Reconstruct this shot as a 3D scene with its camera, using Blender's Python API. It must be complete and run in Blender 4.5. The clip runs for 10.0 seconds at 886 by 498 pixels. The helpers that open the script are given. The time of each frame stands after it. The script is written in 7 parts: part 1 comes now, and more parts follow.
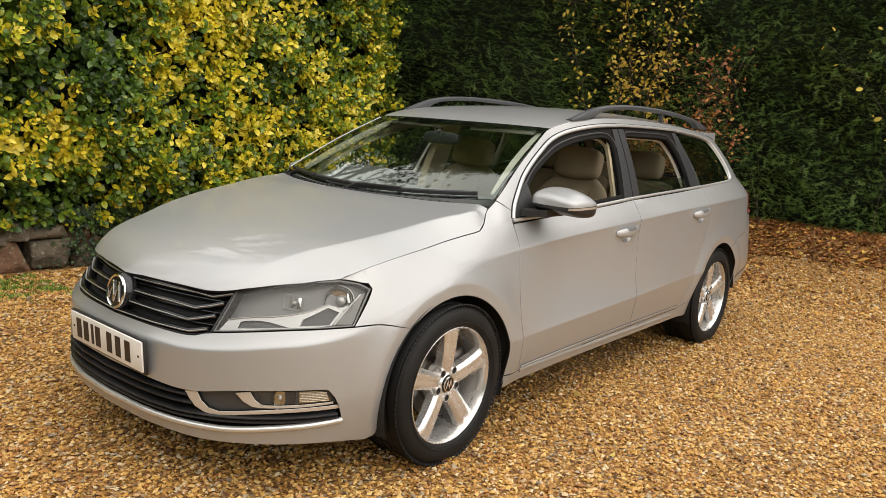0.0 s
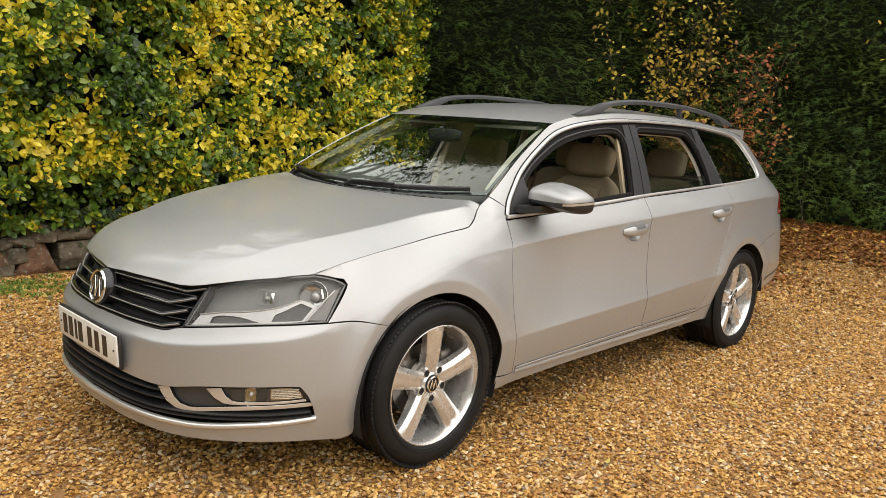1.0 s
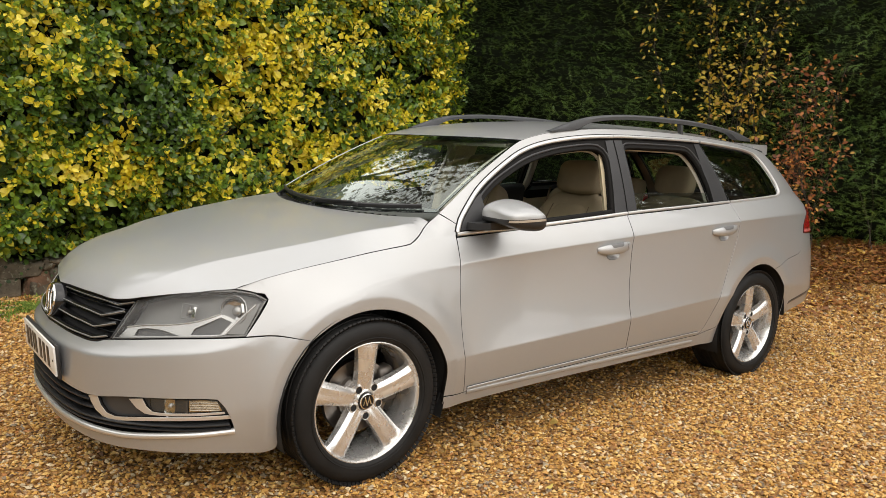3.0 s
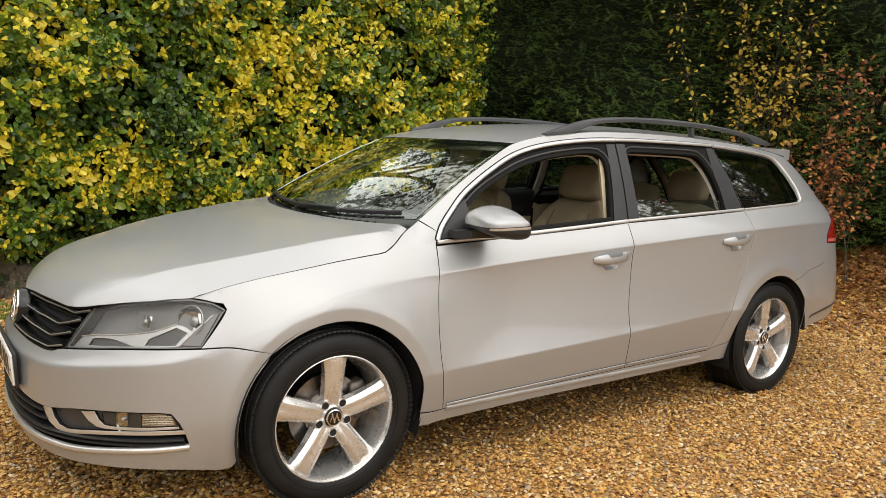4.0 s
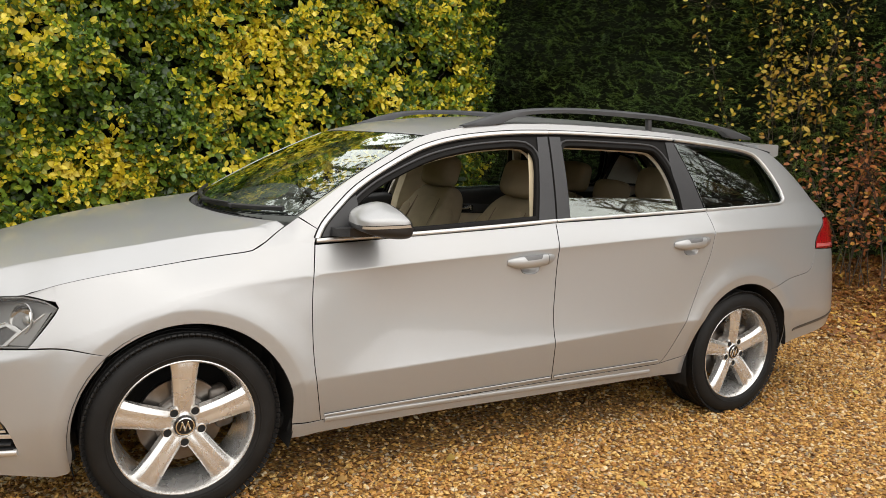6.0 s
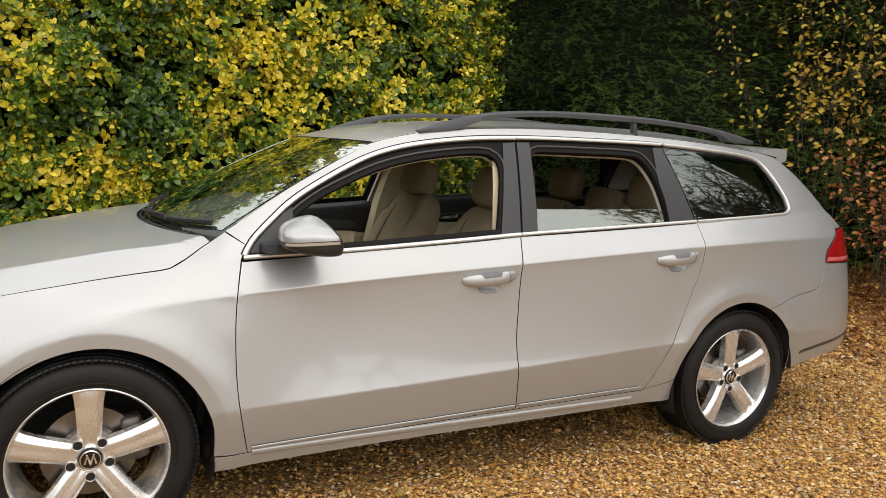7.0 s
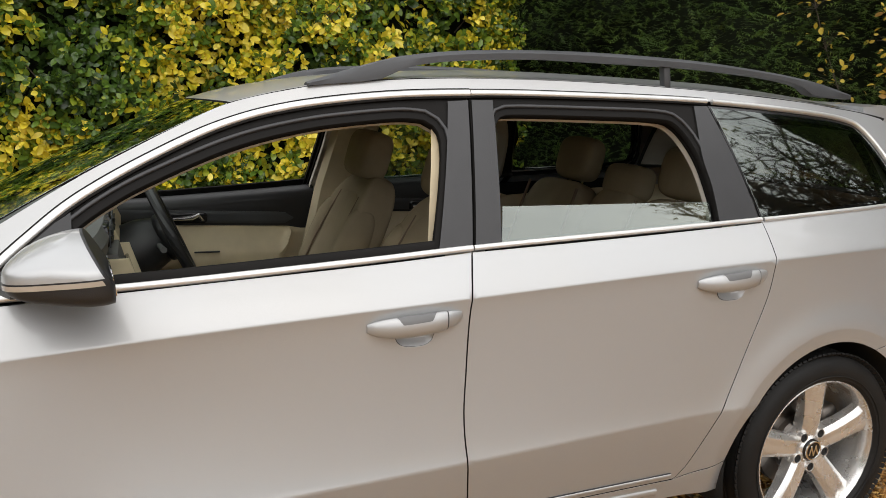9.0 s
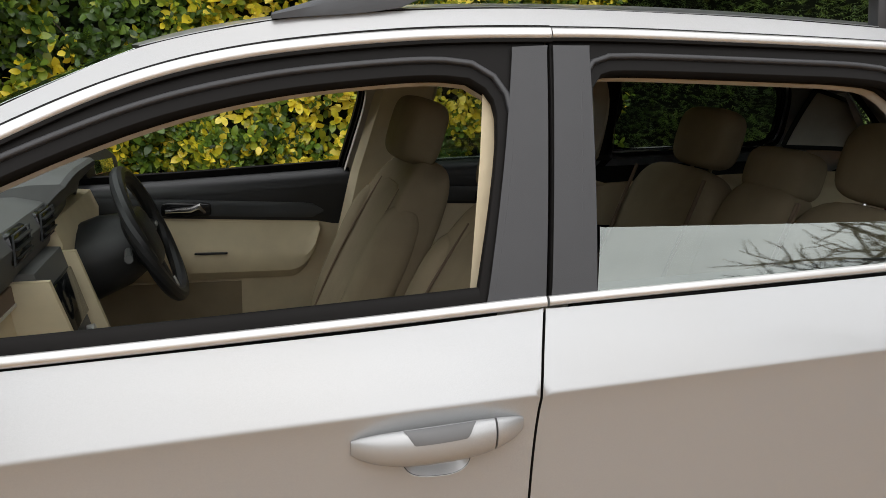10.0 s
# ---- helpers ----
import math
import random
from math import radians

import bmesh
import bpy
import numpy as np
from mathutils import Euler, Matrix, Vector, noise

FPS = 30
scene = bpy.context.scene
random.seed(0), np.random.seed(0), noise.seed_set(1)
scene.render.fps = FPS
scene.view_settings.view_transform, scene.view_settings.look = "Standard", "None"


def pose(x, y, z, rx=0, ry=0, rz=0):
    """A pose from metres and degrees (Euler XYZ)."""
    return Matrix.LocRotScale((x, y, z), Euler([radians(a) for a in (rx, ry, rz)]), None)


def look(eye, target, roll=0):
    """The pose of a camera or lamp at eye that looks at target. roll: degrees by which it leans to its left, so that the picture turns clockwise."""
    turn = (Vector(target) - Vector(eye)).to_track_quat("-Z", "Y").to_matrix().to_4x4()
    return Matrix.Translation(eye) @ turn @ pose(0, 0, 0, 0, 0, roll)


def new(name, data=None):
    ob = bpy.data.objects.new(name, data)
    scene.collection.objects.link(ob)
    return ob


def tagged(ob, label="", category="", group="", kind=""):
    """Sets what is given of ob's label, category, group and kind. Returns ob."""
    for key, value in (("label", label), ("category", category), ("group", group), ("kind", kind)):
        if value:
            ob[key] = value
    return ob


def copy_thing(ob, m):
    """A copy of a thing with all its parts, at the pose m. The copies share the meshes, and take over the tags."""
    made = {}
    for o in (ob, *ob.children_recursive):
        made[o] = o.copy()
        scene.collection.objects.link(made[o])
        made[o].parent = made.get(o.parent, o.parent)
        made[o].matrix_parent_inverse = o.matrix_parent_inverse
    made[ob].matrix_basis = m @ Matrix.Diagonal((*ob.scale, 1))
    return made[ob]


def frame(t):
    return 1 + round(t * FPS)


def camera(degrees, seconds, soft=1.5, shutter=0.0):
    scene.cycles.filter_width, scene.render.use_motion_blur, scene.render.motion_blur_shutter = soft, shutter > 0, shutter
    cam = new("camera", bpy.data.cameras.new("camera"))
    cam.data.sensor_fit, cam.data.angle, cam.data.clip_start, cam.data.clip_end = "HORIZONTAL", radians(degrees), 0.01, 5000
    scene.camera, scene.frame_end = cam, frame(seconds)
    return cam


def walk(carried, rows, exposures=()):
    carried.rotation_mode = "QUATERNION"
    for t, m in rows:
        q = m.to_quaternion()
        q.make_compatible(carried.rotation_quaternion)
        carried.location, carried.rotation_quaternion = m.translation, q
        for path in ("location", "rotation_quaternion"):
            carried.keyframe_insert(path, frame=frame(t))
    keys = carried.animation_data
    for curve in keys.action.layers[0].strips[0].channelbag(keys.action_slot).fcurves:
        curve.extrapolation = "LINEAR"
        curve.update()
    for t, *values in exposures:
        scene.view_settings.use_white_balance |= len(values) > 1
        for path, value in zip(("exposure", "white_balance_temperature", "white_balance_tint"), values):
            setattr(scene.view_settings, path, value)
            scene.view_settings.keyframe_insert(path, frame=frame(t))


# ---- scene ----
cam = camera(60.3, 10.0, 0.5)
PATH = [
    (0, (-2.25, -2.626, 1.331), (-0.725, -1.377, 0.996), 4.4),
    (0.5, (-2.171, -2.743, 1.325), (-0.695, -1.435, 0.994), 4.1),
    (1, (-2.014, -2.781, 1.294), (-0.583, -1.423, 0.968), 3.8),
    (1.5, (-1.841, -2.803, 1.295), (-0.452, -1.4, 0.979), 3.5),
    (2, (-1.767, -2.876, 1.294), (-0.422, -1.428, 0.986), 3.3),
    (2.5, (-1.663, -3.067, 1.305), (-0.366, -1.574, 1.009), 3.1),
    (2.7, (-1.62, -3.139, 1.293), (-0.344, -1.626, 1.008), 2.9),
    (3.8, (-1.301, -3.223, 1.305), (-0.129, -1.626, 1.03), 2.9),
    (4, (-1.246, -3.213, 1.305), (-0.088, -1.605, 1.033), 2.9),
    (4.5, (-1.109, -3.311, 1.301), (0.004, -1.671, 1.032), 2.8),
    (5, (-0.938, -3.442, 1.31), (0.131, -1.774, 1.041), 2.8),
    (5.5, (-0.76, -3.476, 1.289), (0.269, -1.782, 1.017), 2.8),
    (5.7, (-0.655, -3.447, 1.295), (0.36, -1.746, 1.016), 2.9),
    (7, (-0.045, -3.349, 1.345), (0.836, -1.576, 1.062), 2.7),
    (7.5, (0.148, -3.207, 1.341), (0.991, -1.418, 1.044), 2.4),
    (8, (0.343, -3.0, 1.372), (1.161, -1.204, 1.052), 2.3),
    (8.5, (0.602, -2.782, 1.354), (1.399, -0.98, 1.011), 2.0),
    (9, (0.796, -2.482, 1.333), (1.541, -0.663, 0.963), 1.8),
    (9.5, (0.951, -2.113, 1.324), (1.611, -0.266, 0.935), 2.0),
    (10, (1.144, -1.764, 1.305), (1.661, 0.113, 0.85), 1.9),
]
walk(cam, [(t, look(eye, target, roll)) for t, eye, target, roll in PATH], [(0, .22, 6950, 10), (5, .17, 6830, 10), (7.5, .11, 6720, 10), (8.5, .08, 6650, 10), (9.2, .07, 6550, 10), (10, .0, 6450, 10)])

# ---- sky and sun: bright overcast ----
SUN_EL, SUN_AZ = 55.0, 178.0
world = bpy.data.worlds.new("sky")
scene.world = world
world.use_nodes = True
wn, wl = world.node_tree.nodes, world.node_tree.links
sky = wn.new("ShaderNodeTexSky")
sky.sky_type, sky.sun_disc = "NISHITA", False
sky.sun_elevation, sky.sun_rotation = radians(SUN_EL), radians(SUN_AZ)
sky.air_density, sky.dust_density, sky.ozone_density = 1.0, 6.0, 0.6
soft = wn.new("ShaderNodeHueSaturation")
soft.inputs["Saturation"].default_value = 0.35
wl.new(sky.outputs[0], soft.inputs["Color"])
cloud = wn.new("ShaderNodeMix")
cloud.data_type = "RGBA"
cloud.inputs[0].default_value = 0.93
cloud.inputs[7].default_value = (6.75, 6.8, 6.95, 1)
wl.new(soft.outputs[0], cloud.inputs[6])
drift, puff = wn.new("ShaderNodeTexCoord"), wn.new("ShaderNodeTexNoise")
puff.inputs["Scale"].default_value, puff.inputs["Detail"].default_value, puff.inputs["Roughness"].default_value = 2.6, 6, 0.55
wl.new(drift.outputs["Generated"], puff.inputs["Vector"])
tone_ = wn.new("ShaderNodeMapRange")
tone_.inputs["From Min"].default_value, tone_.inputs["From Max"].default_value = 0.32, 0.68
tone_.inputs["To Min"].default_value, tone_.inputs["To Max"].default_value = 0.72, 1.28
wl.new(puff.outputs["Fac"], tone_.inputs[0])
veil = wn.new("ShaderNodeVectorMath")
veil.operation = "SCALE"
wl.new(cloud.outputs[2], veil.inputs[0])
wl.new(tone_.outputs[0], veil.inputs["Scale"])
wl.new(veil.outputs[0], wn["Background"].inputs[0])
wn["Background"].inputs[1].default_value = 0.25
sun = new("sun", bpy.data.lights.new("sun", "SUN"))
sun.data.energy, sun.data.angle, sun.data.color = 0.5, radians(90), (1.0, 0.95, 0.88)
sun.matrix_world = look((math.sin(radians(SUN_AZ)) * 20, math.cos(radians(SUN_AZ)) * 20, 20 * math.tan(radians(SUN_EL))), (0, 0, 0))
scene.view_settings.exposure = 0.0

# ---- materials ----
def nodes(name):
    m = bpy.data.materials.new(name)
    m.use_nodes = True
    t = m.node_tree
    return m, t.nodes, t.links, t.nodes["Principled BSDF"]


def ramp(n, stops, kind="LINEAR"):
    r = n.new("ShaderNodeValToRGB")
    r.color_ramp.interpolation = kind
    e = r.color_ramp.elements
    while len(e) < len(stops):
        e.new(0.5)
    for el, (p, c) in zip(e, stops):
        el.position, el.color = p, (*c, 1)
    return r


def mat(name, col, rough=0.5, metal=0.0, var=0.15, scale=6.0, bump=0.0, bscale=80.0, coat=0.0, coat_rough=0.05, spec=0.5):
    """A plain surface with cloudy colour variation, uneven gloss and fine relief."""
    m, n, l, b = nodes(name)
    co = n.new("ShaderNodeTexCoord")
    a = n.new("ShaderNodeTexNoise")
    a.inputs["Scale"].default_value, a.inputs["Detail"].default_value = scale, 6
    l.new(co.outputs["Object"], a.inputs["Vector"])
    lo = tuple(c * (1 - var) for c in col)
    hi = tuple(min(1, c * (1 + var)) for c in col)
    r = ramp(n, [(0.3, lo), (0.7, hi)])
    l.new(a.outputs["Fac"], r.inputs[0])
    l.new(r.outputs[0], b.inputs["Base Color"])
    rr = n.new("ShaderNodeMapRange")
    rr.inputs["To Min"].default_value, rr.inputs["To Max"].default_value = rough * 0.85, min(1, rough * 1.15)
    l.new(a.outputs["Fac"], rr.inputs[0])
    l.new(rr.outputs[0], b.inputs["Roughness"])
    b.inputs["Metallic"].default_value = metal
    b.inputs["Specular IOR Level"].default_value = spec
    b.inputs["Coat Weight"].default_value, b.inputs["Coat Roughness"].default_value = coat, coat_rough
    if bump:
        f = n.new("ShaderNodeTexNoise")
        f.inputs["Scale"].default_value, f.inputs["Detail"].default_value = bscale, 4
        l.new(co.outputs["Object"], f.inputs["Vector"])
        p = n.new("ShaderNodeBump")
        p.inputs["Strength"].default_value, p.inputs["Distance"].default_value = bump, 0.004
        l.new(f.outputs["Fac"], p.inputs["Height"])
        l.new(p.outputs[0], b.inputs["Normal"])
    return m


def paint_material():
    """Silver metallic lacquer with fine flake and a little road film."""
    m, n, l, b = nodes("silver_paint")
    co = n.new("ShaderNodeTexCoord")
    fl = n.new("ShaderNodeTexNoise")
    fl.inputs["Scale"].default_value = 900
    l.new(co.outputs["Object"], fl.inputs["Vector"])
    dirt = n.new("ShaderNodeTexNoise")
    dirt.inputs["Scale"].default_value, dirt.inputs["Detail"].default_value = 3.0, 8
    l.new(co.outputs["Object"], dirt.inputs["Vector"])
    r = ramp(n, [(0.25, (0.385, 0.39, 0.392)), (0.75, (0.45, 0.455, 0.457))])
    l.new(fl.outputs["Fac"], r.inputs[0])
    film = n.new("ShaderNodeMix")
    film.data_type = "RGBA"
    dr = n.new("ShaderNodeMapRange")
    dr.inputs["From Min"].default_value, dr.inputs["From Max"].default_value = 0.45, 0.75
    dr.inputs["To Max"].default_value = 0.12
    l.new(dirt.outputs["Fac"], dr.inputs[0])
    l.new(dr.outputs[0], film.inputs[0])
    l.new(r.outputs[0], film.inputs[6])
    film.inputs[7].default_value = (0.42, 0.38, 0.32, 1)
    l.new(film.outputs[2], b.inputs["Base Color"])
    rr = n.new("ShaderNodeMapRange")
    rr.inputs["To Min"].default_value, rr.inputs["To Max"].default_value = 0.37, 0.45
    l.new(dirt.outputs["Fac"], rr.inputs[0])
    l.new(rr.outputs[0], b.inputs["Roughness"])
    b.inputs["Metallic"].default_value = 0.48
    b.inputs["Coat Weight"].default_value, b.inputs["Coat Roughness"].default_value = 0.7, 0.04
    return m


def thin_glass(name, tint, gloss=1.0):
    """Window glass: clear sheet that tints what lies behind and mirrors at grazing angles."""
    m, n, l, b = nodes(name)
    n.remove(b)
    tr, gl, mx, fr = n.new("ShaderNodeBsdfTransparent"), n.new("ShaderNodeBsdfGlossy"), n.new("ShaderNodeMixShader"), n.new("ShaderNodeLayerWeight")
    tr.inputs[0].default_value = (*tint, 1)
    gl.inputs["Roughness"].default_value = 0.03
    gl.inputs["Color"].default_value = (0.86, 0.93, 0.88, 1)
    fr.inputs["Blend"].default_value = 0.5
    pw, ad = n.new("ShaderNodeMath"), n.new("ShaderNodeMath")
    pw.operation, ad.operation = "POWER", "MULTIPLY_ADD"
    pw.inputs[1].default_value = 5.0
    ad.inputs[1].default_value, ad.inputs[2].default_value = 0.953, 0.047
    mul = n.new("ShaderNodeMath")
    mul.operation, mul.use_clamp = "MULTIPLY", True
    mul.inputs[1].default_value = gloss
    l.new(fr.outputs["Facing"], pw.inputs[0])
    l.new(pw.outputs[0], ad.inputs[0])
    l.new(ad.outputs[0], mul.inputs[0])
    l.new(mul.outputs[0], mx.inputs[0])
    l.new(tr.outputs[0], mx.inputs[1])
    l.new(gl.outputs[0], mx.inputs[2])
    l.new(mx.outputs[0], n["Material Output"].inputs[0])
    return m


def cloudy_lens(name, tint, haze, grey):
    """Clear plastic with a slight grey haze: mostly see-through, the rest a glossy grey face."""
    m, n, l, b = nodes(name)
    co, a = n.new("ShaderNodeTexCoord"), n.new("ShaderNodeTexNoise")
    a.inputs["Scale"].default_value, a.inputs["Detail"].default_value = 7.0, 4
    l.new(co.outputs["Object"], a.inputs["Vector"])
    hz = n.new("ShaderNodeMapRange")
    hz.inputs["To Min"].default_value, hz.inputs["To Max"].default_value = haze * .7, haze * 1.3
    l.new(a.outputs["Fac"], hz.inputs[0])
    b.inputs["Base Color"].default_value = (*grey, 1)
    b.inputs["Roughness"].default_value = 0.12
    b.inputs["Coat Weight"].default_value, b.inputs["Coat Roughness"].default_value = 1.0, 0.04
    tr, mx = n.new("ShaderNodeBsdfTransparent"), n.new("ShaderNodeMixShader")
    tr.inputs[0].default_value = (*tint, 1)
    l.new(hz.outputs[0], mx.inputs[0])
    l.new(tr.outputs[0], mx.inputs[1])
    l.new(b.outputs[0], mx.inputs[2])
    l.new(mx.outputs[0], n["Material Output"].inputs[0])
    return m


def leaf_material(name, stops, patch_scale=0.0, rand=0.5, rough=0.4, trans=0.25, tone=""):
    """Leaves: colour from a cloud of patches and from each leaf's own chance, a little light shining through."""
    m, n, l, b = nodes(name)
    geo = n.new("ShaderNodeNewGeometry")
    r = ramp(n, stops)
    if tone:
        at = n.new("ShaderNodeAttribute")
        at.attribute_name = tone
        l.new(at.outputs["Fac"], r.inputs[0])
    elif patch_scale:
        co = n.new("ShaderNodeTexCoord")
        a = n.new("ShaderNodeTexNoise")
        a.inputs["Scale"].default_value, a.inputs["Detail"].default_value = patch_scale, 3
        a.inputs["Roughness"].default_value = 0.6
        l.new(co.outputs["Object"], a.inputs["Vector"])
        st = n.new("ShaderNodeMapRange")
        st.inputs["From Min"].default_value, st.inputs["From Max"].default_value = 0.33, 0.67
        l.new(a.outputs["Fac"], st.inputs[0])
        mx = n.new("ShaderNodeMix")
        mx.inputs[0].default_value = rand
        l.new(st.outputs[0], mx.inputs[2])
        l.new(geo.outputs["Random Per Island"], mx.inputs[3])
        l.new(mx.outputs[0], r.inputs[0])
    else:
        l.new(geo.outputs["Random Per Island"], r.inputs[0])
    l.new(r.outputs[0], b.inputs["Base Color"])
    b.inputs["Roughness"].default_value = rough
    b.inputs["Specular IOR Level"].default_value = 0.55
    tl, mx2 = n.new("ShaderNodeBsdfTranslucent"), n.new("ShaderNodeMixShader")
    mx2.inputs[0].default_value = trans
    l.new(r.outputs[0], tl.inputs[0])
    l.new(b.outputs[0], mx2.inputs[1])
    l.new(tl.outputs[0], mx2.inputs[2])
    l.new(mx2.outputs[0], n["Material Output"].inputs[0])
    return m


def gravel_ground_material():
    """Between the loose stones: packed tan gravel, coarse cells of many stone colours, the shade of their gaps painted
    in.
    """
    m, n, l, b = nodes("gravel_ground")
    co = n.new("ShaderNodeTexCoord")
    v = n.new("ShaderNodeTexVoronoi")
    v.inputs["Scale"].default_value = 74
    l.new(co.outputs["Object"], v.inputs["Vector"])
    sep = n.new("ShaderNodeSeparateColor")
    l.new(v.outputs["Color"], sep.inputs[0])
    r = ramp(n, STONE_STOPS)
    l.new(sep.outputs[0], r.inputs[0])
    # darkens each cell outwards, as shade between packed stones
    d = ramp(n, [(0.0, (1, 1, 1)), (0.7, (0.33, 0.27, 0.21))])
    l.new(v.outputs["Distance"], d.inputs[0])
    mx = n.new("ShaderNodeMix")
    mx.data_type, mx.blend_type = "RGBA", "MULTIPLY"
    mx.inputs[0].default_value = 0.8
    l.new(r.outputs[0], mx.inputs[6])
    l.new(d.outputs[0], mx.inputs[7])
    big = n.new("ShaderNodeTexNoise")
    big.inputs["Scale"].default_value, big.inputs["Detail"].default_value = 0.9, 5
    l.new(co.outputs["Object"], big.inputs["Vector"])
    br = ramp(n, [(0.35, (0.84, 0.81, 0.77)), (0.65, (1, 1, 1))])
    l.new(big.outputs["Fac"], br.inputs[0])
    mx2 = n.new("ShaderNodeMix")
    mx2.data_type, mx2.blend_type = "RGBA", "MULTIPLY"
    mx2.inputs[0].default_value = 1.0
    l.new(mx.outputs[2], mx2.inputs[6])
    l.new(br.outputs[0], mx2.inputs[7])
    l.new(mx2.outputs[2], b.inputs["Base Color"])
    b.inputs["Roughness"].default_value = 0.85
    p = n.new("ShaderNodeBump")
    p.inputs["Strength"].default_value, p.inputs["Distance"].default_value = 0.8, 0.012
    p.invert = True
    l.new(v.outputs["Distance"], p.inputs["Height"])
    l.new(p.outputs[0], b.inputs["Normal"])
    return m


STONE_STOPS = [(0.00, (0.121, 0.051, 0.016)), (0.13, (0.335, 0.161, 0.040)), (0.33, (0.558, 0.285, 0.063)), (0.53, (0.688, 0.391, 0.098)), (0.70, (0.809, 0.552, 0.205)), (0.82, (0.484, 0.193, 0.045)), (0.91, (0.856, 0.690, 0.428)), (1.00, (0.233, 0.175, 0.121))]


def stone_material(name, stops, rough=0.6):
    m, n, l, b = nodes(name)
    geo = n.new("ShaderNodeNewGeometry")
    r = ramp(n, stops)
    l.new(geo.outputs["Random Per Island"], r.inputs[0])
    co = n.new("ShaderNodeTexCoord")
    a = n.new("ShaderNodeTexNoise")
    a.inputs["Scale"].default_value, a.inputs["Detail"].default_value = 90, 4
    l.new(co.outputs["Object"], a.inputs["Vector"])
    rr = ramp(n, [(0.3, (0.72, 0.7, 0.66)), (0.7, (1, 1, 1))])
    l.new(a.outputs["Fac"], rr.inputs[0])
    mx = n.new("ShaderNodeMix")
    mx.data_type, mx.blend_type = "RGBA", "MULTIPLY"
    mx.inputs[0].default_value = 1.0
    l.new(r.outputs[0], mx.inputs[6])
    l.new(rr.outputs[0], mx.inputs[7])
    l.new(mx.outputs[2], b.inputs["Base Color"])
    b.inputs["Roughness"].default_value = rough
    return m


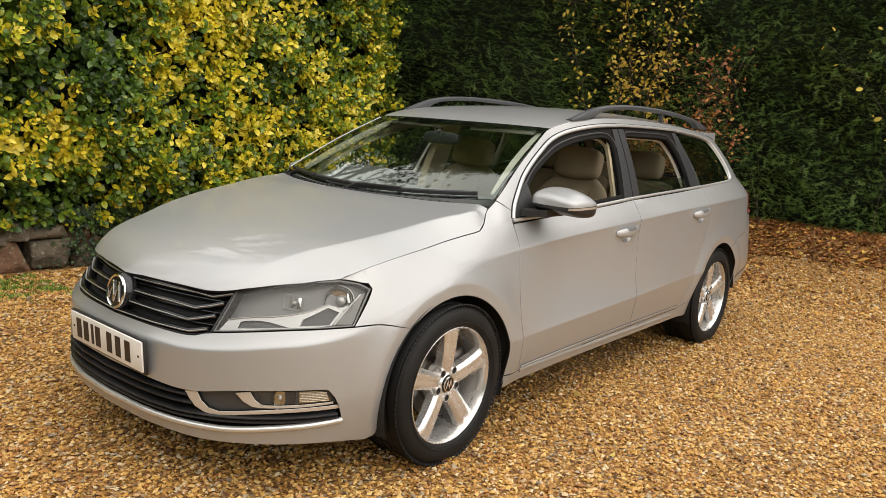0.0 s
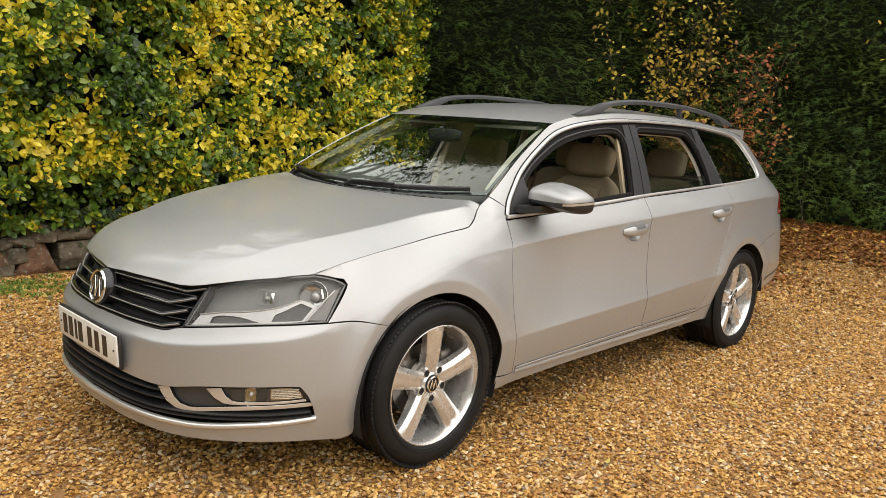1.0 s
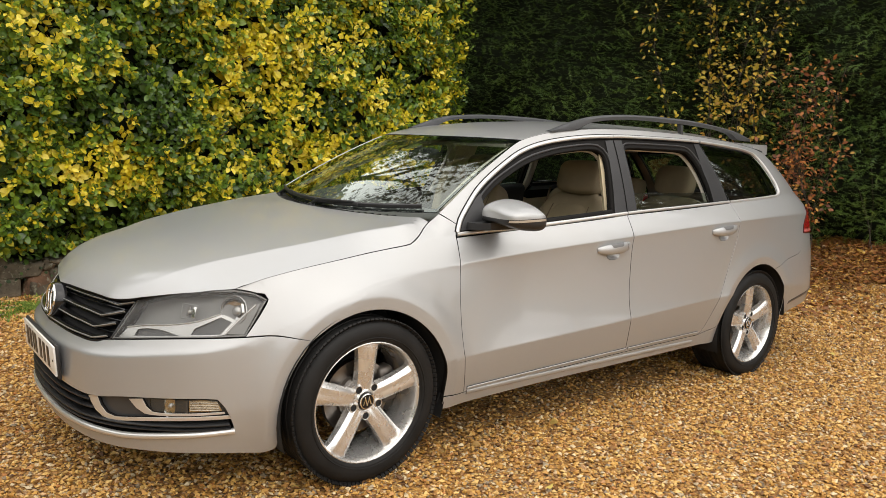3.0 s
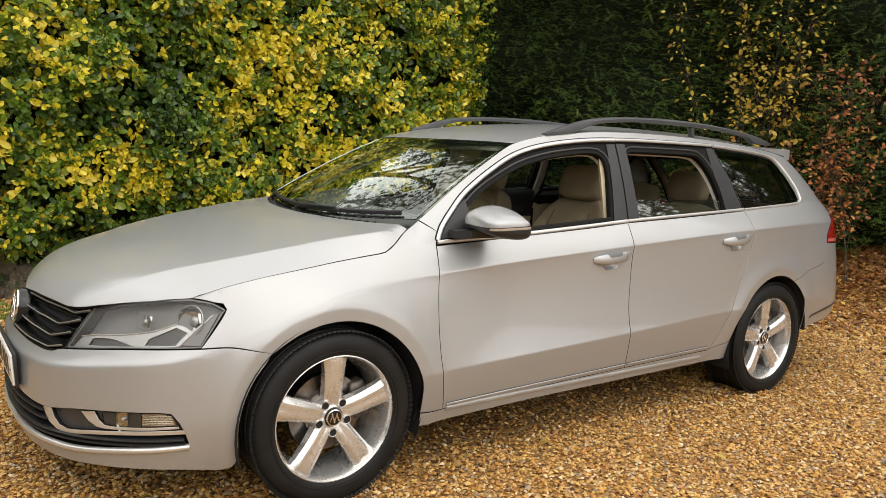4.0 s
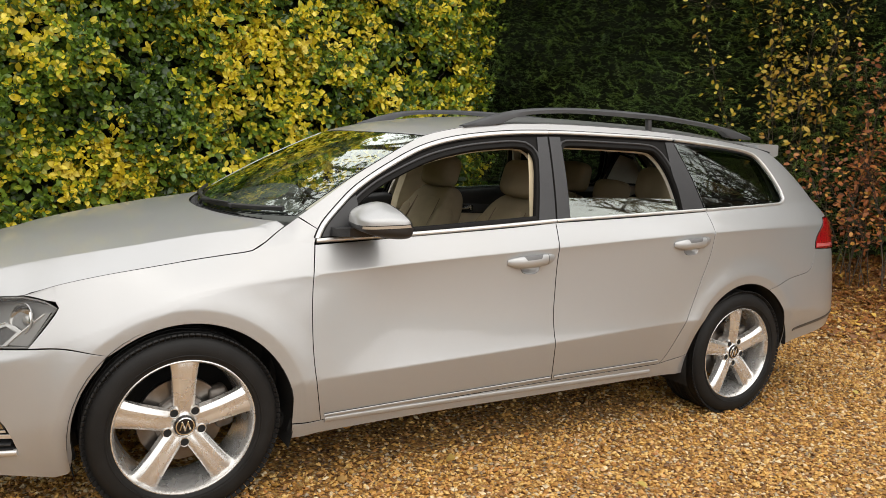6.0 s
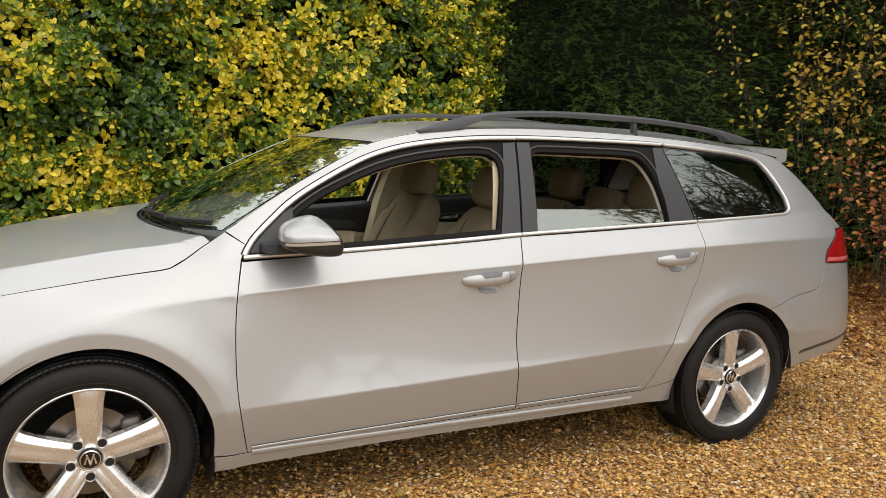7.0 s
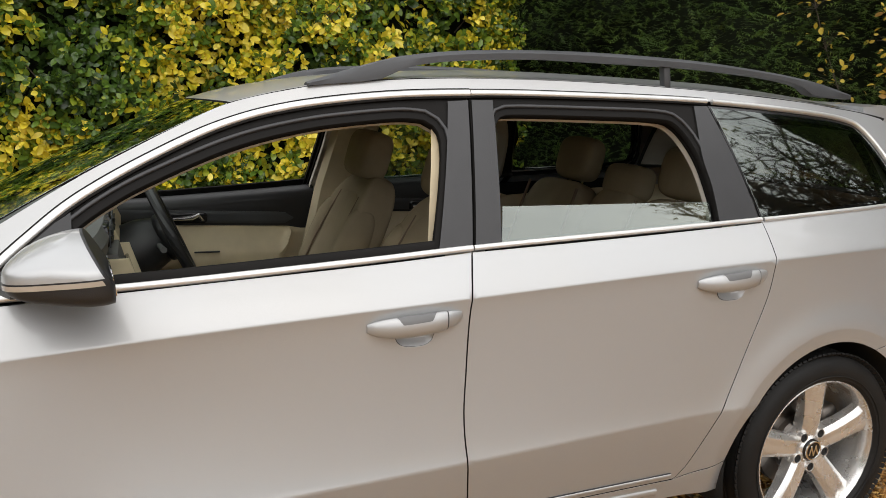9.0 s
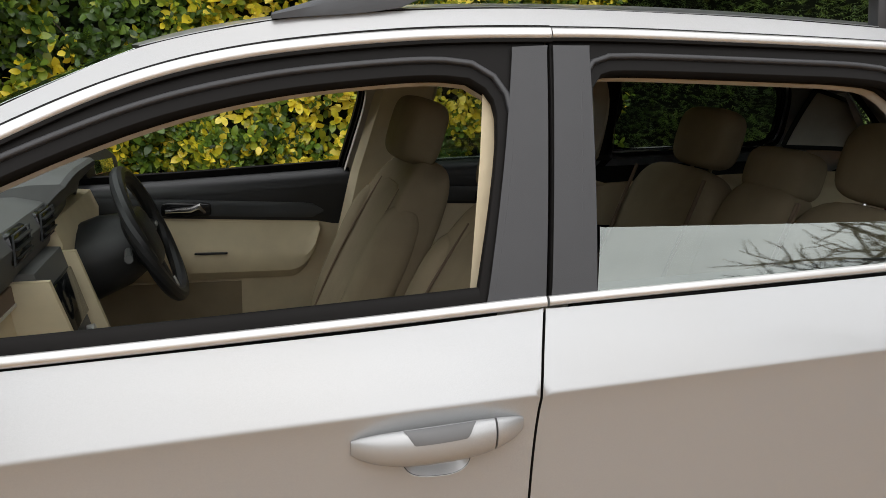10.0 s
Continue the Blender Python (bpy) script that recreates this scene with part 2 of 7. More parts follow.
M = {
    "paint": paint_material(),
    "black": mat("black_plastic", (0.018, 0.018, 0.019), 0.45, bump=0.15, bscale=500),
    "gloss_black": mat("gloss_black_trim", (0.01, 0.01, 0.011), 0.15, var=0.05),
    "rubber": mat("tyre_rubber", (0.011, 0.0106, 0.0102), 0.62, var=0.35, scale=9, bump=0.2, bscale=200, spec=0.25),
    "seal": mat("rubber_seal", (0.009, 0.0082, 0.0076), 0.6, spec=0.12),
    "pillar": mat("pillar_trim", (0.028, 0.028, 0.030), 0.40, bump=0.1, bscale=700),
    "rail": mat("anthracite_rail", (0.05, 0.052, 0.056), 0.5, bump=0.12, bscale=600),
    "chrome": mat("polished_trim", (0.78, 0.77, 0.75), 0.16, 1.0, var=0.06),
    "slat_trim": mat("dull_slat_trim", (0.50, 0.50, 0.49), 0.32, 0.7, var=0.06),
    "satin": mat("satin_trim", (0.68, 0.675, 0.66), 0.32, 0.65, var=0.06),
    "alloy": mat("alloy_wheel", (0.74, 0.73, 0.71), 0.27, 0.74, var=0.06, scale=14, coat=0.3),
    "dark_metal": mat("brake_metal", (0.16, 0.145, 0.13), 0.5, 0.8, var=0.4, scale=20, bump=0.2),
    "steel": mat("brake_disc_steel", (0.20, 0.185, 0.17), 0.35, 1.0, var=0.2, scale=25),
    "beige": mat("beige_cloth", (0.31, 0.25, 0.165), 0.9, var=0.1, scale=10, bump=0.25, bscale=900, spec=0.2),
    "beige_leather": mat("beige_moulding", (0.66, 0.56, 0.38), 0.6, var=0.08, scale=10, bump=0.12, bscale=500, spec=0.3),
    "brown": mat("brown_piping_cloth", (0.17, 0.12, 0.08), 0.85, bump=0.2, bscale=700),
    "headliner": mat("pale_headliner", (0.55, 0.51, 0.44), 0.95, bump=0.15, bscale=900, spec=0.1),
    "dash": mat("charcoal_dash", (0.12, 0.12, 0.118), 0.55, bump=0.25, bscale=700),
    "carpet": mat("dark_carpet", (0.03, 0.028, 0.026), 0.95, bump=0.3, bscale=600, spec=0.1),
    "screen": mat("dark_screen", (0.006, 0.007, 0.008), 0.08, var=0.02),
    "liner": mat("arch_liner", (0.012, 0.012, 0.012), 0.85, bump=0.3, bscale=150),
    "lamp_body": mat("lamp_bezel", (0.185, 0.185, 0.18), 0.42, 0.3, var=0.08),
    "lamp_dark": mat("lamp_dark_bezel", (0.05, 0.051, 0.053), 0.3),
    "lamp_pale": mat("lamp_pale_bezel", (0.48, 0.48, 0.47), 0.24, 0.6, var=0.06),
    "fog_pattern": mat("fluted_fog_reflector", (0.55, 0.50, 0.42), 0.22, 1.0, var=0.1),
    "reflector": mat("lamp_reflector", (0.52, 0.52, 0.51), 0.18, 1.0, var=0.02),
    "red_lens": mat("red_tail_lens", (0.36, 0.005, 0.010), 0.15, coat=0.6, var=0.08),
    "clear_lens": mat("pale_lens", (0.40, 0.35, 0.29), 0.12, coat=1.0, var=0.05),
    "pink_lens": mat("pink_tail_lens", (0.62, 0.16, 0.16), 0.15, coat=0.6, var=0.05),
    "plate": mat("plate_white", (0.78, 0.77, 0.73), 0.35, var=0.03, scale=20),
    "ink": mat("plate_black", (0.012, 0.012, 0.012), 0.4),
    "grip": mat("grip_hollow", (0.13, 0.13, 0.13), 0.4),
    "mirror": mat("mirror_glass", (0.8, 0.8, 0.8), 0.02, 1.0, var=0.01),
    "glass": thin_glass("windscreen_glass", (0.78, 0.84, 0.80), 2.0),
    "side_glass": thin_glass("side_glass", (0.66, 0.76, 0.70), 4.6),
    "dark_glass": thin_glass("privacy_glass", (0.46, 0.50, 0.48), 2.4),
    "lamp_glass": thin_glass("lamp_cover", (0.92, 0.92, 0.91), 0.7),
    "lamp_lens": cloudy_lens("cloudy_lamp_lens", (0.94, 0.94, 0.93), 0.12, (0.36, 0.355, 0.345)),
}

# ---- shape helpers ----
from mathutils import geometry


# meshes whose turned-in rim is coloured black, as the shade of panel gaps
GAP_SHADE = set()


def link(name, mesh, material, parent=None, label=""):
    """Link a mesh as one object, under a thing or a part."""
    if material is not None and not mesh.materials:
        mesh.materials.append(material)
        if mesh.name in GAP_SHADE:
            mesh.materials.append(M["seal"])
    ob = new(name, mesh)
    if parent is not None:
        ob.parent = parent
    if label:
        ob["label"] = label
    return ob


def raw(name, verts, faces, smooth=True, normals=None):
    me = bpy.data.meshes.new(name)
    me.from_pydata([tuple(map(float, v)) for v in verts], [], [tuple(map(int, f)) for f in faces])
    me.update()
    me.polygons.foreach_set("use_smooth", [smooth] * len(me.polygons))
    if normals is not None:
        me.normals_split_custom_set_from_vertices([tuple(map(float, q)) for q in normals])
    return me


def big_mesh(name, verts, tris, smooth=False):
    """A mesh of very many triangles from arrays."""
    me = bpy.data.meshes.new(name)
    nv, nt = len(verts), len(tris)
    me.vertices.add(nv)
    me.vertices.foreach_set("co", np.asarray(verts, np.float32).ravel())
    me.loops.add(nt * 3)
    me.loops.foreach_set("vertex_index", np.asarray(tris, np.int32).ravel())
    me.polygons.add(nt)
    me.polygons.foreach_set("loop_start", np.arange(0, nt * 3, 3, dtype=np.int32))
    me.polygons.foreach_set("use_smooth", np.full(nt, smooth))
    me.update(calc_edges=True)
    return me


class Geo:
    """Collects shapes into one mesh."""

    def __init__(self):
        self.v, self.f = [], []

    def add(self, verts, faces, m=None):
        k = len(self.v)
        for p in verts:
            q = Vector(p)
            self.v.append(tuple(m @ q if m is not None else q))
        self.f += [tuple(i + k for i in f) for f in faces]
        return self

    def box(self, sx, sy, sz, m, bevel=0.006, seg=2):
        bm = bmesh.new()
        bmesh.ops.create_cube(bm, size=1)
        bmesh.ops.scale(bm, vec=(sx, sy, sz), verts=bm.verts)
        if bevel:
            bmesh.ops.bevel(bm, geom=bm.edges[:], offset=bevel, segments=seg, affect="EDGES", profile=0.5)
        bm.verts.index_update()
        self.add([v.co for v in bm.verts], [[v.index for v in f.verts] for f in bm.faces], m)
        bm.free()
        return self

    def lathe(self, prof, m, seg=48):
        """prof: (radius, height) along local z."""
        vs, fs = [], []
        for r, z in prof:
            for k in range(seg):
                a = 2 * math.pi * k / seg
                vs.append((r * math.cos(a), r * math.sin(a), z))
        for i in range(len(prof) - 1):
            for k in range(seg):
                j = (k + 1) % seg
                fs.append((i * seg + k, i * seg + j, (i + 1) * seg + j, (i + 1) * seg + k))
        return self.add(vs, fs, m)

    def tube(self, pts, rad, seg=8, flat=1.0, up=(0, 0, 1), m=None):
        """A tube along pts; rad: number or list; flat: height over width of its section."""
        pts = [Vector(p) for p in pts]
        n = len(pts)
        rs = rad if isinstance(rad, (list, tuple)) else [rad] * n
        vs, fs = [], []
        for i, p in enumerate(pts):
            t = (pts[min(i + 1, n - 1)] - pts[max(i - 1, 0)]).normalized()
            a = t.cross(Vector(up))
            if a.length < 1e-4:
                a = t.cross(Vector((1, 0, 0)))
            a.normalize()
            b = a.cross(t).normalized()
            for k in range(seg):
                w = 2 * math.pi * (k + 0.5) / seg
                vs.append(p + a * (rs[i] * math.cos(w)) + b * (rs[i] * flat * math.sin(w)))
        for i in range(n - 1):
            for k in range(seg):
                j = (k + 1) % seg
                fs.append((i * seg + k, i * seg + j, (i + 1) * seg + j, (i + 1) * seg + k))
        fs.append(tuple(range(seg - 1, -1, -1)))
        fs.append(tuple(range((n - 1) * seg, n * seg)))
        return self.add(vs, fs, m)

    def pillow(self, sx, sy, sz, m, e=0.45, nu=28, nv=18, warp=None):
        """A soft rounded block (superellipsoid); warp bends its local points."""
        def pw(c, q):
            return math.copysign(abs(c) ** q, c)
        vs, fs = [], []
        for i in range(nv + 1):
            b = -math.pi / 2 + math.pi * i / nv
            for k in range(nu):
                a = 2 * math.pi * k / nu
                p = Vector((sx / 2 * pw(math.cos(b), e) * pw(math.cos(a), e), sy / 2 * pw(math.cos(b), e) * pw(math.sin(a), e), sz / 2 * pw(math.sin(b), e)))
                vs.append(warp(p) if warp else p)
        for i in range(nv):
            for k in range(nu):
                j = (k + 1) % nu
                fs.append((i * nu + k, i * nu + j, (i + 1) * nu + j, (i + 1) * nu + k))
        return self.add(vs, fs, m)

    def loft(self, rings, closed=True, cap=True):
        n = len(rings[0])
        vs = [p for r in rings for p in r]
        fs = []
        for i in range(len(rings) - 1):
            for k in range(n if closed else n - 1):
                j = (k + 1) % n
                fs.append((i * n + k, i * n + j, (i + 1) * n + j, (i + 1) * n + k))
        if cap and closed:
            fs.append(tuple(range(n - 1, -1, -1)))
            fs.append(tuple(range((len(rings) - 1) * n, len(rings) * n)))
        return self.add(vs, fs)

    def mirror_y(self):
        k = len(self.v)
        self.v += [(x, -y, z) for x, y, z in self.v]
        self.f += [tuple(i + k for i in reversed(f)) for f in self.f]
        return self

    def mesh(self, name, smooth=True, angle=35):
        me = raw(name, self.v, self.f, smooth)
        bm = bmesh.new()
        bm.from_mesh(me)
        bmesh.ops.recalc_face_normals(bm, faces=bm.faces)
        if smooth:
            for e in bm.edges:
                e.smooth = len(e.link_faces) == 2 and e.calc_face_angle(0) < radians(angle)
        bm.to_mesh(me)
        bm.free()
        return me


def part(name, geo, material, parent, label="", smooth=True, angle=35):
    return link(name, geo.mesh(name, smooth, angle), material, parent, label)


def pch(pairs):
    """Smooth monotone curve through pairs (x, y)."""
    p = np.array(pairs, float)
    x, y = p[:, 0], p[:, 1]
    h = np.diff(x)
    d = np.diff(y) / h
    m = np.zeros(len(x))
    m[0], m[-1] = d[0], d[-1]
    for i in range(1, len(x) - 1):
        if d[i - 1] * d[i] > 0:
            a, b = 2 * h[i] + h[i - 1], h[i] + 2 * h[i - 1]
            m[i] = (a + b) / (a / d[i - 1] + b / d[i])

    def f(q):
        q = np.clip(np.asarray(q, float), x[0], x[-1])
        i = np.clip(np.searchsorted(x, q) - 1, 0, len(h) - 1)
        t = (q - x[i]) / h[i]
        return ((1 + 2 * t) * (1 - t) ** 2 * y[i] + t * (1 - t) ** 2 * h[i] * m[i]
                + t * t * (3 - 2 * t) * y[i + 1] + t * t * (t - 1) * h[i] * m[i + 1])
    return f


def outline(pts, step=0.02):
    """A closed outline through pts; a third number 1 marks a sharp corner, the rest runs as a smooth curve."""
    n = len(pts)
    out = []
    for i in range(n):
        a, b = pts[i], pts[(i + 1) % n]
        p0 = pts[i - 1] if len(a) < 3 else a
        p3 = pts[(i + 2) % n] if len(b) < 3 else b
        P0, P1, P2, P3 = (np.array(q[:2], float) for q in (p0, a, b, p3))
        k = max(1, int(np.hypot(*(P2 - P1)) / step))
        for j in range(k):
            t = j / k
            out.append(0.5 * (2 * P1 + (P2 - P0) * t + (2 * P0 - 5 * P1 + 4 * P2 - P3) * t * t + (3 * P1 - P0 - 3 * P2 + P3) * t ** 3))
    return np.array(out)


def path2(pts, step=0.02):
    """An open smooth curve through pts."""
    out = []
    n = len(pts)
    for i in range(n - 1):
        P0, P1, P2, P3 = (np.array(pts[min(max(k, 0), n - 1)], float) for k in (i - 1, i, i + 1, i + 2))
        k = max(1, int(np.linalg.norm(P2 - P1) / step))
        for j in range(k):
            t = j / k
            out.append(0.5 * (2 * P1 + (P2 - P0) * t + (2 * P0 - 5 * P1 + 4 * P2 - P3) * t * t + (3 * P1 - P0 - 3 * P2 + P3) * t ** 3))
    out.append(np.array(pts[-1], float))
    return np.array(out)


def shrink(loop, d):
    """Move an outline inwards by d (outwards if negative)."""
    q = np.roll(loop, -1, 0) - np.roll(loop, 1, 0)
    q /= np.linalg.norm(q, axis=1)[:, None] + 1e-9
    x, y = loop[:, 0], loop[:, 1]
    turn = np.sign(np.sum(x * np.roll(y, -1) - np.roll(x, -1) * y))
    return loop + turn * d * np.stack([-q[:, 1], q[:, 0]], 1)


def inside(p, loops):
    r = np.zeros(len(p), bool)
    for lp in loops:
        a, b = lp, np.roll(lp, -1, 0)
        for (x0, y0), (x1, y1) in zip(a, b):
            if y0 != y1:
                r ^= ((p[:, 1] < y0) != (p[:, 1] < y1)) & (p[:, 0] < x0 + (p[:, 1] - y0) / (y1 - y0) * (x1 - x0))
    return r


def normal_of(f, a, b, e=0.0015):
    du = f(a + e, b) - f(a - e, b)
    dv = f(a, b + e) - f(a, b - e)
    n = np.cross(du, dv)
    n /= np.linalg.norm(n, axis=-1, keepdims=True) + 1e-12
    p = f(a, b)
    c = np.stack([np.clip(p[..., 0], -0.2, 3.0), 0 * p[..., 1], 0 * p[..., 2] + 0.6], -1)
    s = np.sign(np.sum(n * (p - c), -1, keepdims=True))
    return n * np.where(s == 0, 1, s)


def sheet(name, loops, f, step=0.03, gap=0.002, rim=0.016, off=0.0, both=False, extra=None, dark=True, rows=None):
    """A pressed panel: the outline loops (first the outer one, then holes) laid on the surface f(a, b), with a turned-in rim."""
    loops = [shrink(lp, gap if i == 0 else -gap) for i, lp in enumerate(loops)]
    lo, hi = loops[0].min(0), loops[0].max(0)
    ga, gb = np.meshgrid(np.arange(lo[0] + step / 2, hi[0], step), np.arange(lo[1] + step / 3, hi[1], step * 0.6))
    grid = np.stack([ga.ravel(), gb.ravel()], 1)
    if rows is not None:
        cols = np.arange(lo[0] + .004, hi[0], step)
        grid = np.concatenate([np.stack([cols, r], 1) for r in rows(cols)])
    if extra is not None:
        grid = grid[[np.min(np.hypot(*(extra - q).T)) > .013 for q in grid]]
        grid = np.concatenate([grid, extra])
    bd = np.concatenate(loops)
    keep = inside(grid, loops)
    grid = grid[keep]
    if len(grid):
        dmin = np.min(np.linalg.norm(grid[:, None] - bd[None], axis=2), 1)
        grid = grid[dmin > (0.003 if rows is not None else 0.006)]
    edges, k = [], 0
    for lp in loops:
        edges += [(k + i, k + (i + 1) % len(lp)) for i in range(len(lp))]
        k += len(lp)
    pts = np.concatenate([bd, grid])
    vo, _, fo, *_ = geometry.delaunay_2d_cdt([Vector(p) for p in pts], edges, [], 0, 1e-6)
    uv = np.array([tuple(v) for v in vo])
    fo = np.array([t for t in fo if len(t) == 3])
    fo = fo[inside(uv[fo].mean(1), loops)]
    P = f(uv[:, 0], uv[:, 1])
    N = normal_of(f, uv[:, 0], uv[:, 1])
    P = P + N * off
    geo_n = np.cross(P[fo[:, 1]] - P[fo[:, 0]], P[fo[:, 2]] - P[fo[:, 0]])
    flip = np.sum(geo_n * N[fo[:, 0]], 1) < 0
    fo[flip] = fo[flip][:, ::-1]
    V, F, NN = [*P], [tuple(t) for t in fo], [*N]
    cnt = {}
    for t in fo:
        for i in range(3):
            a, b = t[i], t[(i + 1) % 3]
            if (b, a) in cnt:
                cnt[(b, a)] = 0
            else:
                cnt[(a, b)] = 1
    if rim:
        top, low = {}, {}
        bed = [e for e, c in cnt.items() if c]
        outd = {}
        for a, b in bed:
            o = np.cross(P[b] - P[a], N[a])
            o = o / (np.linalg.norm(o) + 1e-9)
            for q in (a, b):
                outd[q] = outd.get(q, 0) + o
        for q, o in outd.items():
            o = o / (np.linalg.norm(o) + 1e-9)
            top[q] = len(V)
            V.append(P[q] + o * 0.0008 - N[q] * 0.001)
            NN.append((o * 0.7 + N[q] * 0.7))
            low[q] = len(V)
            V.append(P[q] + o * 0.0008 - N[q] * rim)
            NN.append(o)
        for a, b in bed:
            F.append((b, a, top[a], top[b]))
            F.append((top[b], top[a], low[a], low[b]))
    if both:
        k = len(V)
        V = V + [np.array([p[0], -p[1], p[2]]) for p in V]
        NN = NN + [np.array([p[0], -p[1], p[2]]) for p in NN]
        F = F + [tuple(i + k for i in reversed(t)) for t in F]
    me = raw(name, V, F, True, NN)
    # deep rim faces take the near-black second colour: gap shade
    if rim and dark:
        k = len(fo)
        for i in range(k + 1, len(F), 2):
            me.polygons[i].material_index = 1
        GAP_SHADE.add(me.name)
    return me


def ribbon(name, pts, f, width=0.012, height=0.006, off=0.0, both=False, closed=False, round_=True):
    """A moulding laid along a curve on the surface f."""
    pts = np.asarray(pts, float)
    P = f(pts[:, 0], pts[:, 1])
    N = normal_of(f, pts[:, 0], pts[:, 1])
    n = len(P)
    g = Geo()
    sec = [(-0.5, -0.6), (-0.5, 0.35), (-0.38, 0.8), (-0.15, 1.0), (0.15, 1.0), (0.38, 0.8), (0.5, 0.35), (0.5, -0.6)] if round_ else [(-0.5, -0.6), (-0.5, 1), (0.5, 1), (0.5, -0.6)]
    rings = []
    for i in range(n):
        t = P[(i + 1) % n if closed else min(i + 1, n - 1)] - P[i - 1 if closed else max(i - 1, 0)]
        t = t / (np.linalg.norm(t) + 1e-9)
        s = np.cross(t, N[i])
        rings.append([tuple(P[i] + s * a * width + N[i] * (b * height + off)) for a, b in sec])
    if closed:
        rings.append(rings[0])
    g.loft(rings, True, not closed)
    if both:
        g.mirror_y()
    return g.mesh(name, True, 50)

# ---- the car's skin: x runs from nose to tail, y across, the front axle at x = 0 ----
# plan outline of the body: (x, half width), from the nose to the tail
PLAN = [(-0.935, 0.0), (-0.925, 0.2), (-0.895, 0.37), (-0.83, 0.52), (-0.72, 0.655), (-0.58, 0.76), (-0.42, 0.822), (-0.25, 0.86), (0.0, 0.885),
        (0.45, 0.893), (1.0, 0.90), (1.5, 0.907), (2.0, 0.911), (2.5, 0.914), (2.9, 0.905), (3.2, 0.885), (3.45, 0.845), (3.65, 0.765), (3.78, 0.64), (3.835, 0.45), (3.86, 0.2), (3.865, 0.0)]
PL = np.array(PLAN)
U = np.zeros(len(PL))
k0 = 7
seg = np.hypot(*np.diff(PL, axis=0).T)
U[k0] = PL[k0, 0]
for i in range(k0 + 1, len(PL)):
    U[i] = U[i - 1] + (seg[i - 1] if PL[i, 0] > 3.25 else PL[i, 0] - PL[i - 1, 0])
for i in range(k0 - 1, -1, -1):
    U[i] = U[i + 1] - seg[i]
PX, PY = pch(list(zip(U, PL[:, 0]))), pch(list(zip(U, PL[:, 1])))
U0, U1 = U[0], U[-1]
def plan(u):
    e = 0.02
    x, y = PX(u), PY(u)
    tx, ty = PX(u + e) - PX(u - e), PY(u + e) - PY(u - e)
    l = np.hypot(tx, ty) + 1e-9
    return x, y, ty / l, -tx / l      # inward normal (towards +x at the nose, towards centre at the side)
# key lines along u: height and inset of lower crease, shoulder crease, belt
ZL = pch([(U0, .30), (-.9, .30), (-.4, .36), (.2, .42), (.5, .43), (1.5, .473), (2.2, .51), (2.8, .53), (3.3, .5), (3.6, .45), (U1, .45)])
IL = pch([(U0, 0), (-.3, .0), (0, .0), (1.5, .004), (2.5, .004), (U1, .0)])
ZC = pch([(U0, .508), (-1.1, .508), (-.72, .545), (-.53, .568), (-.25, .66), (0.05, .765), (.45, .806), (1.534, .883), (2.451, .937), (3.1, .955), (3.5, .957), (U1, .96)])
IC = pch([(U0, .004), (-.8, .006), (-.5, .008), (-.2, .025), (.1, .04), (.45, .052), (1.534, .033), (2.451, .013), (3.1, .03), (3.5, .06), (U1, .10)])
ZB = pch([(U0, .70), (-1.1, .70), (-.93, .712), (-.74, .742), (-.5, .757), (-.37, .795), (-.2, .828), (0, .857), (.15, .876), (.3, .90), (.477, .915), (.814, .932), (1.287, .964), (1.57, .985), (2.05, 1.011), (2.468, 1.033), (3.05, 1.065), (U1, 1.09)])
IB = pch([(U0, .085), (-1.1, .125), (-.8, .12), (-.5, .085), (-.2, .10), (.1, .125), (.477, .125), (1.566, .115), (2.4, .11), (3.15, .135), (3.5, .16), (U1, .2)])
SG = pch([(U0, .005), (-.8, .005), (-.5, .008), (-.2, .045), (.05, .018), (.25, .005), (.5, .0022), (2.6, .0022), (3.2, .006), (U1, .01)])
# roof edge: height and half width
ZR = pch([(.3, .945), (.38, .965), (.43, 1.0), (.47, 1.025), (.7, 1.168), (.85, 1.247), (1.012, 1.325), (1.3, 1.385), (1.616, 1.407), (2.0, 1.412), (2.6, 1.395), (3.0, 1.365), (3.25, 1.335), (3.6, 1.2)])
YR = pch([(.3, .70), (.38, .695), (.43, .70), (.47, .692), (.7, .638), (.85, .606), (1.012, .573), (1.3, .585), (1.616, .595), (2.2, .59), (2.8, .575), (3.25, .55), (3.6, .53)])
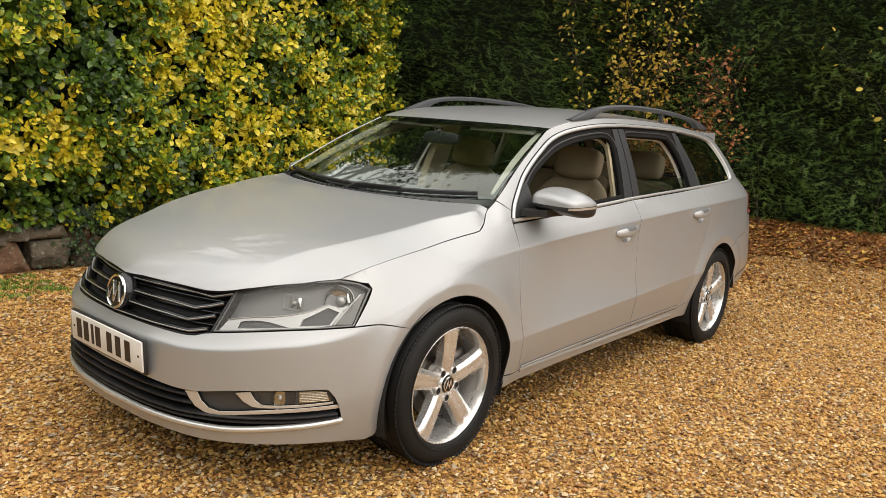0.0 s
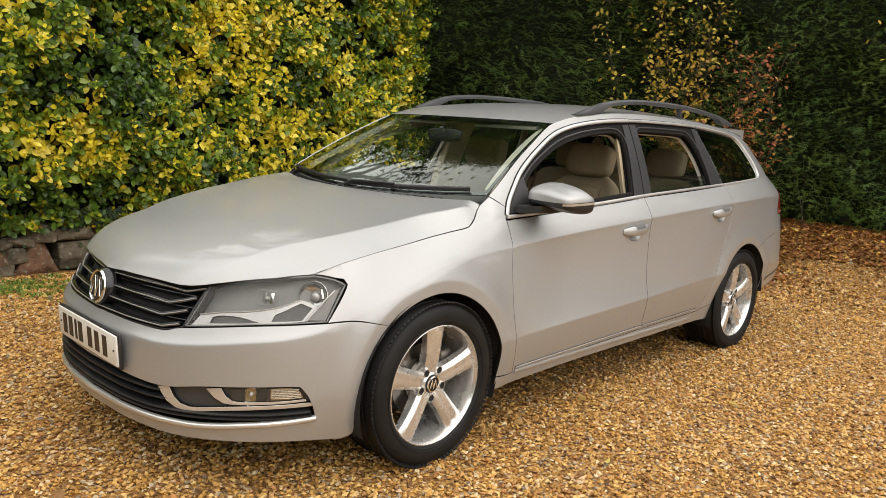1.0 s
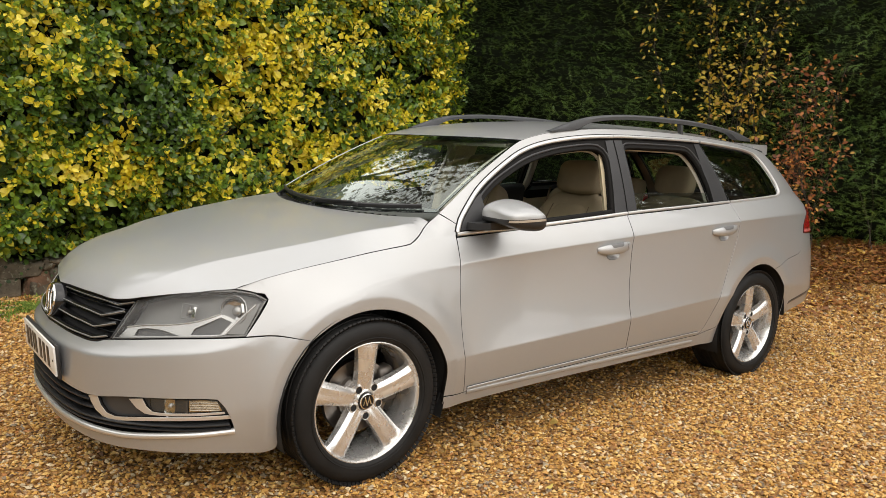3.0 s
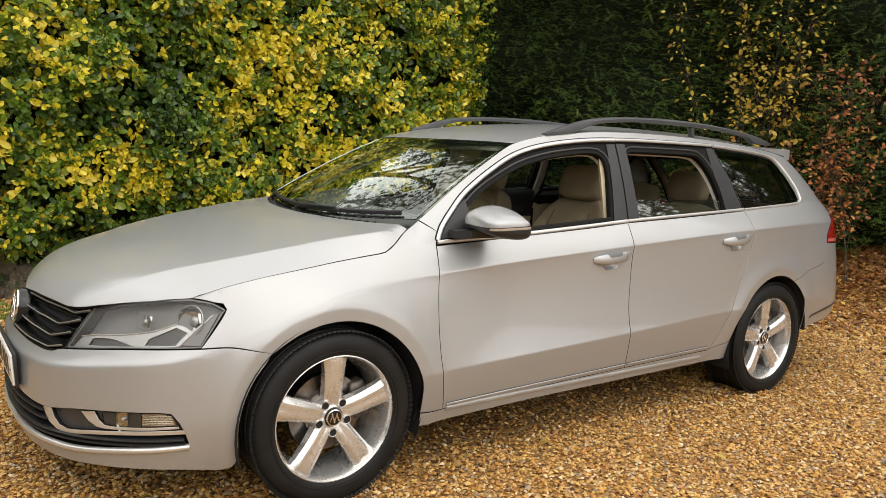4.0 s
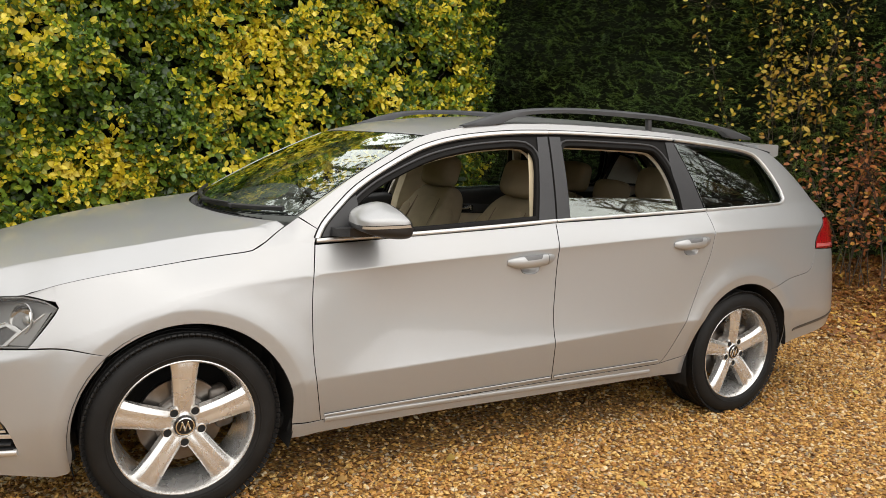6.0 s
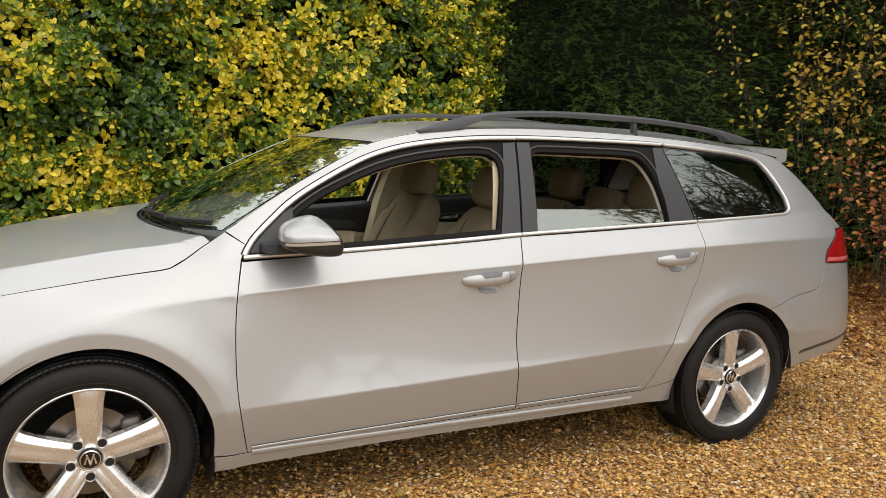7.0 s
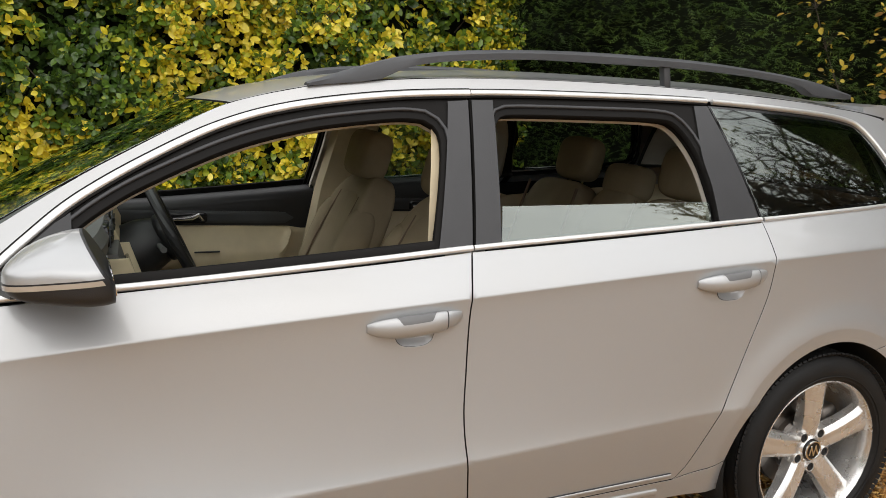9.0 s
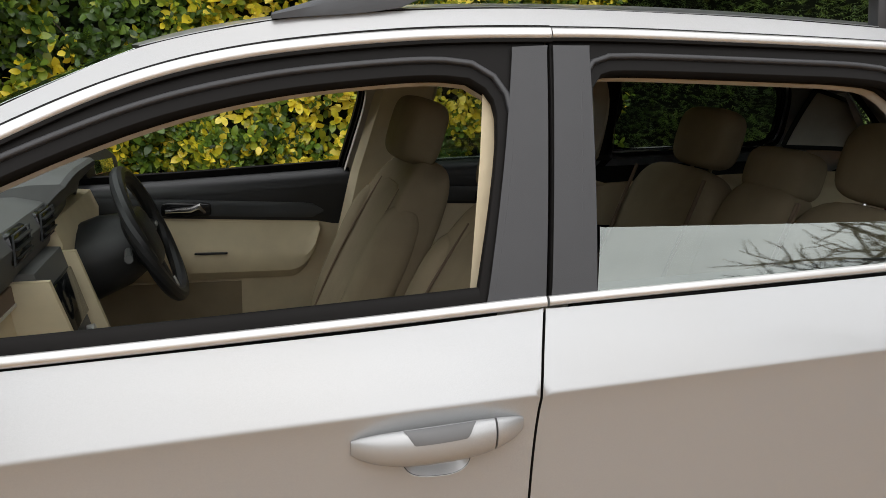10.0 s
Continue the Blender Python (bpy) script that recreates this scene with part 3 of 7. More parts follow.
def inset_raw(u, z):
    zl, il, zc, ic, zb, ib = ZL(u), IL(u), ZC(u), IC(u), ZB(u), IB(u)
    low = il + (zl - z) * (.10 + .09 * np.clip((u - .3) / .6, 0, 1)) + np.maximum(zl - z, 0) ** 2 * (.55 - .40 * np.clip((u - .3) / .6, 0, 1))
    t = (z - zl) / (zc - zl)
    swell = .003 * np.clip((u - .55) / .8, 0, 1) * np.clip((3.4 - u) / .5, 0, 1)
    lean_in = np.clip((u - .3) / .5, 0, 1) * np.clip((3.2 - u) / .5, 0, 1)
    mid = il + (ic - il) * ((.25 * t + .75 * t * t) * (1 - lean_in) + (2.5 * t - 1.5 * t * t) * lean_in) + swell * (1 - np.exp(-np.maximum(z - zl, 0) / .03)) * (1 - t) + .0026 * (1 - np.exp(-np.maximum(zc - z, 0) / .022)) * np.exp(-np.maximum(zc - z, 0) / .12) * np.clip((u - .05) / .4, 0, 1) * np.clip((3.5 - u) / .4, 0, 1)
    t2 = (z - zc) / (zb - zc)
    up = ic + (ib - ic) * (.8 * t2 + .2 * t2 * t2) + .008 * (1 - np.exp(-np.maximum(z - zc, 0) / .010)) * np.clip((-.35 - u) / .3, 0, 1)
    return np.where(z < zl, low, np.where(z < zc, mid, up))
def inset(u, z):
    s = SG(u); w = 0; v = 0
    for k, a in ((-2, .06), (-1, .24), (0, .4), (1, .24), (2, .06)):
        v = v + a * inset_raw(u, z + k * s); w += a
    return v / w
def flare(u, z):
    v = 0
    for cx, r in ((0.015, 0.362), (2.73, 0.366)):
        d = np.hypot(u - cx, z - 0.302) - r - 0.046
        v = v + 0.012 * np.where(d > 0, np.exp(-(d / 0.06) ** 2) - np.maximum(d, 0) * 2.2 * np.exp(-d / 0.025), 1 + np.minimum(d, 0) * 13.0) * np.clip((0.62 - np.abs(u - cx)) / 0.2, 0, 1)
    return v


def skin(u, z):
    """Point of the body's near side at plan place u and height z, pushed in above the belt to the roof edge."""
    u, z = np.broadcast_arrays(np.asarray(u, float), np.asarray(z, float))
    x, y, nx, ny = plan(u)
    zb = ZB(u)
    d = inset(u, np.minimum(z, zb)) - flare(u, z)
    hw_b = y + ny * inset(u, zb)
    t = np.clip((z - zb) / np.maximum(ZR(x) - zb, .02), 0, 1.6)
    hw = hw_b + (YR(x) - hw_b) * (.72 * t + .28 * t * t)
    up = z > zb
    return np.stack([np.where(up, x + nx * inset(u, zb), x + nx * d), -np.where(up, hw, y + ny * d), z], -1)


def wrap(u, z):
    """The skin carried on across the nose to the far side."""
    u, z = np.broadcast_arrays(np.asarray(u, float), np.asarray(z, float))
    far = u < U0
    p = skin(np.where(far, 2 * U0 - u, u), z)
    p[..., 1] = np.where(far, -p[..., 1], p[..., 1])
    return p


# roof, bonnet, windscreen and tail as surfaces
ZT = pch([(.8, 1.285), (.955, 1.331), (1.1, 1.374), (1.5, 1.431), (2.0, 1.452), (2.6, 1.446), (3.0, 1.42), (3.35, 1.375)])


def roof_at(x, y):
    t = np.clip(np.abs(y) / YR(x), 0, 1.05)
    return np.stack([x + 0 * y, y + 0 * x, ZR(x) + (ZT(x) - ZR(x)) * (1 - t ** 2.4)], -1)


# the lip of the bonnet stands proud of the grille and the headlights, most at the bonnet's crease
lip_out = pch([(-1.4, .03), (-1.2, .036), (-1.0, .045), (-.95, .042), (-.85, .025), (-.7, .012), (-.5, 0)])
lip_drop = pch([(-1.4, .010), (-1.2, .012), (-1.1, .013), (-1.0, .018), (-.93, .015), (-.75, .0155), (-.7, .0115), (-.6, .003), (-.5, .002)])
LU = np.linspace(U0, -0.5, 40)
LN = wrap(LU + .002, ZB(LU)) - wrap(LU - .002, ZB(LU))
LN = np.stack([-np.abs(LN[:, 1]), -np.abs(LN[:, 0]), 0 * LU], 1)
LN /= np.linalg.norm(LN, axis=1, keepdims=True)
FRONT = wrap(LU, ZB(LU)) + LN * lip_out(LU)[:, None] - np.stack([0 * LU, 0 * LU, lip_drop(LU)], 1)
FRONT[0, 1] = 0
XF = pch([(0, FRONT[0, 0])] + [(-p[1], p[0]) for p in FRONT[2::3]])
ZF = pch([(0, FRONT[0, 2])] + [(-p[1], p[2]) for p in FRONT[2::3]])
HZC = pch([(-.86, .715), (-.80, .748), (-.70, .788), (-.5, .842), (-.25, .893), (0, .940), (.17, .968), (.4, .992)])
WT = path2([(-.5, .757), (-.37, .797), (-.2, .829), (0, .857), (.15, .876), (.248, .89), (.30, .916), (.345, .943), (.385, .966)], .03)
WTP = skin(WT[:, 0], WT[:, 1])          # upper edge of the wing, on which the bonnet closes
HZE = pch([(-.86, .68)] + [(p[0], p[2]) for p in WTP] + [(.5, .985)])
HYE = pch([(-.86, .70)] + [(p[0], -p[1]) for p in WTP] + [(.5, .66)])
HCR = pch([(-.88, .56), (-.779, .629), (-.76, .637), (-.73, .659), (-.67, .695), (-.578, .726), (-.485, .748), (-.398, .778), (-.3, .803), (-.2, .827), (-.095, .85), (0, .864), (.25, .92), (.4, .95)])


def bonnet_at(x, y):
    x, y = np.broadcast_arrays(np.asarray(x, float), np.asarray(y, float))
    def base(x, y):
        t = np.clip(np.abs(y) / HYE(x), 0, 1.05)
        c = HCR(x)
        k = np.where(t < c, 0.22 * (t / c) ** 2, 0.22 + 0.78 * (np.maximum(t - c, 0) / (1.0 - c)) ** 1.1)
        return HZC(x) - (HZC(x) - HZE(x)) * k
    a = np.abs(y)
    xf = XF(a)
    z = base(x, y) - (base(xf, y) - ZF(a)) * np.exp(-np.maximum(x - xf, 0) / 0.05) * (a < .72)
    return np.stack([x, y, z], -1)


def screen_at(p, q):
    """Windscreen: p from the cowl (0) to the roof (1), q across from -1 to 1."""
    p, q = np.broadcast_arrays(np.asarray(p, float), np.asarray(q, float))
    x0, x1 = .25 + .176 * q * q, .955 + .057 * q * q
    z0, z1 = .975 + .03 * q * q, 1.330 - .007 * q * q
    w = .698 + (.572 - .698) * p
    return np.stack([x0 + (x1 - x0) * p, w * q, z0 + (z1 - z0) * p + .06 * p * (1 - p)], -1)


XT = pch([(.2, 3.84), (.55, 3.86), (.82, 3.80), (.97, 3.735), (1.06, 3.655), (1.25, 3.42), (1.36, 3.25)])


def tail_at(y, z):
    y, z = np.broadcast_arrays(np.asarray(y, float), np.asarray(z, float))
    return np.stack([XT(z) + .05 - .16 * (y / .62) ** 2, y, z], -1)


def arc(cx, cz, r, a0, a1, n):
    return [(cx + r * math.cos(radians(a0 + (a1 - a0) * i / n)), cz + r * math.sin(radians(a0 + (a1 - a0) * i / n))) for i in range(n + 1)]

# ---- the car ----
car = tagged(new("estate_car"), "silver metallic estate car parked on gravel, front windows wound down", "car")
LEFT = []          # parts of the near side that the far side repeats


def corner(p):
    return (p[0], p[1], 1)


WIN = [(.519, .972), (.586, 1.035), (.679, 1.11), (.822, 1.193), (.991, 1.272), (1.16, 1.32), (1.388, 1.352), (1.62, 1.366), (1.878, 1.371), (2.376, 1.369),
       (2.806, 1.347), (3.0, 1.326), (3.065, 1.298), (3.112, 1.225), (3.146, 1.13), (3.146, 1.09), (3.11, 1.069)]
FGAP = [(.451, .794), (.443, .624), (.451, .45)]
BGAP = [(1.535, .877), (1.525, .70), (1.521, .545)]
RGAP = [(2.455, .944), (2.435, .83), (2.367, .66), (2.291, .49), (2.224, .34)]
FARCH, RARCH = (.015, .302, .362), (2.73, .302, .37)


def side_rows(u):
    """Heights of the mesh rows at each u, gathered along the two creases."""
    zl, zc, zb = ZL(u), ZC(u), ZB(u)
    out = [0 * u + a for a in (.18, .205, .23, .255, .28, .31, .34, .37, .40)]
    out = [np.minimum(r, zl - .015) - .0003 * k for k, r in enumerate(out)]
    out += [zl - .005, zl, zl + .006]
    out += [zl + .012, zl + .019, zl + .028, zl + .038, zl + .050]
    out += [zl + .064 + (zc - .127 - zl) * k / 9 for k in range(10)]
    out += [zc + d for d in (-.053, -.040, -.028, -.019, -.014, -.0105, -.0075, -.005, -.0025, 0, .004, .010)]
    out += [zc + .012 + (zb - zc - .016) * k / 6 for k in range(7)]
    zr = np.maximum(ZR(np.clip(u, .3, 3.6)), zb + .02)
    return out + [zb + (zr - zb) * k / 14 for k in range(15)]


def side(name, pts, material, parent=car, label="", holes=(), f=skin, keep=True, **kw):
    loops = [outline(pts)] + [outline(h) for h in holes]
    ob = link(name, sheet(name, loops, f, **kw), material, parent, label)
    if keep and parent is car:
        LEFT.append(ob)
    return ob


def strip(name, pts, material, parent=car, label="", f=skin, keep=True, **kw):
    ob = link(name, ribbon(name, pts, f, **kw), material, parent, label)
    if keep and parent is car:
        LEFT.append(ob)
    return ob


def arch_rings(a):
    """Mesh points gathered along the crease that runs round a wheel arch."""
    return np.array([(a[0] + (a[2] + d) * math.cos(w), a[1] + (a[2] + d) * math.sin(w)) for d in (.015, .030, .040, .046, .052, .062) for w in np.linspace(-.1, math.pi + .1, 100)])


# front wing
wing = side("front_wing", [(-.5, .757, 1)] + [tuple(p) for p in WT[1:-1]] + [(.385, .966, 1), (.432, 1.0, 1), (.50, .957, 1), (.476, .913, 1)]
            + FGAP + [(.485, .263, 1), (.374, .266, 1)] + arc(*FARCH, 2, 130, 14)[1:-1] + [(-.232, .573, 1), (-.359, .602), (-.469, .602, 1), (-.385, .723), (-.427, .744)], M["paint"], step=.025, rows=side_rows, rim=.03, extra=arch_rings(FARCH))
# body side: screen pillar, cant rail, rear quarter
uu = np.array([.44, .5, .6, .7, .8, .9, 1.012, 1.15, 1.3, 1.6, 2.0, 2.4, 2.8, 3.0, 3.12])
quarter = side("body_side", [(.434, 1.003, 1)] + [(a, float(ZR(a)) - .001) for a in uu[1:]] + [(3.225, 1.335, 1), (3.36, 1.25), (3.5, 1.14), (3.62, 1.05), (3.66, .99, 1), (3.515, .988, 1), (3.346, .893), (3.321, .83, 1), (3.292, .745), (3.245, .709), (3.07, .680), (2.898, .6317, 1)]
               + arc(*RARCH, 63, 172, 12)[1:-1] + [(2.362, .340, 1), (2.19, .302, 1)] + RGAP[::-1] + [(2.477, 1.034, 1), (3.06, 1.062)] + [corner(WIN[-1])] + WIN[::-1][1:] + [(.502, .955, 1)], M["paint"], step=.025, rows=side_rows, rim=.03, extra=arch_rings(RARCH))
# doors
cup_f, cup_r = (1.392, .822), (2.302, .880)


def cup_loop(c, rx=.046, rz=.034, n=36):
    w = [2 * math.pi * k / n for k in range(n)]
    e = lambda v: math.copysign(abs(v) ** .7, v)
    return np.array([(c[0] + rx * e(math.cos(a)), c[1] - .013 + rz * e(math.sin(a))) for a in w])


def door(name, pts, c, label):
    ob = link(name, sheet(name, [outline(pts), cup_loop(c)], skin, step=.025, gap=.0027, rim=.03, rows=side_rows), M["paint"], car, label)
    def bowl(u, z):
        r2 = np.abs((u - c[0]) / .0465) ** 2.8 + np.abs((z - c[1] + .013) / .0345) ** 2.8
        p = skin(u, z)
        p[..., 1] += 0.018 * np.maximum(1 - r2, 0) ** .75
        return p
    link("handle_recess", sheet("handle_recess", [cup_loop(c, .0466, .0346)], bowl, step=.006, gap=0, rim=0), M["paint"], ob)
    # pull handle: a bar that stands off the door, with a lock cap at its rear end
    for nm, a, b, mt in (("handle", -.116, .072, M["paint"]), ("handle_cap", .075, .118, M["paint"])):
        g, rings = Geo(), []
        n = 31
        for i in range(n):
            k = a + (b - a) * i / (n - 1)
            e = max(0, 1 - abs(k / .121) ** 2.6)
            u = c[0] + k
            z = c[1] + .008 + k * .075 + .004 * (k / .12) ** 2
            p = skin(u, z)
            h = .004 + .022 * e ** .6
            off = .004 + .034 * e ** .7
            rings.append([(float(p[0]), float(p[1]) - off * (0.62 + .38 * math.cos(w)) + .004, z + h * math.sin(w)) for w in [2 * math.pi * q / 24 for q in range(24)]])
        g.loft(rings)
        part(nm, g, mt, ob, "silver pull handle" if nm == "handle" else "")
    # dark patch laid over the bar, painting the shaded hollow behind the grip
    g, rings = Geo(), []
    for i in range(29):
        k = -.052 + .098 * i / 28
        e = max(0, 1 - abs(k / .121) ** 2.6)
        z = c[1] + .008 + k * .075 + .004 * (k / .12) ** 2
        p = skin(c[0] + k, z)
        h, off = .004 + .022 * e ** .6, .004 + .034 * e ** .7
        corner_ = max(0, abs(k + .003) - .041) / .008       # rounded lower corners
        row = []
        for j in range(12):
            w = radians(20 + 14 * corner_ ** 2 + (64 - 14 * corner_ ** 2) * j / 11)
            row.append((float(p[0]) - .010 * (11 - j) / 11 * (k + .003) / .049, float(p[1]) - (off + .0013) * (0.62 + .38 * math.cos(w)) + .004, z + (h + .0013) * math.sin(w)))
        rings.append(row)
    g.loft(rings, False, False)
    part("grip_hollow", g, M["grip"], ob, "dark patch laid on the grip for its shaded hollow")
    LEFT.append(ob)
    return ob


fdoor = door("front_door", [(.476, .907, 1), (.814, .928), (1.287, .959), (1.563, .981, 1)] + BGAP + [(1.548, .292, 1), (.966, .276), (.485, .263, 1)] + FGAP[::-1], cup_f, "silver front door with its window wound down")
rdoor = door("rear_door", [(1.563, .981, 1), (2.05, 1.006), (2.477, 1.031, 1)] + RGAP + [(2.19, .302, 1), (1.548, .292, 1)] + BGAP[::-1], cup_r, "silver rear door with its window half lowered")
# sill
side("sill", [(.376, .262, 1), (.485, .262, 1), (.966, .275), (1.548, .291), (2.19, .301, 1), (2.362, .339, 1), (2.368, .236, 1), (1.54, .229), (.915, .222), (.378, .205, 1)], M["paint"], step=.04, rim=.03)
for u0_, u1_, ow in ((.496, 1.538, fdoor), (1.556, 2.175, rdoor)):
    a = np.linspace(u0_, u1_, 40)
    zg = np.interp(a, [.485, .966, 1.548, 2.19], [.263, .276, .292, .302])
    # dark strip behind the lip paints the shaded crease along it
    strip("lip_seal", np.stack([a, zg + .020], 1), M["pillar"], ow, width=.0125, height=.002, off=.0015)
    strip("door_lip", np.stack([a, zg + .019], 1), M["paint"], ow, width=.0105, height=.003, off=.003)
strip("sill_ridge", np.stack([np.linspace(.5, 2.14, 50), .262 + .006 * np.sin(np.linspace(0, 2, 50))], 1), M["paint"], width=.022, height=.006)

# window frames, pillars, glass
F_OPEN = [(.668, 1.036, 1), (.735, 1.085), (.831, 1.138), (1.017, 1.217), (1.177, 1.26), (1.33, 1.283), (1.447, 1.292), (1.50, 1.278), (1.507, 1.213), (1.458, .994, 1), (1.177, .971), (.78, .943), (.64, .933, 1)]
R_OPEN = [(1.688, 1.285), (1.703, 1.303), (1.76, 1.309), (2.0, 1.31), (2.20, 1.308), (2.262, 1.292), (2.303, 1.217), (2.318, 1.11), (2.318, 1.034, 1), (2.0, 1.017), (1.652, .997, 1)]
F_HOLE, R_HOLE = ([tuple(p) for p in shrink(outline(o), -.008)] for o in (F_OPEN, R_OPEN))
side("window_frame", [(.50, .945)] + WIN[:7] + [(1.612, 1.364, 1), (1.59, 1.18), (1.567, .985, 1), (1.287, .963), (.814, .932), (.49, .914, 1)], M["seal"], fdoor, "black rubber window frame", holes=[F_HOLE], step=.03, off=-.006, rim=.02)
side("window_frame", [(1.618, 1.364, 1), (1.878, 1.369), (2.376, 1.367), (2.398, 1.362, 1), (2.435, 1.2), (2.474, 1.034, 1), (2.05, 1.010), (1.573, .985, 1), (1.596, 1.18)], M["seal"], rdoor, "black rubber window frame", holes=[R_HOLE], step=.03, off=-.006, rim=.02)
side("pillar_cover", [(1.553, 1.345, 1), (1.612, 1.35, 1), (1.59, 1.18), (1.568, .99, 1), (1.478, .988, 1), (1.52, 1.18)], M["pillar"], fdoor, "dark grey pillar cover", step=.04, off=.001, rim=.012)
side("pillar_cover", [(1.62, 1.35, 1), (1.683, 1.352, 1), (1.665, 1.18), (1.648, .998, 1), (1.575, .993, 1), (1.597, 1.18)], M["pillar"], rdoor, "dark grey pillar cover", step=.04, off=.001, rim=.012)
side("pillar_cover", [(2.345, 1.355, 1), (2.398, 1.357, 1), (2.435, 1.2), (2.47, 1.037, 1), (2.325, 1.034, 1), (2.325, 1.13), (2.318, 1.22)], M["pillar"], rdoor, "dark grey pillar cover", step=.04, off=.001, rim=.012)
side("mirror_base", [(.498, .93, 1), (.53, .975), (.60, 1.04), (.668, 1.085, 1), (.67, 1.03), (.66, .94, 1)], M["black"], fdoor, "black mirror sail panel", step=.03, off=.002, rim=.012)
side("window_glass", [(1.652, .99, 1), (2.0, 1.01), (2.318, 1.03, 1), (2.318, 1.094, 1), (1.667, 1.091, 1)], M["side_glass"], rdoor, "greenish half-lowered glass", step=.06, off=-.016, rim=.004)
qg = side("quarter_window", [(2.412, 1.353, 1), (2.705, 1.338), (2.98, 1.315), (3.05, 1.288), (3.098, 1.21), (3.126, 1.125), (3.124, 1.09), (3.08, 1.07), (2.9, 1.06), (2.482, 1.041, 1), (2.445, 1.2)], M["dark_glass"], car, "dark tinted rear quarter window", step=.05, off=-.002, rim=.01)
side("window_seal", [(2.404, 1.36, 1)] + WIN[10:] + [(3.05, 1.062), (2.478, 1.035, 1), (2.438, 1.2)], M["gloss_black"], qg, holes=[[(2.43, 1.335), (2.705, 1.322), (2.96, 1.302), (3.03, 1.275), (3.08, 1.2), (3.105, 1.125), (3.10, 1.098), (3.06, 1.086), (2.9, 1.076), (2.50, 1.058), (2.47, 1.2)]], step=.04, off=-.0035, rim=.0)
# bright mouldings round the windows
top = path2([(.488, .925)] + WIN, .02)
cut = [i for i in range(len(top)) if top[i][0] > 1.617 and top[i][1] > 1.3][0]
cut2 = [i for i in range(len(top)) if top[i][0] > 2.40 and top[i][1] > 1.3][0]
strip("moulding_seal", top[:cut + 1], M["seal"], fdoor, width=.029, height=.004, off=.0)
strip("moulding_seal", top[cut:cut2], M["seal"], rdoor, width=.026, height=.004, off=.0)
strip("window_moulding", top[:cut + 1] - np.array([.002, 0]) * (np.arange(cut + 1) == cut)[:, None], M["satin"], fdoor, "bright metal moulding", width=.019, height=.008, off=.001)
strip("window_moulding", top[cut:cut2], M["satin"], rdoor, "bright metal moulding", width=.017, height=.008, off=.001)
strip("window_moulding", np.concatenate([top[cut2:], path2([(3.08, 1.064), (2.9, 1.0555), (2.482, 1.036)])]), M["satin"], quarter, "bright metal moulding", width=.014, height=.008, off=.001)
ub = np.linspace(.484, 1.5655, 50)
strip("belt_moulding", np.stack([ub, ZB(ub) + .003], 1), M["satin"], fdoor, "bright metal moulding", width=.016, height=.008, off=.001)
ub = np.linspace(1.5695, 2.474, 45)
strip("belt_moulding", np.stack([ub, ZB(ub) + .003], 1), M["satin"], rdoor, "bright metal moulding", width=.0145, height=.008, off=.001)
ub = np.linspace(.66, 1.47, 40)
strip("belt_seal", np.stack([ub, ZB(ub) + .018], 1), M["seal"], fdoor, "black rubber belt seal", width=.03, height=.01, off=-.012)
# channels that the glass runs in
for op, ow in ((F_OPEN, fdoor), (R_OPEN, rdoor)):
    q = shrink(outline(op), -.030)
    q = q[q[:, 1] > (.99 if ow is fdoor else 1.05)]
    k = int(np.argmax(np.hypot(*(q - np.roll(q, 1, 0)).T)))
    q = np.roll(q, -k, 0)
    strip("glass_run", q, M["pillar"], ow, width=.010, height=.005, off=-.004)
# pale inner lining round the openings
for nm, op, ow in (("door_lining", F_OPEN, fdoor), ("door_lining", R_OPEN, rdoor)):
    lp = outline(op)
    up = lp[lp[:, 1] > (0.955 if ow is fdoor else 1.02)]
    link(nm, sheet(nm, [shrink(lp, -.075), shrink(lp, -.023)], skin, step=.05, gap=0, off=-.05, rim=.02, dark=False), M["headliner"], ow, "pale pillar lining")
    link("inner_seal", sheet("inner_seal", [shrink(lp, -.04), shrink(lp, -.018)], skin, step=.05, gap=0, off=-.035, rim=.012), M["seal"], ow)

# bonnet
half = [(float(XF(a)) + .003, float(a)) for a in np.linspace(0, .66, 16)] + [(float(p[0]), float(-p[1]), 1)[:3 if k == 0 else 2] for k, p in enumerate(WTP[:-1])] + [(float(WTP[-1][0]), float(-WTP[-1][1]), 1)] + [(.213 + .172 * (a / .69) ** 2, a) for a in (.6, .4, .2, 0)]
full = half + [(p[0], -p[1], *p[2:]) for p in half[::-1][1:-1]]
link("bonnet", sheet("bonnet", [outline(full, .025)], bonnet_at, step=.028, gap=.002, rim=.02,
                     extra=np.array([(x, s * (float(HCR(x) * HYE(x)) + d)) for x in np.linspace(-.755, .2, 60) for s in (-1, 1) for d in (-.007, 0, .007)])), M["paint"], car, "silver bonnet with water spots")
# roof
ra = [(.955 + .057 * (a / .572) ** 2 + .004, a) for a in (0, .2, .4)] + [(1.017, .572, 1)] + [(a, float(YR(a))) for a in (1.15, 1.3, 1.6, 2.0, 2.4, 2.8, 3.1)] + [(3.235, .552, 1), (3.28, .4), (3.30, .2), (3.305, 0)]
full = ra + [(p[0], -p[1], *p[2:]) for p in ra[::-1][1:-1]]
link("roof", sheet("roof", [outline(full, .03)], roof_at, step=.05, gap=0, rim=.02), M["paint"], car, "silver roof")
link("headliner", sheet("headliner", [outline(full, .05)], roof_at, step=.09, gap=.02, rim=0, off=-.035), M["headliner"], car, "pale cloth headlining")
# windscreen and cowl
q1 = [(0, -1, 1), (1, -1, 1), (1, 0), (1, 1, 1), (0, 1, 1), (0, 0)]
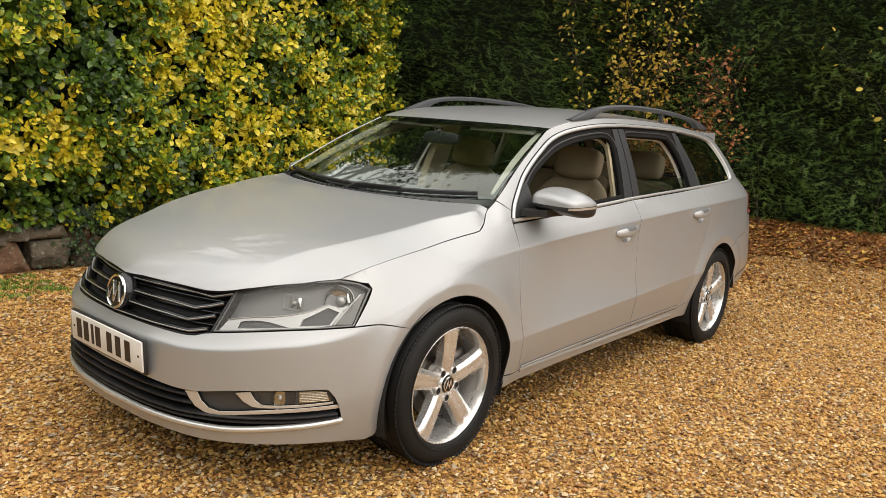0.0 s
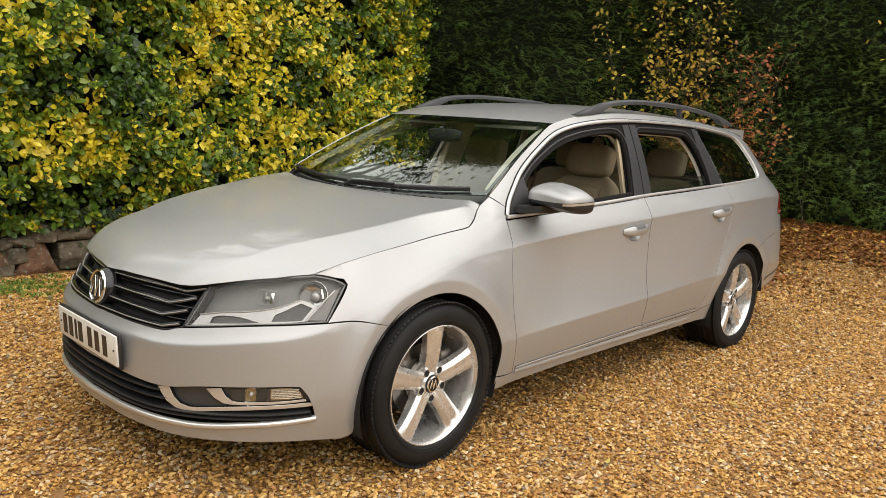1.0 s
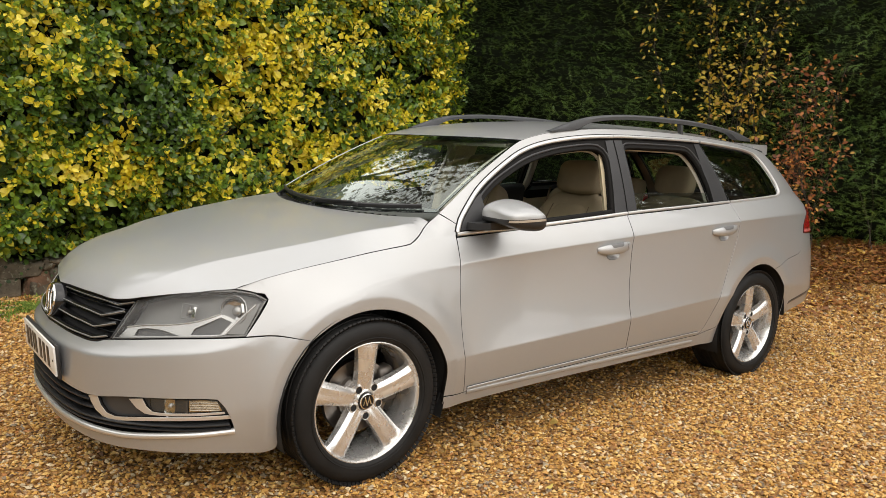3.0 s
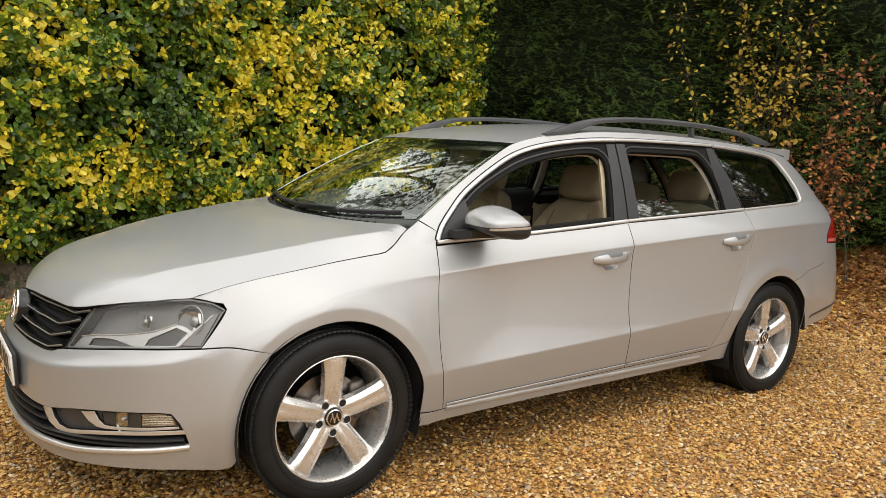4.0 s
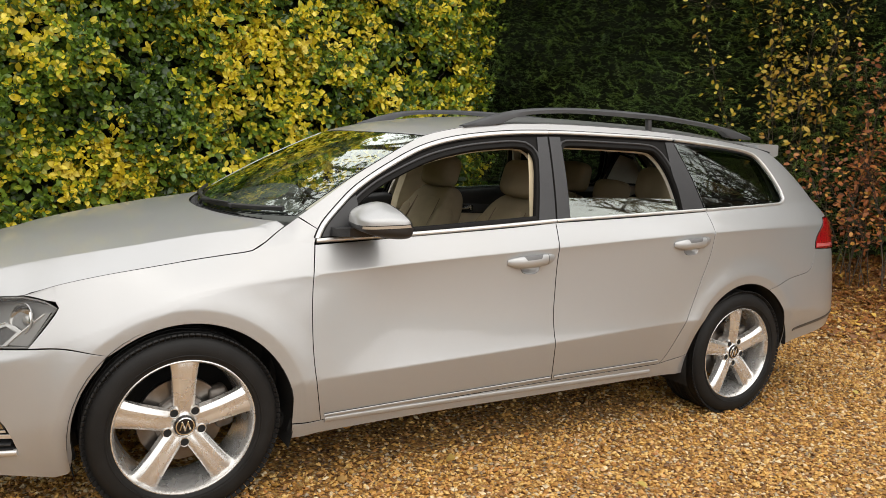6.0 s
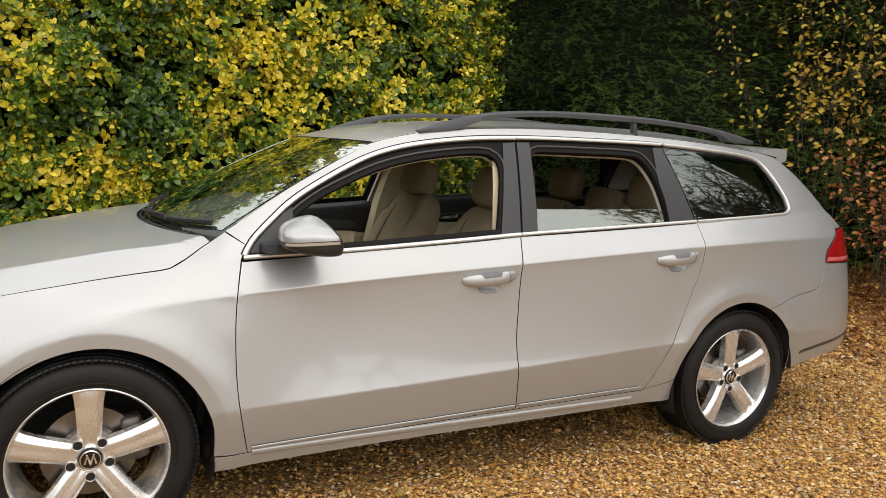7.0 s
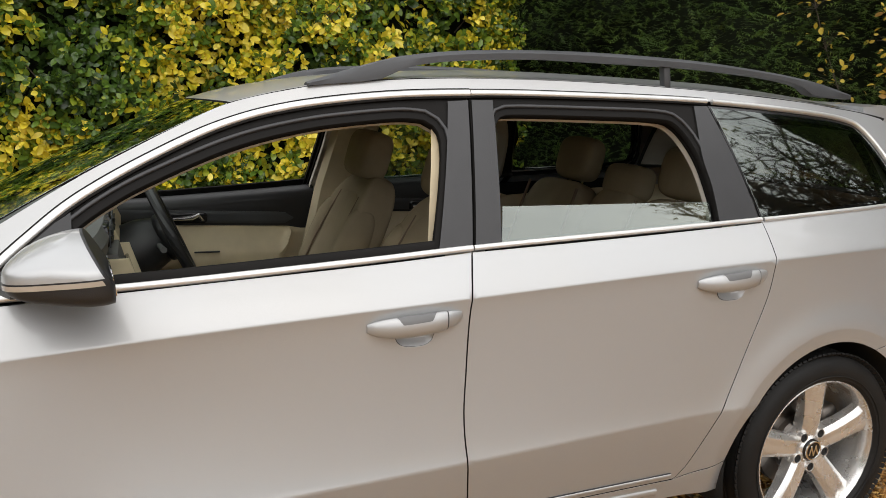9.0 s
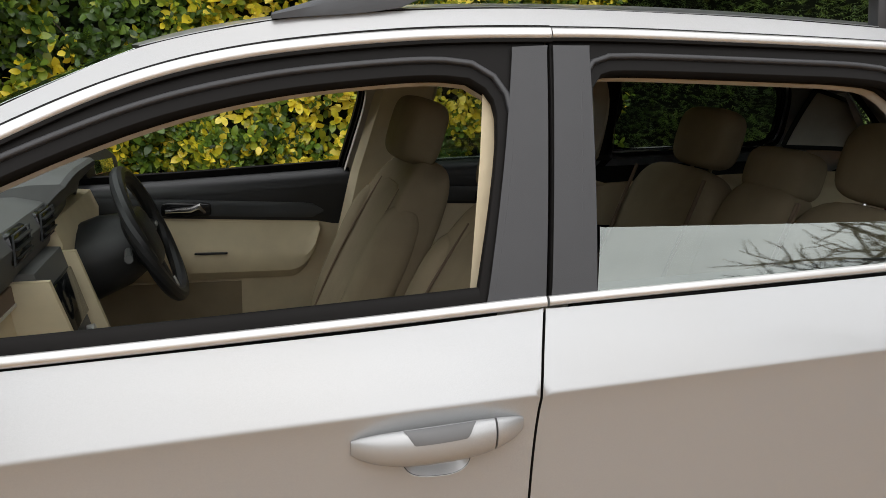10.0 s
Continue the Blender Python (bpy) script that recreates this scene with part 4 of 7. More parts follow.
scr = link("windscreen", sheet("windscreen", [outline(q1, .06)], screen_at, step=.08, gap=.004, rim=.004), M["glass"], car, "windscreen reflecting trees and pale sky")
for s, nm in ((.986, "screen_seal"),):
    lp = [(.0, -1, 1), (1, -1, 1), (1, 0), (1, 1, 1), (0, 1, 1), (0, 0)]
    hp = [(.045, -.975, 1), (.962, -.972, 1), (.962, 0), (.962, .972, 1), (.045, .975, 1), (.045, 0)]
    link(nm, sheet(nm, [outline(lp, .06), outline(hp, .06)], screen_at, step=.08, gap=0, off=-.003, rim=0), M["gloss_black"], scr, "black border of the glass")

for sgn in (-1, 1):
    lp = [(.12, sgn * .985, 1), (.995, sgn * .985, 1), (.995, sgn * .90), (.6, sgn * .89), (.12, sgn * .93, 1)]
    pe = np.linspace(.02, .97, 40)
    if sgn > 0:
        link("pillar_edge", ribbon("pillar_edge", np.stack([pe, np.full(40, sgn * 1.006)], 1), screen_at, width=.010, height=.003, off=-.001), M["paint"], car)
    link("screen_pillar_lining", sheet("screen_pillar_lining", [outline(lp, .05)], screen_at, step=.08, gap=0, off=-.028, rim=.02, dark=False), M["headliner"], car, "pale lining of the screen pillar")


def cowl_at(x, y):
    x, y = np.broadcast_arrays(np.asarray(x, float), np.asarray(y, float))
    q = np.abs(y) / .69
    return np.stack([x, y, .952 + .012 * q * q + (x - .2 - .17 * q * q) * .12], -1)


ca = [(.15 + .21 * (a / .668) ** 2, a) for a in (0, .2, .4, .55)] + [(.37, .69, 1), (.44, .70, 1)] + [(.27 + .17 * (a / .69) ** 2 + .02, a) for a in (.5, .25, 0)]
full = ca + [(p[0], -p[1], *p[2:]) for p in ca[::-1][1:-1]]
cowl = link("cowl", sheet("cowl", [outline(full, .03)], cowl_at, step=.04, gap=0, rim=.02), M["black"], car, "black plastic cowl below the windscreen")
for a in np.linspace(-.5, .5, 26):
    g = Geo().box(.05, .012, .008, pose(.245 + .17 * (a / .69) ** 2, a, .963 + .012 * (a / .69) ** 2, 0, -6, 0), .002, 1)
    part("cowl_slat", g, M["black"], cowl)


def wiper(y0, x0, y1, p1, label):
    """An arm from its pivot on the cowl to the middle of a blade that lies on the glass."""
    ob = new("wiper")
    ob.parent = car
    ob["label"] = label
    pts = []
    for t in np.linspace(0, 1, 14):
        y = y0 + (y1 - y0) * t
        p = screen_at(.020 + p1 * t, y / .69)
        pts.append((float(p[0]) - .006, y, float(p[2]) + .012))
    part("blade", Geo().tube(pts, .007, 6, 1.5), M["black"], ob)
    k = pts[6]
    part("arm", Geo().tube([(x0, y0 + (y1 - y0) * -.02, .975), (x0 - .006, y0 * .75 + k[1] * .25, k[2] + .006), (k[0] - .004, k[1], k[2] + .010)], [.008, .007, .005], 6), M["black"], ob)
    part("pivot_cap", Geo().lathe([(0, .02), (.014, .018), (.018, 0)], pose(x0, y0, .965), 16), M["black"], ob)
    part("adapter", Geo().box(.016, .06, .016, Matrix.Translation(k), .004), M["black"], ob)
    return ob


wiper(.62, .37, -.02, .01, "black wiper resting on the glass")
wiper(.02, .235, -.62, .012, "black wiper resting on the glass")

# bumper and grille, carried across the nose
def mirrored(pts):
    """Outline of the near half from the middle line outwards and back, doubled to the far side."""
    return pts + [(2 * U0 - p[0], *p[1:]) for p in pts[::-1]]


bt = [(-1.30, .546), (-1.068, .546), (-.984, .563), (-.722, .590), (-.469, .600), (-.359, .600), (-.236, .575, 1)]
bumper_top = bt + arc(*FARCH, 130, 196, 8)[1:-1] + [(-.352, .19, 1), (-.40, .172), (-.587, .186), (-.807, .19), (-.984, .19), (-1.127, .195), (-1.3, .196)]
slot = [(-1.33, .372), (-1.262, .370), (-1.043, .362), (-.866, .383), (-.60, .391), (-.552, .378), (-.522, .33), (-.503, .272, 1), (-.714, .257), (-.942, .242), (-1.119, .242), (-1.33, .244)]
bumper = link("front_bumper", sheet("front_bumper", [outline(mirrored(bumper_top)), outline(mirrored(slot))], wrap, step=.024, rim=.04,
                                    extra=np.concatenate([np.array([(a, float(ZC(max(a, 2 * U0 - a))) + d) for a in np.linspace(2 * U0 + .4, -.4, 110) for d in (-.010, -.004, 0, .004, .009, .016)]), arch_rings(FARCH)])),
              M["paint"], car, "silver front bumper")
link("intake_back", sheet("intake_back", [shrink(outline(mirrored(slot)), -.01)], wrap, step=.05, gap=0, off=-.05, rim=0), M["liner"], bumper)
far_u = lambda a, b, n=80: np.linspace(a, 2 * U0 - a, n) if b is None else np.linspace(a, b, n)
for z, u in ((.268, -.515), (.283, -.52), (.318, -1.03), (.345, -1.05)):
    a = far_u(u, None)
    link("intake_slat", ribbon("intake_slat", np.stack([a, np.full(80, z) + .012 * np.clip((np.maximum(a, 2 * U0 - a) + 1.1) / .6, 0, 1)], 1), wrap, width=.011, height=.03, off=-.028), M["black"], bumper, "black intake slat")
link("lower_strip", ribbon("lower_strip", np.array([(a, float(pch([(U0, .243), (-1.12, .243), (-.942, .242), (-.714, .256), (-.503, .270)])(max(a, 2 * U0 - a)))) for a in far_u(-.503, None, 90)]), wrap, width=.019, height=.010, off=0), M["satin"], bumper, "bright strip under the intake")
for s in (0, 1):
    k = (lambda pts: np.array(pts)) if s == 0 else (lambda pts: np.array([(2 * U0 - p[0], p[1]) for p in pts]))
    w_ = lambda nm, pts, mt, off, rim, label="": link(nm, sheet(nm, [k(outline(pts))], wrap, step=.025, gap=0, off=off, rim=rim), M[mt], bumper, label)
    w_("fog_light_bezel", [(-1.035, .36, 1), (-.866, .381), (-.60, .389), (-.55, .376), (-.515, .325, 1), (-.655, .318), (-.807, .310), (-.942, .296), (-.985, .312)], "lamp_dark", -.022, .02, "grey fog light bezel")
    w_("bezel_strip", [(-1.058, .357, 1), (-1.012, .364, 1), (-.995, .333), (-.968, .311), (-.93, .3035), (-.807, .3155), (-.655, .3245), (-.516, .3275, 1), (-.513, .315, 1), (-.655, .312), (-.807, .303), (-.93, .290), (-.985, .294), (-1.02, .312)], "satin", -.006, .014, "bright fog light surround")
    w_("bezel_strip", [(-.874, .373, 1), (-.824, .379, 1), (-.808, .352), (-.786, .336), (-.74, .3335), (-.66, .336), (-.538, .340, 1), (-.536, .333, 1), (-.66, .328), (-.76, .325), (-.815, .328), (-.846, .345)], "satin", -.010, .012)
    w_("fog_light", [(-.795, .380, 1), (-.60, .386), (-.553, .374), (-.535, .339, 1), (-.66, .336), (-.79, .334, 1)], "lamp_glass", -.010, .006, "clear fog light glass")
    w_("fog_housing", [(-.79, .378, 1), (-.60, .384), (-.556, .372), (-.54, .341, 1), (-.66, .338), (-.785, .336, 1)], "lamp_dark", -.020, 0)
    w_("fluted_reflector", [(-.660, .380, 1), (-.60, .382), (-.560, .371), (-.545, .343, 1), (-.660, .340, 1)], "fog_pattern", -.017, 0, "fluted warm reflector")
    for z in np.linspace(.346, .376, 6):
        link("flute", ribbon("flute", k(np.array([(a, z) for a in np.linspace(-.657, -.553 - (z - .344) * .25, 10)])), wrap, width=.0045, height=.003, off=-.0165), M["fog_pattern"], bumper)
    w_("fog_divider", [(-.672, .382, 1), (-.662, .382, 1), (-.662, .338, 1), (-.672, .337, 1)], "lamp_dark", -.0125, .008)
    uc = -.724
    p, q = wrap(uc if s == 0 else 2 * U0 - uc, .359), normal_of(wrap, np.array(uc if s == 0 else 2 * U0 - uc), np.array(.359))
    m = Matrix.Translation(Vector(p) - Vector(q) * .0195) @ Vector(q).to_track_quat("Z", "Y").to_matrix().to_4x4()
    bowl = part("fog_reflector", Geo().lathe([(.021, .009), (.018, .004), (.012, .001), (0, 0)], m @ Matrix.Diagonal((1.0, 2.0, 1, 1)), 12), M["reflector"], bumper, angle=20)
    part("fog_bulb", Geo().lathe([(.007, 0), (.007, .006), (.004, .008), (0, .0085)], m, 14), M["lamp_pale"], bowl)

# radiator grille
gr = [(-1.33, .697), (-1.1, .697), (-.99, .700), (-.928, .705, 1), (-.957, .644), (-.986, .566, 1), (-1.07, .549), (-1.3, .547)]
grille = link("grille", sheet("grille", [shrink(outline(mirrored(gr)), -.012)], wrap, step=.04, gap=0, off=-.034, rim=.0), M["liner"], car, "black grille with bright slats")
# each slat dips a little towards its end and then kinks up over the fold of the nose
for zs in ([(U0, .680), (-1.10, .678), (-1.02, .674), (-.935, .692)], [(U0, .640), (-1.2, .637), (-1.085, .632), (-1.02, .645), (-.965, .659)],
           [(U0, .603), (-1.2, .599), (-1.095, .594), (-1.03, .608), (-.985, .619)], [(U0, .562), (-1.07, .562), (-1.0, .577)]):
    a = far_u(zs[-1][0], None)
    c = np.stack([a, [np.interp(max(v, 2 * U0 - v), [q[0] for q in zs], [q[1] for q in zs]) for v in a]], 1)
    sl = link("slat", ribbon("slat", c + (0, -.001), wrap, width=.017, height=.026, off=-.022), M["gloss_black"], grille)
    link("slat_edge", ribbon("slat_edge", c + (0, -.006), wrap, width=.0045, height=.006, off=.001), M["slat_trim"], sl, "bright slat edge")
for z in (.662, .626, .588):
    a = far_u(-.965, None)
    link("slat", ribbon("slat", np.stack([a, np.full(80, z)], 1), wrap, width=.007, height=.02, off=-.026), M["gloss_black"], grille)
link("grille_frame", ribbon("grille_frame", outline(mirrored(gr)), wrap, width=.01, height=.012, off=-.014, closed=True), M["gloss_black"], grille)
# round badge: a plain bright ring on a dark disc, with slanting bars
bp = Vector((-.893, 0, .622))
bm_ = Matrix.Translation(bp) @ pose(0, 0, 0, 0, -90 + 9, 0)
badge = part("badge", Geo().lathe([(0, .012), (.05, .012), (.066, .008), (.070, 0), (.070, -.03)], bm_, 48), M["gloss_black"], car, "round bright badge on a black disc")
part("ring", Geo().lathe([(.0635, .008), (.0625, .014), (.058, .017), (.0535, .014), (.052, .008)], bm_, 48), M["chrome"], badge)
for y, r in ((-.028, 18), (-.010, -18), (.010, 18), (.028, -18)):
    part("bar", Geo().box(.078 if abs(y) < .02 else .07, .009, .006, bm_ @ pose(0, y, .015, 0, 0, r), .002), M["chrome"], badge)

# headlights
LAMP = [(-.925, .709, 1), (-.739, .7405), (-.505, .756, 1), (-.43, .744), (-.388, .723, 1), (-.469, .603, 1), (-.722, .593), (-.982, .567, 1)]
head = side("headlight", LAMP, M["lamp_lens"], car, "clear headlight with grey inner bezel", step=.03, rim=.004)
lp = outline(LAMP)
link("housing", sheet("housing", [outline([(-.965, .698, 1), (-.925, .705), (-.739, .7365), (-.508, .752, 1), (-.43, .740), (-.393, .721, 1), (-.471, .606, 1), (-.722, .595), (-.985, .569), (-1.03, .569, 1)])], skin, step=.03, gap=0, off=-.050, rim=0), M["lamp_body"], head, "grey lamp housing")
link("surround", sheet("surround", [shrink(lp, .002), shrink(lp, .005)], skin, step=.04, gap=0, off=-.006, rim=.045), M["lamp_body"], head)


def tray(name, pts, material, off, rim, label="", holes=()):
    return link(name, sheet(name, [outline(pts)] + [outline(h) for h in holes], skin, step=.025, gap=0, off=off, rim=rim), material, head, label)


IN1 = [(-.893, .590, 1), (-.885, .611), (-.84, .619), (-.781, .618), (-.705, .603, 1)]
IN2 = [(-.668, .608, 1), (-.655, .630, 1), (-.556, .668, 1), (-.515, .652, 1), (-.556, .611, 1)]
tray("lower_bezel", [(-.966, .577, 1), (-.936, .613, 1), (-.85, .626), (-.764, .633), (-.65, .650), (-.553, .677, 1), (-.50, .655), (-.545, .610, 1), (-.72, .597), (-.86, .587)], M["lamp_pale"], -.017, .016, "pale angular lamp bezel", [IN1, IN2])
for q in (IN1, IN2):
    tray("bezel_pocket", q, M["lamp_dark"], -.027, 0)
link("trim_line", ribbon("trim_line", path2([(-.938, .613), (-.85, .627), (-.764, .634), (-.65, .651), (-.556, .678)]), skin, width=.0032, height=.004, off=-.016), M["satin"], head, "bright trim line in the lamp")
tray("outer_panel", [(-.412, .712, 1), (-.474, .611, 1), (-.535, .613, 1), (-.432, .705)], M["lamp_body"], -.011, .02)
link("panel_edge", ribbon("panel_edge", path2([(-.541, .610), (-.485, .662), (-.430, .707)]), skin, width=.007, height=.004, off=-.011), M["lamp_pale"], head)
# outer bowl with its projector, inner squared reflector
uc, zc, r = -.494, .693, .052
p, q = skin(uc, zc), normal_of(skin, np.array(uc), np.array(zc))
d = (Vector(q) * .5 + Vector((-1, -.1, 0.05)) * .5).normalized()
m = Matrix.Translation(Vector(p) - Vector(q) * .047) @ d.to_track_quat("Z", "Y").to_matrix().to_4x4()
rf = part("reflector", Geo().lathe([(r, .030), (r * .94, .020), (r * .8, .010), (r * .5, .003), (0, 0)], m, 40), M["reflector"], head, "bright round reflector")
part("rim", Geo().lathe([(r * 1.03, .028), (r * 1.03, .032), (r, .033), (r * .98, .029)], m, 40), M["lamp_pale"], rf)
# bright plate added as the bowl's highlight
part("facet", Geo().box(.010, .034, .004, m @ pose(.030, .012, .020, 0, 30, 15), .001), M["chrome"], rf)
part("projector", Geo().lathe([(.018, .004), (.018, .010), (.013, .015), (.006, .017), (0, .0175)], m, 24), M["lamp_pale"], rf)
uc, zc = -.688, .688
p, q = skin(uc, zc), normal_of(skin, np.array(uc), np.array(zc))
d = (Vector(q) * .5 + Vector((-1, -.1, 0.05)) * .5).normalized()
m = Matrix.Translation(Vector(p) - Vector(q) * .047) @ d.to_track_quat("Z", "Y").to_matrix().to_4x4()
rf = part("reflector", Geo().loft([[(a * w, b * h, z) for a, b in ((-1, -1), (1, -1), (1, 1), (-1, 1))] for w, h, z in ((.036, .026, .016), (.033, .023, .006), (.016, .012, .001), (.004, .003, 0))]), M["reflector"], head, "squared bright reflector")
# two bright plates added as highlights in the squared reflector
part("facet", Geo().box(.012, .040, .004, m @ pose(.020, 0, .012, 0, 20, 0), .001), M["chrome"], rf)
part("facet", Geo().box(.014, .034, .004, m @ pose(-.012, 0, .008, 0, -12, 0), .001), M["lamp_pale"], rf)
part("reflector_edge", Geo().tube([tuple(m @ Vector(q)) for q in ((-.036, -.026, .016), (.036, -.026, .016), (.036, .026, .016), (-.036, .026, .016), (-.036, -.026, .016))], .0014, 5), M["lamp_pale"], rf)
part("bulb", Geo().lathe([(.007, 0), (.007, .014), (.004, .018), (0, .019)], m, 14), M["satin"], rf)

# number plate: its characters stand as plain bars
pp = wrap(np.array(U0), np.array(.44))
pm = pose(float(pp[0]) - .012, -.005, .447, 0, -4, 0)
plate = part("number_plate", Geo().box(.008, .52, .111, pm, .003), M["plate"], car, "white number plate with black characters as bars")
part("plate_holder", Geo().box(.012, .535, .128, pm @ pose(.010, 0, -.002), .004), M["black"], plate)
for y in (.196, .141, .092, .050, -.035, -.098, -.165):
    part("bar", Geo().box(.002, .018 if y in (.092,) else .036, .076, pm @ pose(-.0046, y, 0), 0), M["ink"], plate)
for y in (-.238, .238):
    part("screw", Geo().lathe([(0, .003), (.004, .002), (.005, 0)], pm @ pose(-.004, y, 0, 0, -90, 0), 10), M["ink"], plate)

# tail: lights, bumper, tailgate
tail = side("tail_light", [(3.515, .985, 1), (3.35, .893), (3.325, .832, 1), (3.62, .817, 1), (3.80, .815, 1), (3.82, .95, 1), (3.66, .988, 1)], M["red_lens"], car, "red tail light", step=.03, off=.004, rim=.02)
side("reversing_strip", [(3.34, .858, 1), (3.329, .838, 1), (3.79, .822, 1), (3.79, .842, 1)], M["pink_lens"], tail, step=.03, off=.006, rim=.004)
rb = side("rear_bumper", [(2.898, .6317, 1), (3.07, .680), (3.245, .709), (3.292, .745), (3.321, .83, 1), (3.62, .812), (3.9, .80), (U1, .80, 1), (U1, .40, 1), (3.8, .385), (3.3, .337), (3.099, .312, 1)] + arc(*RARCH, 2, 63, 8)[1:-1], M["paint"], car, "silver rear bumper", step=.035, rim=.03)
side("rear_reflector", [(3.165, .386, 1), (3.4, .412), (3.66, .440, 1), (3.66, .455, 1), (3.4, .430), (3.172, .402, 1)], M["lamp_dark"], rb, "dark strip in the rear bumper", step=.03, off=.003, rim=.006)
tg = [(-.62, .80, 1), (-.60, 1.0), (-.565, 1.2), (-.54, 1.335, 1), (0, 1.36), (.54, 1.335, 1), (.565, 1.2), (.60, 1.0), (.62, .80, 1)]
rw = [(-.52, 1.04, 1), (-.48, 1.30, 1), (0, 1.32), (.48, 1.30, 1), (.52, 1.04, 1), (0, 1.03)]
gate = link("tailgate", sheet("tailgate", [outline(tg, .04), outline(rw, .04)], tail_at, step=.06, rim=.03), M["paint"], car, "silver tailgate")
link("rear_window", sheet("rear_window", [outline(rw, .04)], tail_at, step=.06, gap=-.004, off=-.004, rim=.004), M["dark_glass"], gate, "dark rear window")
sp = Geo()
sp.loft([[(3.15, y, 1.394 - .022 * (y / .53) ** 2), (3.28 - .02 * (y / .53) ** 2, y, 1.397 - .018 * (y / .53) ** 2), (3.357 - .03 * (y / .53) ** 2, y, 1.393 - .014 * (y / .53) ** 2),
          (3.363 - .03 * (y / .53) ** 2, y, 1.386 - .014 * (y / .53) ** 2), (3.355 - .02 * (y / .53) ** 2, y, 1.356 - .036 * (y / .53) ** 2), (3.2, y, 1.335 - .065 * (y / .53) ** 2)] for y in np.linspace(-.53, .53, 25)])
part("roof_spoiler", sp, M["paint"], car, "silver lip spoiler")


# roof rails
def roof_rail(s):
    xs = np.linspace(1.20, 3.04, 50)
    zt = pch([(1.20, 1.380), (1.315, 1.418), (1.44, 1.453), (1.6, 1.475), (1.8, 1.488), (2.05, 1.493), (2.3, 1.490), (2.6, 1.474), (2.85, 1.450), (3.04, 1.414)])
    zb = pch([(1.20, 1.370), (1.39, 1.395), (1.45, 1.424), (1.6, 1.449), (1.9, 1.465), (2.3, 1.464), (2.6, 1.452), (2.8, 1.43), (2.87, 1.40), (3.04, 1.395)])
    g, rings = Geo(), []
    for x in xs:
        y = s * (float(YR(x)) - .012)
        a, b = float(zb(x)), float(zt(x))
        if b - a < .006:
            a = b - .006
        w = .021
        rings.append([(x, y - w, a), (x, y - w, a + (b - a) * .6), (x, y - w * .65, b - .003), (x, y, b), (x, y + w * .65, b - .003), (x, y + w, a + (b - a) * .6), (x, y + w, a)])
    g.loft(rings)
    ob = part("roof_rail", g, M["rail"], car, "anthracite roof rail", angle=40)
    y = s * (float(YR(2.27)) - .012)
    part("rail_foot", Geo().box(.024, .026, .07, pose(2.27, y, 1.435, 0, -8, 0), .005), M["rail"], ob)
    return ob


roof_rail(-1)
roof_rail(1)

